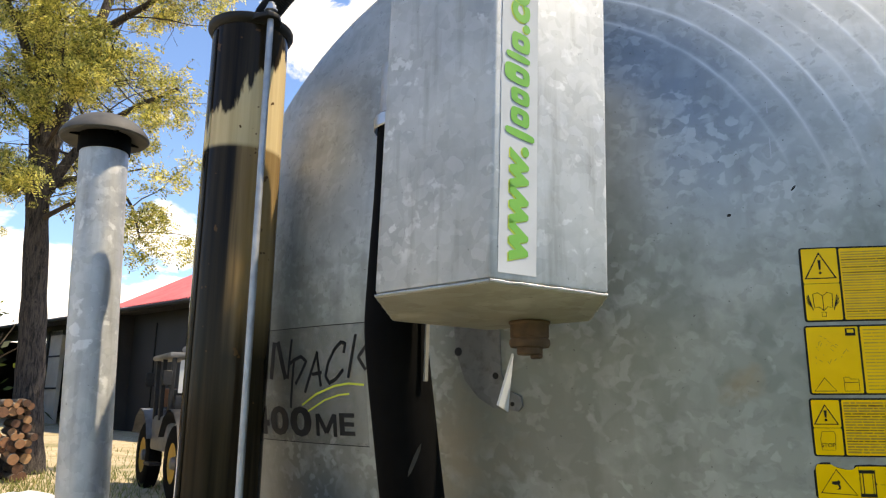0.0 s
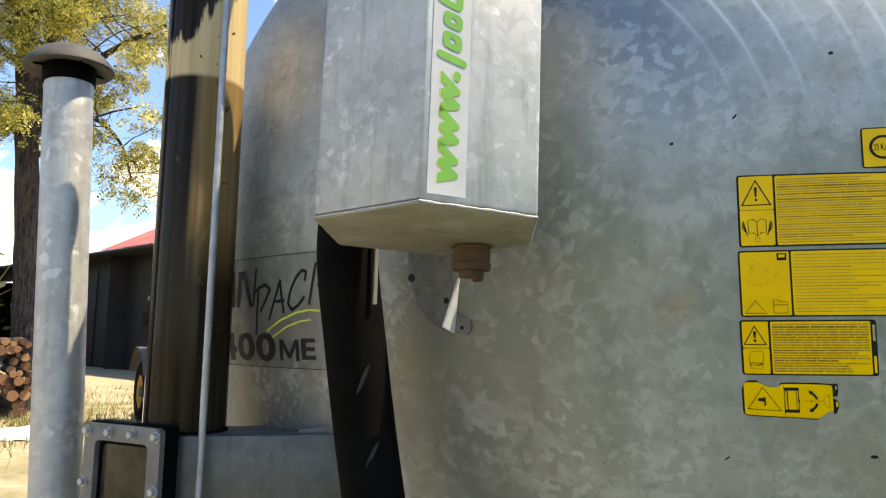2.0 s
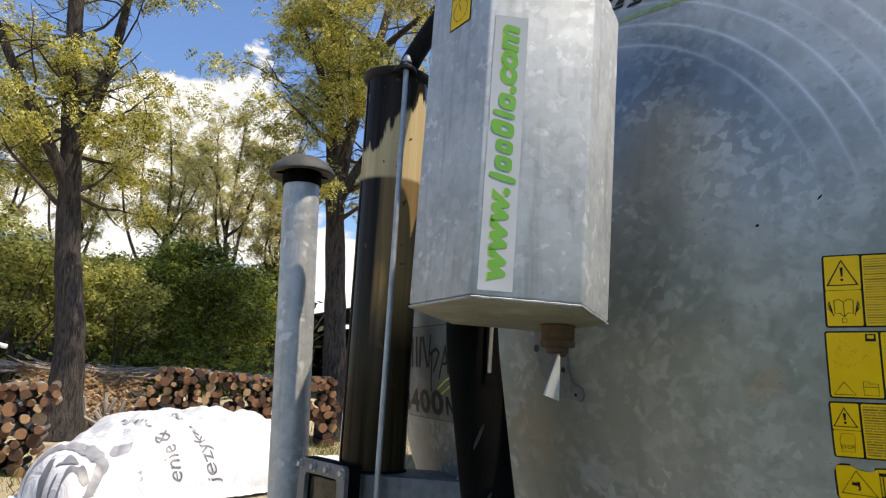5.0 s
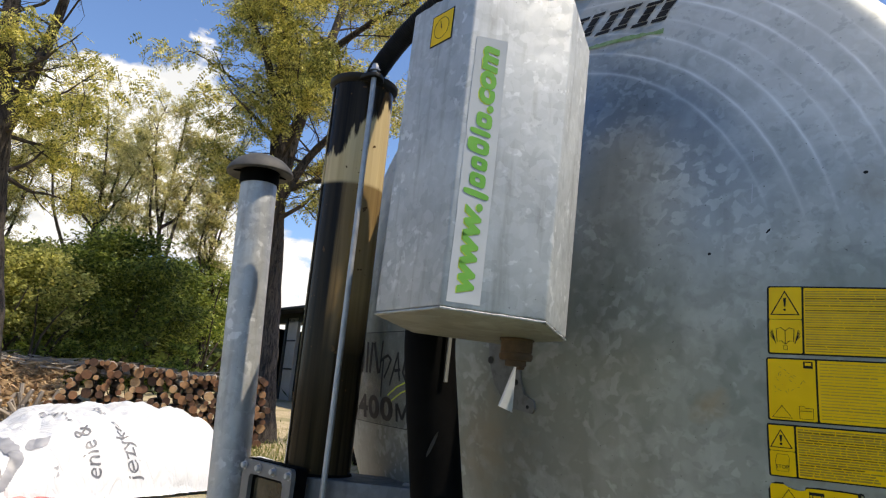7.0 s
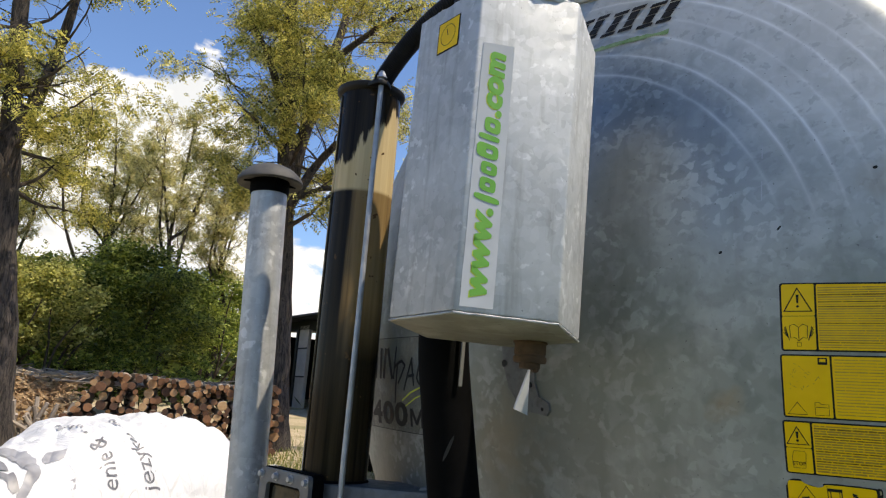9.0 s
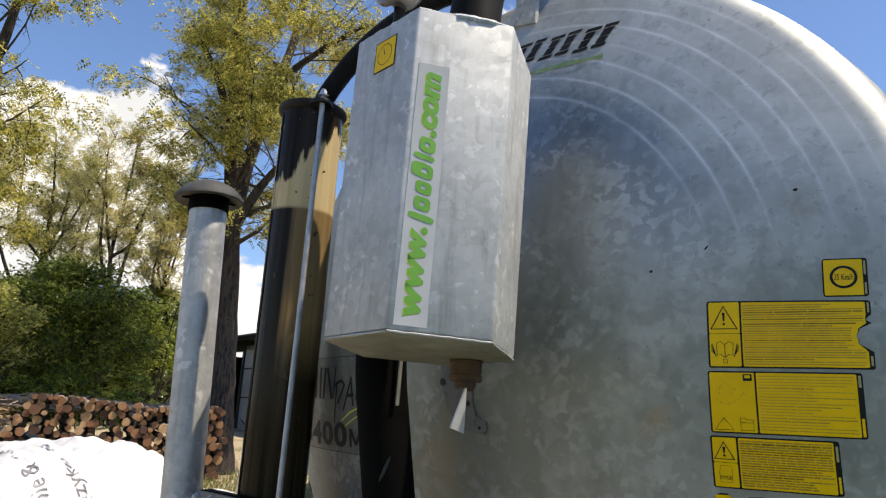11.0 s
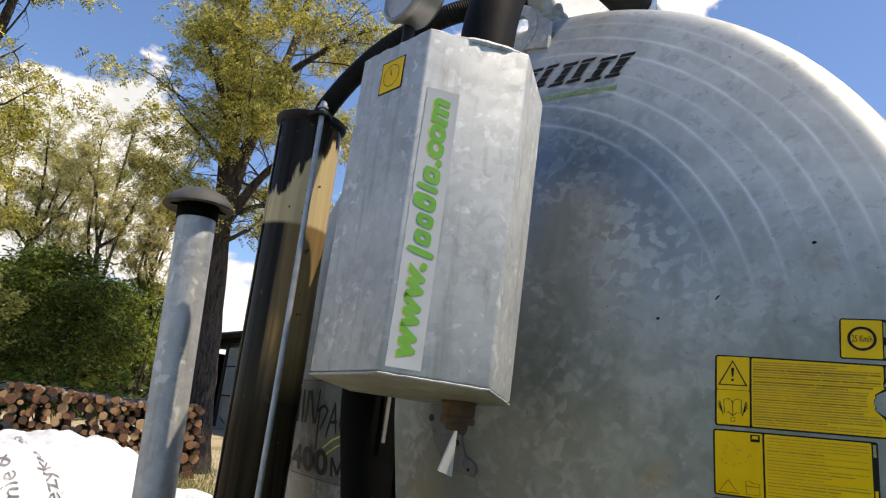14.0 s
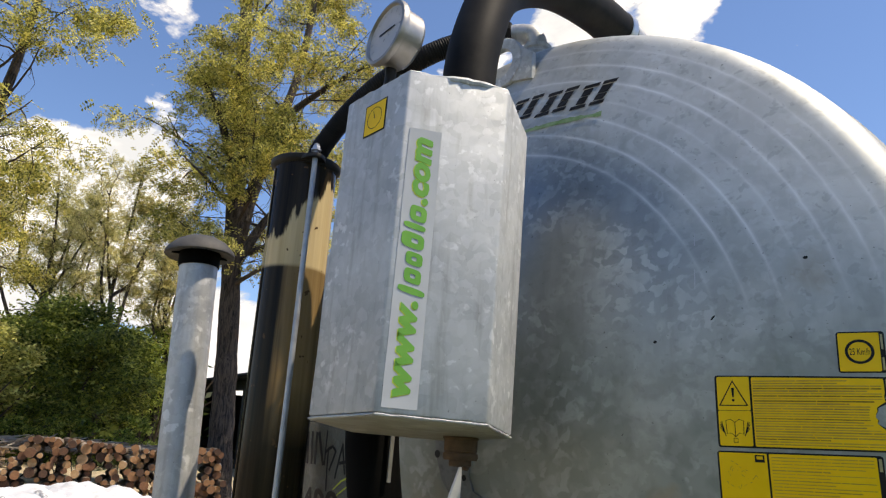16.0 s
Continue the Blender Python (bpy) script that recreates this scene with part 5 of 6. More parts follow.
q = d.to_track_quat("Z", "Y").to_matrix().to_4x4()
q.translation = Vector((0.925, 1.18, 1.395))
part("pipe", lathe([(0, -0.05), (0.055, -0.05), (0.055, 0.17), (0.0, 0.17)], 40, q), DIRTY_ZINC, so)
part("flange", lathe([(0.05, 0.13), (0.082, 0.13), (0.084, 0.134), (0.084, 0.146), (0.05, 0.15)], 40, q), RUST, so, "dark rusty flange")

# plain running gear under the tank
chassis = thing("tank_chassis", Matrix.Translation((1.1, 3.1, 0)), "galvanised steel frame with wheels under the tank", "chassis")
for sx in (-0.42, 0.42):
    part("beam", box_bm((0.10, 0.16, 3.7), TANK @ pose(sx, -0.86, -2.2), 0.008), ZINC_ARM, chassis)
    part("front_leg", box_bm((0.10, 0.10, 0.95), Matrix.Translation(TANK @ Vector((sx, -1.25, -0.6))) @ pose(0, 0, 0.02, 0, 0, -30), 0.006), ZINC_ARM, chassis)
    hub = TANK @ Vector((sx * 1.5, -1.2, -2.6))
    wm = axes((hub.x, hub.y, 0.58), AX, UP)
    w = part("wheel", lathe([(0.30, -0.16), (0.52, -0.17), (0.57, -0.12), (0.58, 0), (0.57, 0.12), (0.52, 0.17), (0.30, 0.16)], 48, wm, True), BLACK_RUBBER, chassis, "black tyre")
    part("rim", lathe([(0, -0.05), (0.28, -0.08), (0.31, -0.15), (0.31, 0.15), (0.28, 0.08), (0, 0.05)], 40, wm), DULL_STEEL, w)
hubs = TANK @ Vector((0, -1.2, -2.6))
part("axle", box_bm((1.3, 0.10, 0.10), axes((hubs.x, hubs.y, 0.60), ACROSS, UP), 0.006), ZINC_ARM, chassis)
part("axle_mount", box_bm((0.9, 0.34, 0.3), axes((hubs.x, hubs.y, 0.78), ACROSS, UP), 0.006), ZINC_ARM, chassis)

# ---- the yard ----


def rise(x, y):
    """Height of the ground: level round the tank, rising gently away from it."""
    d = math.hypot(x, y)
    return 0.022 * max(0.0, min(d, 90.0) - 15.0)


def place(az, d, z=None):
    """A place d metres off in the yard, az degrees clockwise from +y."""
    x, y = 0.4 + d * math.sin(radians(az)), -0.2 + d * math.cos(radians(az))
    return Vector((x, y, rise(x, y) if z is None else z))


def aloft(az, el, d):
    p = place(az, d, 0)
    p.z = 1.58 + d * math.tan(radians(el))
    return p


def ground_mesh():
    bm = bmesh.new()
    radii = [0.0] + [0.6 * 1.115 ** k for k in range(76)]
    radii = [r for r in radii if r < 2500]
    sides = 120
    rings = []
    for r in radii:
        if r == 0:
            rings.append([bm.verts.new((0, 0, 0))])
            continue
        ring = []
        for k in range(sides):
            a = 2 * math.pi * k / sides
            x, y = r * math.cos(a), r * math.sin(a)
            z = rise(x, y) + (noise.noise(Vector((x * 0.5, y * 0.5, 3.0))) * 0.035 + noise.noise(Vector((x * 2.1, y * 2.1, 7.0))) * 0.012 if r < 40 else 0)
            ring.append(bm.verts.new((x, y, z)))
        rings.append(ring)
    for a, b in zip(rings, rings[1:]):
        for k in range(sides):
            j = (k + 1) % sides
            bm.faces.new((a[0], b[k], b[j]) if len(a) == 1 else (a[k], b[k], b[j], a[j]))
    bmesh.ops.recalc_face_normals(bm, faces=bm.faces)
    return bm


single("ground", ground_mesh(), GROUND, (0, 0, 0), "dry sandy yard with straw and patches of grass", "ground", kind="structure")


def quads_mesh(name, verts, mat, faces=None):
    """A mesh of loose quads from an array of shape (n, 4, 3)."""
    n = len(verts)
    me = bpy.data.meshes.new(name)
    me.vertices.add(n * 4)
    me.vertices.foreach_set("co", verts.reshape(-1).astype(np.float32))
    me.loops.add(n * 4)
    me.loops.foreach_set("vertex_index", np.arange(n * 4, dtype=np.int32))
    me.polygons.add(n)
    me.polygons.foreach_set("loop_start", np.arange(0, n * 4, 4, dtype=np.int32))
    me.polygons.foreach_set("loop_total", np.full(n, 4, dtype=np.int32))
    me.update(calc_edges=True)
    me.materials.append(mat)
    return me


def fronds(points, rng, size, pairs=5, droop=0.5):
    """Feathered leaves at the points: leaflets in pairs along a drooping stalk."""
    n = len(points)
    a = rng.uniform(0, 2 * np.pi, n)
    d = np.stack([np.cos(a), np.sin(a), rng.uniform(-0.9, 0.5, n) - droop * 0.3], 1)
    d /= np.linalg.norm(d, axis=1, keepdims=True)
    side = np.cross(d, rng.normal(size=(n, 3)) * np.array([0.6, 0.6, 1.2]))
    side /= np.linalg.norm(side, axis=1, keepdims=True)
    length = size * rng.uniform(0.7, 1.3, n)[:, None]
    out = []
    for k in range(pairs):
        f = (k + 0.6) / pairs
        base = points + d * length * f + np.array([0, 0, -1]) * (length * f * f * 0.35)
        for s in (-1, 1):
            tip = side * s * length * 0.34 * (1.1 - 0.5 * abs(f - 0.5)) + d * length * 0.08
            wide = d * length * 0.42 / pairs + rng.normal(size=(n, 3)) * length * 0.02
            mid = base + tip * 0.55
            out.append(np.stack([base, mid - wide, base + tip, mid + wide], 1))
    return np.concatenate(out, 0)


def flakes(points, rng, size):
    """Single leaves at the points, turned at random."""
    n = len(points)
    a = rng.normal(size=(n, 3)) * np.array([1, 1, 0.5])
    a /= np.linalg.norm(a, axis=1, keepdims=True)
    b = np.cross(a, rng.normal(size=(n, 3)) * np.array([1.0, 1.0, 0.9]))
    b /= np.linalg.norm(b, axis=1, keepdims=True)
    s = size * rng.uniform(0.6, 1.4, (n, 1))
    a, b = a * s, b * s * 0.5
    return np.stack([points - a, points - b * 0.9 + a * 0.1, points + a, points + b], 1)


def leaning(start, way, length, rng, steps=6, wobble=0.12, lift=0.0):
    pts = [Vector(start)]
    d = Vector(way).normalized()
    for k in range(steps):
        d = (d + Vector(rng.normal(size=3)) * wobble + Vector((0, 0, lift))).normalized()
        pts.append(pts[-1] + d * (length / steps))
    return pts


def tree(name, stems, radii, label, leaf, seed, limbs=16, reach=3.0, start=0.35, leaf_size=0.26, per_twig=16, group="trees round the yard", pairs=5, twigs=6, low=0.0, sides=12, bare=0.2, puff=0.24, clear=0.0, climb=(-0.1, 0.8), twig_climb=(-0.5, 0.5)):
    """A tree from its main stems (lists of places, the first from the ground); limbs, twigs and leaves grow from them."""
    rng = np.random.default_rng(seed)
    foot = Vector(stems[0][0])
    t = thing(name, Matrix.Translation(foot), label, "tree", group)
    wood, thin = bmesh.new(), bmesh.new()
    spots = []
    core = [q for stem in stems for q in smooth_path(stem, 5)]
    for s, (stem, (r0, r1)) in enumerate(zip(stems, radii)):
        path = smooth_path(stem, 5)
        sweep(path, lambda k, f, r0=r0, r1=r1, s=s: (r0 + (r1 - r0) * f ** 0.8) * (1 + (0.35 * max(0.0, 1 - f * 9) if s == 0 else 0)) * (1 + 0.05 * math.sin(k * 2.3)), sides, True, wood)
        for i in range(per_twig * 3):
            spots.append(np.array(path[-1 - int(rng.integers(0, 3))]) + np.clip(rng.normal(size=3), -1.3, 1.3) * 0.4)
        for k in range(limbs):
            f = start + (1 - start) * (k + rng.random()) / limbs if s == 0 else 0.12 + 0.88 * (k + rng.random()) / limbs
            q = path[min(int(f * (len(path) - 1)), len(path) - 1)]
            if q.z < low:
                continue
            a = rng.uniform(0, 2 * math.pi)
            way = Vector((math.cos(a), math.sin(a), rng.uniform(*climb)))
            length = reach * rng.uniform(0.5, 1.1) * (1.15 - 0.5 * f)
            limb = leaning(q, way, length, rng, 6, 0.16, 0.02)
            r = max(0.016, (r0 + (r1 - r0) * f) * 0.25)
            sweep(limb, lambda k, f, r=r: r * (1 - 0.8 * f), 6, False, thin)
            for j in range(twigs):
                g = 0.28 + 0.72 * (j + rng.random()) / twigs
                p = limb[min(int(g * 6), 6)]
                b = rng.uniform(0, 2 * math.pi)
                tw = leaning(p, (math.cos(b), math.sin(b), rng.uniform(*twig_climb)), length * rng.uniform(0.22, 0.45), rng, 4, 0.25, -0.06 if twig_climb[0] < 0 else 0.04)
                sweep(tw, lambda k, f, r=r: max(0.004, r * 0.28 * (1 - 0.8 * f)), 4, False, thin)
                if j < twigs - 1 and rng.random() < bare:
                    continue
                w, clump = tw[2 + int(rng.integers(0, 3))], puff * rng.uniform(0.6, 1.25)
                if rng.random() < 0.9 and min((w - q).length for q in core) < clear:
                    continue
                for i in range(per_twig):
                    spots.append(np.array(w) + np.clip(rng.normal(size=3), -1.5, 1.5) * np.array([clump, clump, clump * 0.5]))
    part("trunk", wood, BARK, t, "furrowed brown bark")
    tagged(part("twig_work", thin, TWIG, t), kind="stuff")
    pts = np.array(spots) - np.array(foot)
    ob = new("crown", quads_mesh("crown", fronds(pts, rng, leaf_size, pairs), leaf))
    ob.parent = t
    return t


D = 19.3
fork = aloft(-30.7, 15.2, D)
tree("locust_tree", [[place(-29.4, D), aloft(-29.6, 1.0, D), aloft(-30.0, 7, D), fork, aloft(-31.2, 21, D), aloft(-31.8, 27, D), aloft(-32.4, 33, D), aloft(-32.9, 41, D)],
                     [fork + Vector((0, 0.1, -0.6)), aloft(-29.9, 18.5, D + 0.3), aloft(-28.6, 24, D + 0.5), aloft(-27.3, 29, D + 0.7), aloft(-26.5, 37, D + 0.8)],
                     [aloft(-30.4, 13.5, D), aloft(-28.3, 17.5, D - 0.4), aloft(-25.6, 20.3, D - 0.9), aloft(-22.2, 22.5, D - 1.2)],
                     [aloft(-31.2, 20, D), aloft(-33.2, 24.5, D - 0.3), aloft(-35.5, 27.5, D - 0.5)],
                     [aloft(-29.8, 14.5, D), aloft(-27.2, 15.6, D - 0.6), aloft(-24.9, 14.2, D - 1.0), aloft(-23.8, 11.4, D - 1.2)],
                     [aloft(-30.9, 21.5, D), aloft(-27.6, 25.5, D - 0.6), aloft(-24.6, 28.0, D - 1.1), aloft(-21.8, 29.8, D - 1.4)]],
     [(0.355, 0.14), (0.23, 0.08), (0.15, 0.04), (0.15, 0.04), (0.08, 0.02), (0.14, 0.04)],
     "tall locust tree with dark furrowed trunk and yellow-green leaves", LEAF_YELLOW, 21, 15, 3.3, 0.36, 0.23, 78, low=4.4, clear=1.25, puff=0.31, bare=0.28, twigs=6, pairs=5)
D = 17.9
fork = aloft(-49.8, 14.5, D)
tree("locust_tree", [[place(-48.0, D), aloft(-48.1, 1.5, D), aloft(-49.1, 8, D), fork, aloft(-50.6, 21, D), aloft(-51.2, 28, D), aloft(-51.6, 37, D)],
                     [fork, aloft(-48.6, 19, D + 0.4), aloft(-47.6, 25, D + 0.5), aloft(-46.9, 34, D + 0.6)],
                     [aloft(-49.5, 12, D), aloft(-52.5, 17, D - 0.5), aloft(-55.5, 22, D - 0.8), aloft(-58, 27, D - 1)]],
     [(0.37, 0.11), (0.20, 0.06), (0.16, 0.05)],
     "tall locust tree beside the log piles, yellow-green leaves", LEAF_YELLOW, 22, 19, 2.8, 0.34, 0.23, 76, low=4.7, clear=1.2, puff=0.31, bare=0.30, twigs=6, pairs=5)
# thin, half-bare trees behind the log piles: stems that fan out upwards
for az, d, top, fan, seed in ((-43.6, 27.0, 18.0, 3.6, 31), (-38.2, 26.0, 19.5, 2.6, 32), (-34.8, 28.0, 15.5, 1.0, 33), (-54.0, 27.0, 18.0, 3.0, 34), (-48.8, 29.0, 16.5, 2.6, 36), (-41.0, 31.0, 16.0, 2.0, 37)):
    jit = np.random.default_rng(seed + 400).normal(size=24) * 0.3
    base = aloft(az + jit[0], top * 0.30, d)
    mid = aloft(az + jit[1], top * 0.52, d)
    stems = [[place(az - 0.2, d), base, mid, aloft(az + 0.15 * fan + jit[2], top * 0.76, d), aloft(az + 0.1 * fan + jit[3], top, d)]]
    for k, (side, start, reach) in enumerate(((-1.0, base, 0.80), (1.0, mid, 0.90), (-0.55, mid, 0.97), (0.55, base, 0.84))):
        stems.append([start, aloft(az + side * fan * 0.45 + jit[4 + k], top * (0.30 + reach) / 2, d + 0.3 * side), aloft(az + side * fan * 0.8 + jit[9 + k], top * (0.15 + 0.75 * reach), d + 0.5 * side), aloft(az + side * fan + jit[14 + k], top * reach, d + 0.6 * side)])
    tree("thin_tree", stems, [(0.13, 0.02), (0.07, 0.012), (0.065, 0.012), (0.06, 0.012), (0.07, 0.012)], "slender half-bare tree with thin yellowish leaves", LEAF_MIXED, seed, 8, 1.6, 0.45, 0.18, 30,
         low=2.5, twigs=5, sides=8, pairs=4, bare=0.48, puff=0.22, climb=(0.5, 1.6), twig_climb=(0.1, 1.0))


def bush(at, wide, high, leaf, seed, count, label, size=0.062, group="bushes behind the log piles", stems=7, foot=0.38, clumps=46, thick=0.06, name="bush"):
    """A leafy bush or small tree: stems from the ground and clumps of leaves on an uneven crown."""
    rng = np.random.default_rng(seed)
    t = thing(name, Matrix.Translation(at), label, name.split("_")[-1], group)
    for k in range(stems):
        bm = bmesh.new()
        a = rng.uniform(0, 2 * math.pi)
        lean_ = 0.4 if stems > 1 else 0.04
        sweep(leaning(Vector(at) + Vector((math.cos(a), math.sin(a), 0)) * 0.2, (math.cos(a) * lean_, math.sin(a) * lean_, 1.0), high * rng.uniform(0.7, 0.95), rng, 6, 0.12 if stems > 1 else 0.04), lambda k, f: thick * (1 - 0.75 * f), 7, False, bm)
        part("stem", bm, TWIG, t)
    spots = []
    for k in range(clumps):
        a, f = rng.uniform(0, 2 * math.pi), rng.uniform(foot, 1.0)
        g = (f - foot) / (1 - foot)
        r = wide * math.sqrt(max(0.03, 1 - (abs(g - 0.40) / 0.64) ** 2)) * math.sqrt(rng.uniform(0.15, 1.0))
        c = np.array([r * math.cos(a), r * math.sin(a), f * high])
        spots.append(c + rng.normal(size=(count // clumps, 3)) * np.array([0.34, 0.34, 0.20]) * rng.uniform(0.5, 1.25) * min(wide, 2.0) / 2.0)
    ob = new("crown", quads_mesh("crown", flakes(np.concatenate(spots), rng, size), leaf))
    ob.parent = t
    return t


bush(place(-39.9, 24.5), 2.1, 5.2, LEAF_DEEP, 60, 30000, "young broad-leaved tree with a dense dark green crown", 0.06, "trees round the yard", 1, 0.42, 80, 0.10, "small_tree")
bush(place(-42.6, 26.5), 1.9, 5.0, LEAF_DEEP, 61, 20000, "young dark green tree among the bushes", 0.06, "trees round the yard", 1, 0.42, 60, 0.09, "small_tree")
bush(place(-37.4, 27.0), 1.7, 5.0, LEAF_DEEP, 62, 18000, "young dark green tree among the bushes", 0.06, "trees round the yard", 1, 0.42, 60, 0.09, "small_tree")
k = 0
for az, d, wide, high, leaf, count in ((-46.0, 23.0, 1.6, 4.3, LEAF_OLIVE, 9000), (-49.6, 22.8, 1.6, 4.4, LEAF_OLIVE, 9000), (-53.2, 22.6, 1.8, 4.7, LEAF_OLIVE, 9000), (-56.5, 25.0, 2.6, 6.0, LEAF_OLIVE, 9000), (-60.5, 25.0, 2.6, 5.0, LEAF_GREEN, 12000),
                                       (-35.0, 28.0, 1.3, 5.4, LEAF_GREEN, 12000), (-33.9, 29.5, 0.9, 4.4, LEAF_GREEN, 8000), (-45.0, 30.0, 2.4, 5.4, LEAF_DEEP, 12000), (-48.5, 30.0, 2.4, 5.2, LEAF_DEEP, 12000), (-51.8, 29.0, 2.4, 5.2, LEAF_DEEP, 12000)):
    k += 1
    bush(place(az, d), wide, high, leaf, 50 + k, count, "yellowish leafy bush behind the log piles" if leaf is LEAF_OLIVE else "leafy green bush behind the log piles", foot=0.5)
for k in range(6):                                     # low shoots in the light at the wood's edge
    az = -47.2 + 2.2 * k + 0.6 * math.sin(k * 2.7)
    bush(place(az, 23.2 + 0.7 * math.sin(k * 1.9)), 0.7, 2.1 + 0.4 * math.sin(k * 3.1), LEAF_GREEN, 80 + k, 1500, "low sunlit green bush at the edge of the wood", 0.055, "low bushes at the wood's edge", 4, 0.5, 14, 0.025)


def far_woods():
    rng = np.random.default_rng(77)
    pts = []
    for k in range(420):
        az = rng.uniform(-72, -34.5)
        d = rng.uniform(37, 58)
        high = rng.uniform(3.5, 6.0)
        c = place(az, d)
        n = 110
        pts.append(np.array(c) + np.stack([rng.normal(size=n) * 1.5, rng.normal(size=n) * 1.5, np.abs(rng.uniform(0.0, 1.0, n)) ** 0.9 * high], 1))
    # leaf colour kept dark to give the shade under the trees
    ob = new("far_woods", quads_mesh("far_woods", flakes(np.concatenate(pts), rng, 0.26), LEAF_SHADE))
    tagged(ob, "undergrowth and far woods behind the yard, coloured dark for the shade under the trees", "woods", kind="stuff")


far_woods()


# ---- log piles ----
def log_mesh(r, length, seed):
    rng = random.Random(seed)
    bm = bmesh.new()
    sides = 11
    wob = [1 + rng.uniform(-0.09, 0.09) for _ in range(sides)]
    rings = []
    for y, f in ((-length / 2, 1.0), (length / 2, rng.uniform(0.88, 1.02))):
        rings.append([bm.verts.new((r * f * wob[k] * math.cos(6.2832 * k / sides), y, r * f * wob[k] * math.sin(6.2832 * k / sides))) for k in range(sides)])
    for k in range(sides):
        j = (k + 1) % sides
        bm.faces.new((rings[0][k], rings[1][k], rings[1][j], rings[0][j]))
    bmesh.ops.recalc_face_normals(bm, faces=bm.faces)
    for ring in rings:
        e = [bm.verts.new(v.co) for v in ring]
        f = bm.faces.new(e)
        f.material_index = 1
        c = f.calc_center_median()
        if f.normal.length == 0:
            f.normal_update()
        if f.normal.y * c.y < 0:
            f.normal_flip()
    me = bpy.data.meshes.new("log")
    bm.to_mesh(me)
    bm.free()
    me.materials.append(LOG_BARK)
    me.materials.append(LOG_END)
    for p in me.polygons:
        p.use_smooth = len(p.vertices) == 4
    return me


LOGS = [(r, log_mesh(r, ln, i)) for i, (r, ln) in enumerate(((0.075, 1.15), (0.09, 1.2), (0.105, 1.2), (0.12, 1.25), (0.135, 1.2), (0.155, 1.2), (0.10, 1.1), (0.085, 1.2)))]


def log_pile(a, b, height, label, seed, limit=300, depth=0.0, size=1.0):
    """Logs stacked with their cut ends towards the yard, along the line from a to b."""
    rng = random.Random(seed)
    a, b = Vector(a), Vector(b)
    along = (b - a)
    along.z = 0
    length = along.length
    along.normalize()
    out = Vector((along.y, -along.x, 0))
    t = thing("log_pile", Matrix.Translation((a + b) / 2), label, "log pile", "stacked firewood logs")
    inv_ = FRAME[t].inverted()
    heights = [0.0] * (int(length / 0.05) + 1)
    made = 0
    tries = 0
    while made < limit and tries < limit * 12:
        tries += 1
        r, me = rng.choice(LOGS)
        r *= size
        x = rng.uniform(0.1, length - 0.1)
        i0, i1 = max(0, int((x - r * 0.8) / 0.05)), min(len(heights) - 1, int((x + r * 0.8) / 0.05))
        h = max(heights[i0:i1 + 1]) if rng.random() < 0.3 else sorted(heights[i0:i1 + 1])[(i1 - i0) // 2]
        edge = min(1.0, x / 0.9 + 0.25, (length - x) / 0.3 + 0.4)
        if h + r > height * edge * (0.975 + 0.03 * math.sin(x * 1.7 + seed)):
            continue
        foot = a.lerp(b, x / length)
        p = foot + out * (rng.uniform(-0.14, 0.14) + depth)
        p.z = foot.z + h + r
        for i in range(i0, i1 + 1):
            f = ((i * 0.05) - x) / (r * 0.95)
            heights[i] = max(heights[i], h + r + r * 0.86 * math.sqrt(max(0.0, 1 - f * f)))
        ob = new("log", me)
        ob.parent = t
        yaw = math.atan2(-out.x, out.y)
        ob.matrix_basis = inv_ @ Matrix.Translation(p) @ pose(0, 0, 0, rng.uniform(-3, 3), rng.uniform(0, 360), math.degrees(yaw) + rng.uniform(-7, 7)) @ Matrix.Scale(size, 4)
        made += 1
    return t


log_pile(Vector((-12.0, 5.1, 0)), Vector((-9.0, 8.35, 0)), 1.34, "stack of freshly cut firewood logs, orange cut ends", 5, 270, size=0.70)
log_pile(place(-43.8, 18.0), place(-29.1, 18.1), 1.58, "long stack of reddish-brown firewood logs beside the locust tree", 6, 300, size=0.74)


# branches thrown on and beside the stacks
def brushwood():
    rng = np.random.default_rng(5)
    bm = bmesh.new()
    for k in range(800):
        az = rng.uniform(-54, -33)
        d = rng.uniform(19.9, 23.2)
        p = place(az, d)
        p.z += 1.34 + rng.uniform(-0.06, 0.12)
        a = rng.uniform(0, 2 * math.pi)
        sweep(leaning(p, (math.cos(a), math.sin(a), rng.uniform(-0.05, 0.05)), rng.uniform(0.4, 1.2), rng, 3, 0.06), lambda k, f: 0.034 * (1 - 0.6 * f), 5, False, bm)
    for k in range(150):
        az = rng.uniform(-54, -43.5)
        p = place(az, rng.uniform(18.4, 18.8))
        sweep(leaning(p, (rng.normal() * 0.6, rng.normal() * 0.6, 1.0), rng.uniform(0.5, 1.0), rng, 3, 0.05), lambda k, f: 0.065 * (1 - 0.3 * f), 6, True, bm)
    ob = single("brushwood", bm, BRUSH, place(-45, 20), "grey branches and split wood heaped on the stacks", "brushwood", kind="stuff")


brushwood()


# split pieces and bark tipped in a slope at the end of the long stack
def split_wood():
    rng = np.random.default_rng(15)
    bm = bmesh.new()
    for k in range(1500):
        az, f = rng.uniform(-50.5, -43.2), rng.uniform(0, 1)
        p = place(az, 18.7 + 1.6 * f)
        p.z += 0.45 + 0.90 * f + rng.uniform(-0.05, 0.08)
        a = rng.uniform(0, 2 * math.pi)
        r = rng.uniform(0.015, 0.05)
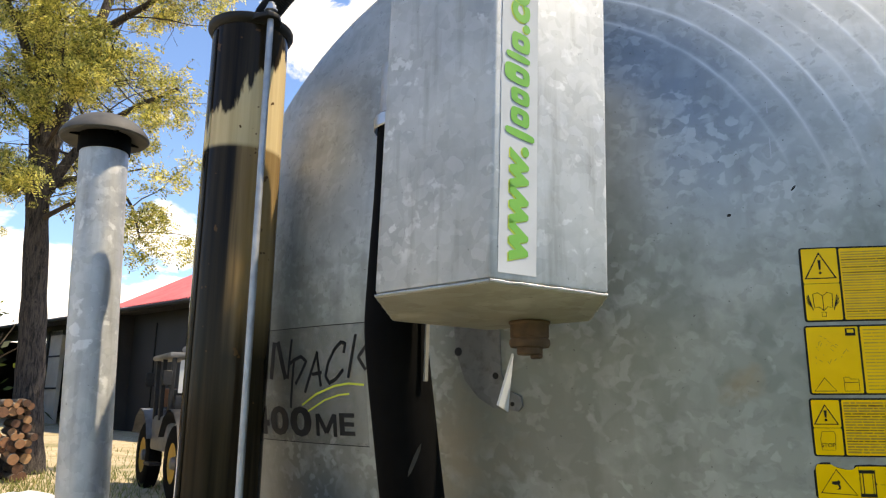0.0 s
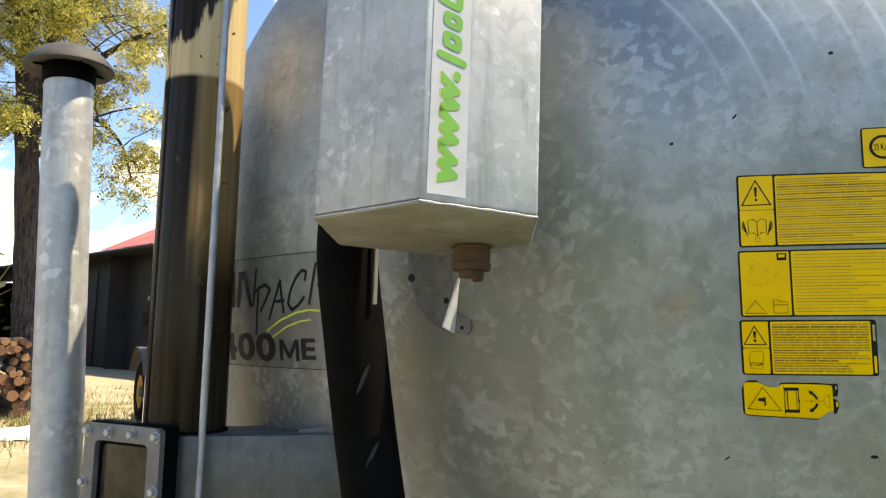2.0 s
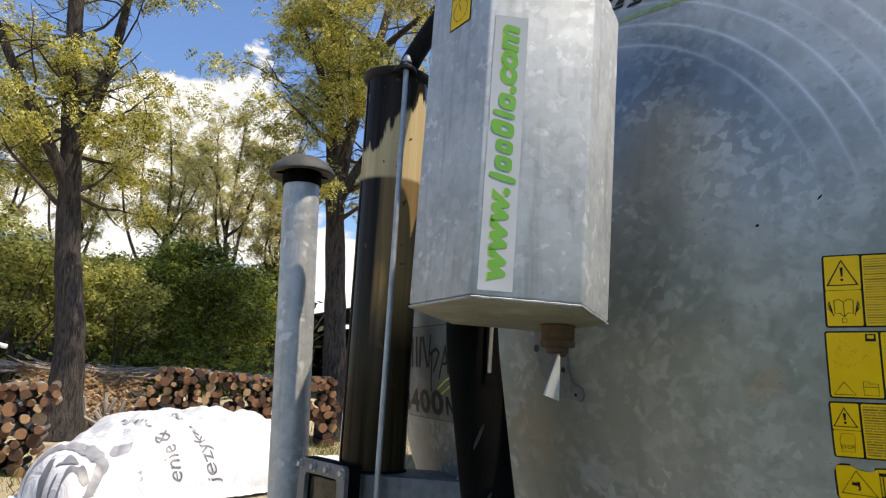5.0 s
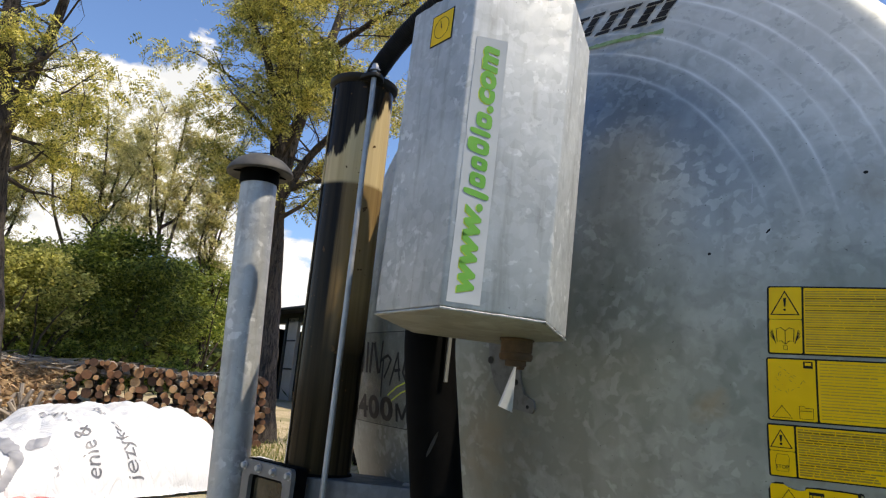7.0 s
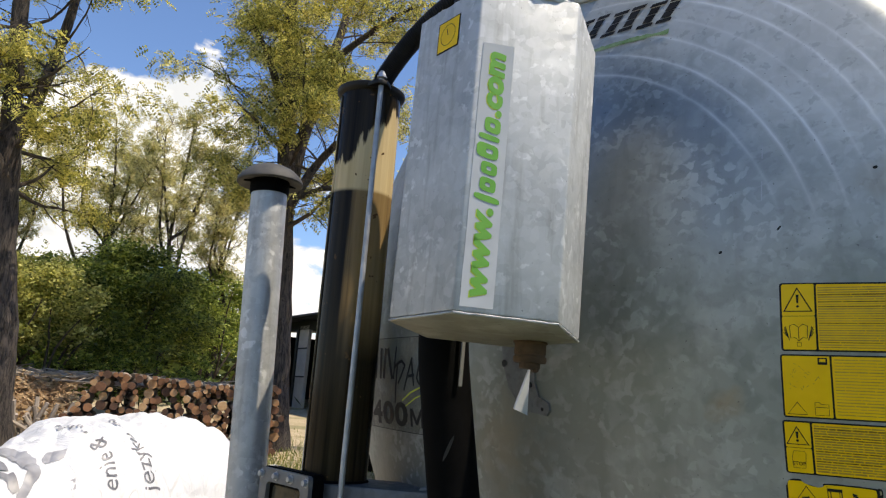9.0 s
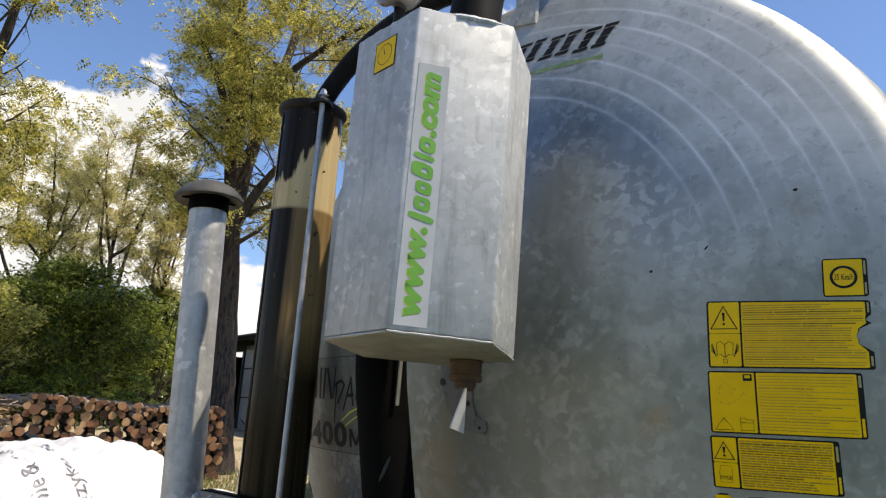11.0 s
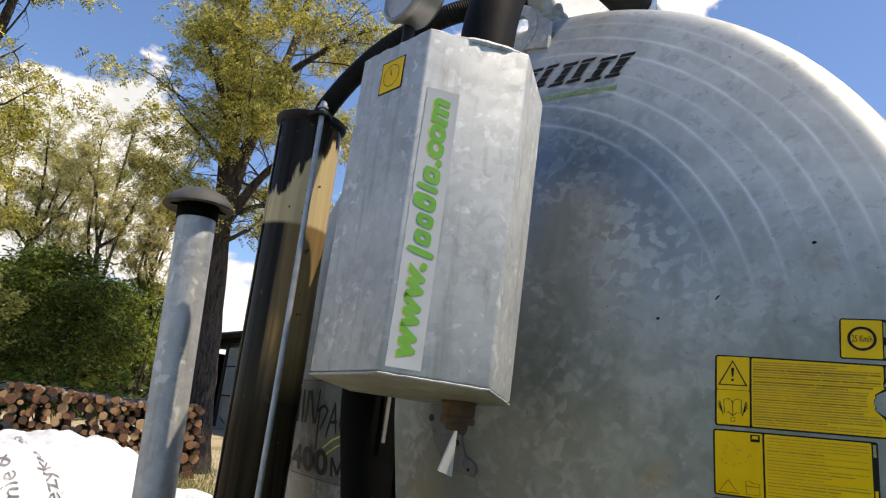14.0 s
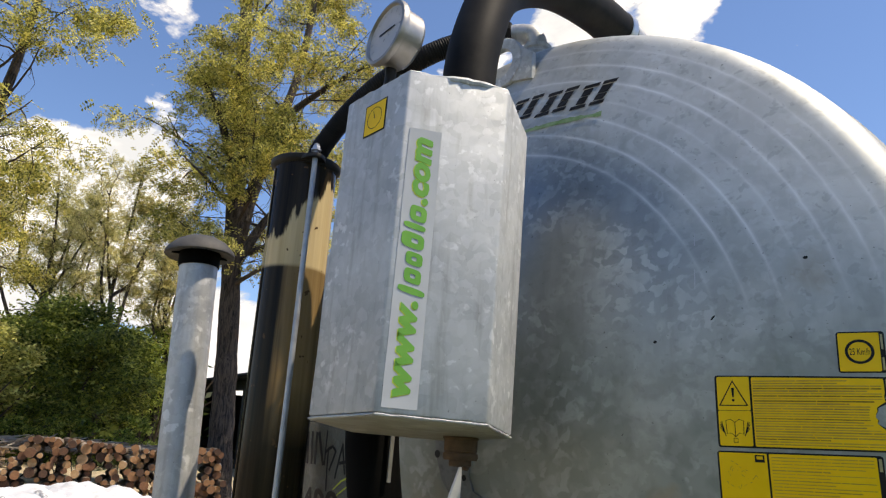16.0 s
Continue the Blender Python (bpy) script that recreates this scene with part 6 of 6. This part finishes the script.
        sweep(leaning(p, (math.cos(a), math.sin(a), rng.uniform(-0.4, 0.4)), rng.uniform(0.10, 0.38), rng, 2, 0.04), lambda k, f, r=r: r * (1 - 0.3 * f), 4, True, bm)
    single("split_wood", bm, SPLIT, place(-46, 19.3), "heap of split orange-brown wood and bark beside the stack", "wood heap", kind="stuff", smooth=False)


split_wood()

# bent white plastic pipe left on top of the stack
bent = thing("bent_pipe", Matrix.Translation(place(-53.4, 12.5, 1.55)), "bent white plastic pipe lying on the log stack", "pipe")
lie = [place(-54.8, 12.7, 1.46), place(-54.4, 12.7, 1.58), place(-54.0, 12.7, 1.74), place(-53.7, 12.7, 1.84), place(-52.9, 12.7, 1.87), place(-51.8, 12.7, 1.82)]
part("tube", sweep(smooth_path(lie, 6), 0.036, 16), TARP, bent)
part("branch_tube", sweep(smooth_path([place(-53.8, 12.7, 1.82), place(-54.0, 12.6, 1.70), place(-53.9, 12.5, 1.46)], 5), 0.03, 14), TARP, bent)

# ---- tarpaulin heap ----
HEAP = Vector((-7.14, 8.20, 0.0))
HEAP_U = Vector((0.26, 0.965, 0)).normalized()     # along the heap, away from the eye
HEAP_V = Vector((-HEAP_U.y, HEAP_U.x, 0))            # across it, away from the yard
HEAP_A, HEAP_B, HEAP_P = 1.87, 1.35, 18


def heap(u, v):
    """Place on the tarpaulin; u, v run from -1 to 1 over its length and width."""
    r = (abs(u) ** HEAP_P + abs(v) ** 4) ** 0.25
    f = min(1.0, max(0.0, (u + 1.0) / 1.0))
    f = f * f * (3 - 2 * f)
    slim = 0.42 + 0.58 * min(1.0, max(0.0, (u + 1.05) / 0.9))
    h = 0.95 * max(0.0, 1 - r ** 3.2) ** 0.55 * (0.50 + 0.50 * f)
    x, y = HEAP_A * u, HEAP_B * ((v + 1) * slim - 1)
    n = noise.noise(Vector((x * 0.9, y * 0.9, 1.3))) * 0.09 + abs(noise.noise(Vector((x * 2.2 + 4, y * 1.4, 5.0)))) * 0.15 + abs(noise.noise(Vector((x * 4.4, y * 3.1, 8.0)))) * 0.08 + noise.noise(Vector((x * 7.5, y * 7.5, 2.0))) * 0.022
    flat_ = min(r, 1.0) ** 8
    p = HEAP + HEAP_U * x + HEAP_V * y
    p.z = rise(p.x, p.y) + 0.03 + max(0.0, h + n * (1 - flat_)) + 0.05 * flat_ * abs(noise.noise(Vector((x * 5.0, y * 5.0, 3.0))))
    return p


def heap_patch(u0, v0, u1, v1, nu, nv, lift=0.0, keep=None):
    bm = bmesh.new()
    g = [[heap(u0 + (u1 - u0) * i / nu, v0 + (v1 - v0) * j / nv) + Vector((0, 0, lift)) for i in range(nu + 1)] for j in range(nv + 1)]
    vs = {}
    for j in range(nv):
        for i in range(nu):
            um, vm_ = u0 + (u1 - u0) * (i + 0.5) / nu, v0 + (v1 - v0) * (j + 0.5) / nv
            if keep and not keep(um, vm_):
                continue
            q = []
            for a, b in ((i, j), (i + 1, j), (i + 1, j + 1), (i, j + 1)):
                if (a, b) not in vs:
                    vs[a, b] = bm.verts.new(g[b][a])
                q.append(vs[a, b])
            bm.faces.new(q)
    return bm


tarp = thing("tarpaulin_heap", Matrix.Translation(HEAP), "crumpled white printed tarpaulin over a heap on the ground", "tarpaulin")


def heap_sheet():
    """The whole sheet, ring by ring from its middle to the wavy hem."""
    bm = bmesh.new()
    n, rings = 260, 80
    edge = []
    for k in range(n):                                 # how far the hem lies from the middle, each way
        a = 2 * math.pi * k / n
        c, s = abs(math.cos(a)), abs(math.sin(a))
        lo_, hi_ = 0.5, 2.0
        while hi_ - lo_ > 0.002:
            f = (lo_ + hi_) / 2
            lo_, hi_ = (f, hi_) if (f * c) ** HEAP_P + (f * s) ** 4 < 1.0 else (lo_, f)
        edge.append(lo_ * (1.06 + 0.035 * math.sin(3 * a + 1) + 0.02 * math.sin(8 * a)))
    old = None
    for i in range(1, rings + 1):
        row = []
        t = 1 - (1 - i / rings) ** 1.5
        for k in range(n):
            a = 2 * math.pi * k / n
            row.append(bm.verts.new(heap(edge[k] * t * math.cos(a), edge[k] * t * math.sin(a))))
        if old is None:
            bm.faces.new(row)
        else:
            for k in range(n):
                m = (k + 1) % n
                bm.faces.new((old[k], row[k], row[m], old[m]))
        old = row
    bmesh.ops.recalc_face_normals(bm, faces=bm.faces)
    return bm


part("sheet", heap_sheet(), TARP, tarp, "creased white plastic sheet")
def crescent(u, v):
    """A printed grey arc that bends over the heap's low end."""
    mid = -0.715 - 0.30 * max(0.0, v + 0.35) ** 2 - 1.1 * max(0.0, -0.72 - v) ** 1.5
    return abs(u - mid) < 0.050 - 0.022 * abs(v + 0.45) + 0.015 * noise.noise(Vector((u * 12, v * 12, 4)))


part("grey_print", heap_patch(-1.0, -0.97, -0.6, 0.6, 110, 150, 0.012, crescent), TARP_GREY, tarp, "grey printed arc")
part("grey_print", heap_patch(-0.66, -0.75, -0.44, -0.42, 40, 50, 0.012, lambda u, v: math.hypot((u + 0.55) / 0.6, (v + 0.60) / 0.9) + 0.10 * noise.noise(Vector((u * 11, v * 11, 2))) < 0.10), TARP_GREY, tarp, "grey printed patch")
part("black_print", heap_patch(-1.0, -0.90, -0.80, 0.10, 60, 110, 0.014, lambda u, v: u < -0.83 - 0.10 * max(0.0, v + 0.2) and noise.noise(Vector((u * 9, v * 5, 9))) > 0.02), TARP_INK, tarp, "dark printed picture")


def red_fold():
    """A red printed border that lies folded on the ground along the hem."""
    bm = bmesh.new()
    old = None
    for i in range(81):
        x = HEAP_A * (-1.45 + 1.02 * i / 80)
        row = []
        for j in range(13):
            f = j / 12
            wide = 0.34 * math.sin(math.pi * min(1.0, 0.12 + i / 80 * 0.88)) ** 0.6 * (1 + 0.3 * noise.noise(Vector((x * 2.1, 0, 1))))
            y = -HEAP_B + 0.12 - wide * f + 0.05 * noise.noise(Vector((x * 3, f, 7)))
            p = HEAP + HEAP_U * x + HEAP_V * y
            p.z = rise(p.x, p.y) + 0.022 + math.sin(math.pi * f) * (0.05 + 0.09 * abs(noise.noise(Vector((x * 4, f * 3, 2))))) + 0.02 * abs(noise.noise(Vector((x * 11, f * 9, 5))))
            row.append(bm.verts.new(p))
        if old:
            for k in range(12):
                bm.faces.new((old[k], row[k], row[k + 1], old[k + 1]))
        old = row
    bmesh.ops.recalc_face_normals(bm, faces=bm.faces)
    return bm


part("red_fold", red_fold(), TARP_RED, tarp, "faded red printed border, folded on the ground")


def heap_letters(body, u0, v0, v1, turn):
    """Large lettering printed up the steep side of the sheet."""
    pts, faces = fitted(text_outline(body, 1.0), 0, 0, 1, 1)
    bm = bmesh.new()
    vs = []
    for x, y in pts:
        u = u0 + turn[0] * x + turn[1] * y
        v = -1.0 + 0.36 * max(0.0, v0 + (v1 - v0) * x) ** 1.6
        vs.append(bm.verts.new((u, v, 0)))
    for f in faces:
        try:
            bm.faces.new([vs[k] for k in f])
        except ValueError:
            pass
    bmesh.ops.triangulate(bm, faces=bm.faces)
    for _ in range(2):
        bmesh.ops.subdivide_edges(bm, edges=[e for e in bm.edges if e.calc_length() > 0.03], cuts=1)
    for w in bm.verts:
        w.co = heap(w.co.x, w.co.y) + Vector((0, 0, 0.016))
    return bm


part("lettering", heap_letters("enie &", -0.20, 0.17, 1.00, (-0.02, -0.115)), TARP_INK, tarp, "large dark lettering")
part("lettering", heap_letters("języku", 0.12, 0.12, 0.86, (-0.10, -0.125)), TARP_INK, tarp, "large dark lettering")

for u, v, long, wide in ((-0.30, -0.56, 0.16, 0.035), (-0.32, -0.36, 0.14, 0.035), (-0.33, -0.18, 0.12, 0.035), (-0.06, -0.60, 0.14, 0.045), (-0.49, -0.955, 0.05, 0.03)):
    part("print_bar", heap_patch(u - wide, v, u, v + long, 10, 20, 0.016, lambda a, b: noise.noise(Vector((a * 40, b * 26, 3))) > -0.02), TARP_GREY, tarp, "grey printed bar")

# loose end of sheeting on the ground
LOOSE = place(-29.5, 14.4)
bm = bmesh.new()
rows_ = []
for j in range(15):
    row = []
    for i in range(25):
        a, b = -1 + 2 * i / 24, -1 + 2 * j / 14
        h = 0.16 * max(0.0, 1 - a * a) * max(0.0, 1 - b * b) + 0.05 * abs(noise.noise(Vector((a * 2.4, b * 3.0, 6))))
        row.append(bm.verts.new(LOOSE + Vector((a * 0.62 + 0.08 * math.sin(4 * b), b * 0.45 + 0.06 * math.sin(5 * a), 0.02 + h))))
    rows_.append(row)
for r0, r1 in zip(rows_, rows_[1:]):
    for k in range(24):
        bm.faces.new((r0[k], r0[k + 1], r1[k + 1], r1[k]))
single("plastic_sheet", bm, TARP, LOOSE, "crumpled loose end of white plastic sheeting on the sand", "sheet")

# ---- farm buildings ----
BA, BB = place(-33.4, 56.5), place(-19.0, 32.0)
BDIR = (BB - BA).normalized()
BDIR.z = 0
BDIR.normalize()
BOUT = Vector((BDIR.y, -BDIR.x, 0))
if BOUT.dot(-BA) < 0:
    BOUT = -BOUT


def along(s, out=0.0, z=0.0):
    p = BA + BDIR * s + BOUT * out
    p.z = z
    return p


BLEN = (BB - BA).length
shed = thing("open_shed", Matrix.Translation(along(6, 0, 0.6)), "long charcoal open-fronted farm shed with pale door panels", "shed")
EAVE = 5.55


def wall_box(s0, s1, z0, z1, out=0.0, thick=0.2):
    c = along((s0 + s1) / 2, out, (z0 + z1) / 2)
    return box_bm((s1 - s0, z1 - z0, thick), axes(c, BDIR, UP))


for name, s0, s1, z0, z1, mat in (("wall_panel", 0.0, 1.6, 0.2, EAVE - 0.3, PALE_WALL), ("wall_panel", 13.5, 14.8, 0.2, EAVE - 0.3, PALE_WALL), ("lintel", 0.0, 30.0, EAVE - 0.55, EAVE - 0.02, CHARCOAL),
                                  ("wall_panel", 17.2, BLEN + 8, 0.0, EAVE - 0.3, CHARCOAL)):
    part(name, wall_box(s0, s1, z0, z1), mat, shed)
for s0 in (2.2, 6.0, 9.8, 13.2, 16.9):
    part("post", wall_box(s0, s0 + 0.25, 0.0, EAVE - 0.3, 0.05, 0.25), CHARCOAL, shed)
for s0 in (0.02, 13.52):
    for z in (2.3, 3.9):
        part("panel_rail", wall_box(s0, s0 + (1.56 if s0 < 1 else 1.26), z, z + 0.08, 0.12, 0.06), CHARCOAL, shed)
for k in range(6):
    s0 = 19.0 + 2.4 * k
    part("cladding_seam", wall_box(s0, s0 + 0.06, 0.1, EAVE - 0.5, 0.12, 0.06), BLACK_PAINT, shed)
# back wall coloured near black to stand for the shade inside
part("back_wall", wall_box(0.0, BLEN + 8, 0.0, EAVE + 0.85, -9.0, 0.3), INSIDE_SHADE, shed)
part("side_wall", box_bm((0.2, EAVE, 9.0), axes(along(0.1, -4.5, EAVE / 2), BDIR, UP)), CHARCOAL, shed)
rm = axes(along((BLEN + 8) / 2 - 0.6, -4.2, EAVE + 0.42), BDIR, UP) @ pose(0, 0, 0, 5.0, 0, 0)
part("roof", box_bm((BLEN + 9.5, 0.14, 11.2), rm), CHARCOAL, shed, "dark low-pitched roof")
part("gutter", sweep([along(-0.8, 0.55 + 0.9, EAVE - 0.04), along(BLEN + 8, 0.55 + 0.9, EAVE - 0.04)], 0.09, 8), BLACK_PAINT, shed)

barn = thing("red_roofed_barn", Matrix.Translation(along(26, -6, 0.6)), "barn roofed with red corrugated sheet", "barn")
S0, S1 = 21.6, BLEN + 16
RISE_, RUN = 4.6, 8.5
bm = bmesh.new()
n = int((S1 - S0) / 0.12)
up = []
for k in range(n + 1):
    s = S0 + (S1 - S0) * k / n
    wave = 0.035 * (1 if k % 2 else -1)
    lo_, hi_ = along(s, 1.35, EAVE + 0.10 + wave), along(s, 1.35 - RUN, EAVE + RISE_ + wave)
    far_ = along(s, 1.35 - 2 * RUN, EAVE + wave)
    up.append((bm.verts.new(lo_), bm.verts.new(hi_), bm.verts.new(far_)))
for a, b in zip(up, up[1:]):
    bm.faces.new((a[0], b[0], b[1], a[1]))
    bm.faces.new((a[1], b[1], b[2], a[2]))
part("roof", bm, RED_ROOF, barn, "red corrugated sheet roof", smooth=False)
bm = bmesh.new()
bm.faces.new([bm.verts.new(along(S0 + 0.3, o, z)) for o, z in ((1.0, EAVE + 0.02), (1.35 - RUN, EAVE + RISE_ - 0.2), (1.35 - 2 * RUN + 0.3, EAVE), (1.35 - 2 * RUN + 0.3, 0.5), (1.0, 0.5))])
part("gable_wall", bm, CHARCOAL, barn, smooth=False)
part("ridge", sweep([along(S0 - 0.1, 1.35 - RUN, EAVE + RISE_ + 0.05), along(S1, 1.35 - RUN, EAVE + RISE_ + 0.05)], 0.14, 8), RED_ROOF, barn)

# ---- loader parked in the yard ----
LO = Vector((-4.46, 14.50, 0.0))
loader = thing("telescopic_loader", Matrix.Translation(LO), "parked grey telescopic loader with yellow wheel rims", "loader")
LM = Matrix.Translation(LO) @ pose(0, 0, 0, 0, 0, -58.0)      # x towards the yard, -y its cab side
part("chassis", box_bm((3.6, 0.9, 0.55), LM @ Matrix.Translation((0.3, 0, 0.90)), 0.05, 2), CAB_GREY, loader)
part("bonnet", box_bm((1.7, 0.6, 0.65), LM @ Matrix.Translation((0.7, 0.62, 1.25)), 0.08, 2), CAB_GREY, loader)
part("boom", box_bm((4.2, 0.34, 0.40), LM @ pose(0.1, 0.12, 1.62, 0, 4, 0), 0.03, 2), CAB_GREY, loader)
part("cab", box_bm((1.35, 0.85, 0.62), LM @ Matrix.Translation((0.35, -0.55, 1.08)), 0.05, 2), CAB_GREY, loader)
part("engine_grille", box_bm((0.05, 0.66, 0.30), LM @ Matrix.Translation((1.05, -0.56, 1.60)), 0.02, 2), BLACK_PAINT, loader)
for x, y, lean in ((-0.62, -0.95, -5), (-0.62, -0.18, -5), (0.02, -0.97, 0), (0.68, -0.95, 4), (0.68, -0.18, 4)):
    part("pillar", box_bm((0.075, 0.075, 1.12), LM @ pose(0.35 + x * 0.95, y, 1.87, 0, lean, 0), 0.012), BLACK_PAINT, loader)
part("cab_roof", box_bm((1.50, 0.98, 0.10), LM @ Matrix.Translation((0.35, -0.56, 2.45)), 0.04, 2), CAB_GREY, loader)
# opaque pale sheet: the window's sky reflection is put into its colour
part("rear_screen", box_bm((0.016, 0.56, 0.58), LM @ pose(1.00, -0.56, 2.08, 0, 4, 0), 0.004), PALE_WALL, loader, "screen coloured pale for the sky it reflects")
part("seat", box_bm((0.5, 0.48, 0.55), LM @ Matrix.Translation((0.45, -0.56, 1.60)), 0.08, 2), BLACK_PAINT, loader)
part("tool_box", box_bm((0.34, 0.30, 0.36), LM @ Matrix.Translation((-0.72, -0.60, 1.72)), 0.03, 2), LOG_END, loader, "faded orange box")
part("rear_lamp_panel", box_bm((0.10, 0.5, 0.34), LM @ Matrix.Translation((1.10, -0.60, 1.22)), 0.03, 2), CAB_WHITE, loader, "pale panel")
part("step", box_bm((0.5, 0.22, 0.05), LM @ Matrix.Translation((0.3, -1.02, 0.55)), 0.01), BLACK_PAINT, loader)
part("exhaust", sweep([LM @ Vector((1.3, 0.5, 1.5)), LM @ Vector((1.3, 0.5, 2.55))], 0.05, 12), BLACK_PAINT, loader)
for x, y in ((1.10, -1.06), (-0.40, -1.06)):
    part("mirror", box_bm((0.04, 0.16, 0.26), LM @ Matrix.Translation((x, y, 2.05)), 0.012), BLACK_PAINT, loader)
part("work_lamp", lathe([(0, -0.04), (0.06, -0.04), (0.07, 0.04), (0, 0.04)], 16, LM @ pose(0.95, -0.75, 2.55, 0, 90, 0)), CAB_GREY, loader)
for x, y, turn in ((-0.95, -0.85, 0), (-0.95, 0.85, 0), (1.55, -0.85, 0), (1.55, 0.85, 0)):
    wm = LM @ pose(x, y, 0.635, 90, 0, turn) @ Matrix.Scale(0.92, 4)
    w = part("wheel", lathe([(0.36, -0.14), (0.58, -0.15), (0.66, -0.12), (0.69, -0.04), (0.69, 0.04), (0.66, 0.12), (0.58, 0.15), (0.36, 0.14)], 36, wm, True), BLACK_RUBBER, loader, "worn black tyre")
    part("rim", lathe([(0, 0.06), (0.24, 0.06), (0.30, 0.09), (0.37, 0.135), (0.37, -0.135), (0.30, -0.09), (0.24, -0.06), (0, -0.06)], 32, wm), RIM_YELLOW, w, "yellow rim")
    part("hub", lathe([(0, -0.16), (0.10, -0.15), (0.13, -0.05), (0.13, 0.05), (0.10, 0.15), (0, 0.16)], 20, wm), CAB_GREY, w)
    bm = bmesh.new()
    arc = [(x + 0.80 * math.cos(a), 0.69 + 0.80 * math.sin(a)) for a in (0.35, 0.8, 1.25, 1.7, 2.2, 2.7)]
    for h in (0.0, 0.03):
        rows_ = [[bm.verts.new(LM @ Vector((px, y + s, pz + h))) for s in (-0.22, 0.22)] for px, pz in arc]
        for a, b_ in zip(rows_, rows_[1:]):
            bm.faces.new((a[0], b_[0], b_[1], a[1]))
    part("mudguard", bm, BLACK_PAINT if x > 0 else CAB_GREY, loader)


# ---- grass ----
def grass():
    rng = np.random.default_rng(9)
    pts = []
    for az, d, spread, n in ((-54, 12.2, 0.9, 1100), (-48.5, 8.0, 0.16, 60), (-38.5, 8.9, 0.22, 40), (-31, 16.3, 1.5, 1600), (-27, 17.5, 2.0, 1400), (-34, 14.6, 1.2, 900), (-24, 21, 2.5, 900)):
        c = place(az, d)
        q = np.array(c)[:2] + rng.normal(size=(n, 2)) * spread
        pts.append(np.stack([q[:, 0], q[:, 1], [rise(x, y) for x, y in q]], 1))
    p = np.concatenate(pts)
    n = len(p)
    a = rng.uniform(0, 2 * np.pi, n)
    side = np.stack([np.cos(a), np.sin(a), np.zeros(n)], 1) * rng.uniform(0.006, 0.014, (n, 1))
    up = np.stack([rng.normal(size=n) * 0.4, rng.normal(size=n) * 0.4, np.ones(n)], 1) * rng.uniform(0.05, 0.16, (n, 1))
    v = np.stack([p - side, p + side, p + side * 0.3 + up, p - side * 0.3 + up], 1)
    ob = new("grass", quads_mesh("grass", v, GRASS))
    tagged(ob, "tufts of grass at the edge of the yard", "grass", kind="stuff")


grass()


# ---- clouds, far off ----
def cloud_material():
    m = bpy.data.materials.new("cloud")
    m.use_nodes = True
    nt = m.node_tree
    nt.nodes.remove(principled(m))
    t = node(m, "ShaderNodeTexCoord")
    nv = node(m, "ShaderNodeVectorMath")
    nv.operation = "NORMALIZE"
    link(m, t.outputs["Object"], nv.inputs[0])
    sep = node(m, "ShaderNodeSeparateXYZ")
    link(m, nv.outputs[0], sep.inputs[0])
    low = ramp(m, sep.outputs[2], [(0.05, grey(1)), (0.20, grey(0.8)), (0.30, grey(0.3)), (0.50, grey(0))])
    mask = maths(m, "MULTIPLY", low, 0.19)
    for az, el, r, w in ((-38.5, 19.5, 0.10, 0.66), (-44.0, 17.0, 0.09, 0.5), (-40.5, 13.5, 0.13, 0.45), (-46.5, 12.5, 0.15, 0.48), (-32.0, 9.0, 0.12, 0.26), (-21.0, 12.5, 0.06, 0.30), (-37.5, 31.5, 0.08, 0.24), (3.5, 33.8, 0.080, 0.50), (-4.5, 34.0, 0.085, 0.60), (-10.5, 27.0, 0.10, 0.40)):
        d = node(m, "ShaderNodeVectorMath")
        d.operation = "DISTANCE"
        link(m, nv.outputs[0], d.inputs[0])
        d.inputs[1].default_value = heading(az, el)
        mask = maths(m, "ADD", mask, maths(m, "MULTIPLY", maths(m, "MAXIMUM", maths(m, "SUBTRACT", 1.0, maths(m, "DIVIDE", d.outputs["Value"], r)), 0.0), w))
    mp = node(m, "ShaderNodeMapping")
    mp.inputs["Scale"].default_value = (1, 1, 1.7)
    link(m, nv.outputs[0], mp.inputs["Vector"])
    puff = noise_tex(m, mp.outputs[0], 9.0, 10, 0.58, 0.3)
    f = ramp(m, maths(m, "ADD", mask, maths(m, "MULTIPLY", puff, 1.0)), [(0.675, grey(0)), (0.755, grey(1))])
    shade = ramp(m, noise_tex(m, mp.outputs[0], 9, 5), [(0.38, (0.72, 0.79, 0.89)), (0.56, (1.0, 1.04, 1.10))])
    e = node(m, "ShaderNodeEmission", Strength=1.05)
    link(m, shade, e.inputs["Color"])
    tr = node(m, "ShaderNodeBsdfTransparent")
    x = node(m, "ShaderNodeMixShader")
    link(m, f, x.inputs["Fac"])
    link(m, tr.outputs[0], x.inputs[1])
    link(m, e.outputs[0], x.inputs[2])
    link(m, x.outputs[0], nt.nodes["Material Output"].inputs[0])
    return m


bm = bmesh.new()
g = [[bm.verts.new(heading(-180 + 360 * i / 120, -1 + 51 * j / 20) * 2200) for i in range(120)] for j in range(21)]
for j in range(20):
    for i in range(120):
        k = (i + 1) % 120
        bm.faces.new((g[j][i], g[j][k], g[j + 1][k], g[j + 1][i]))
single("cloud_backdrop", bm, cloud_material(), (0, 0, 0), "white cumulus clouds in a blue sky", "backdrop", kind="structure")
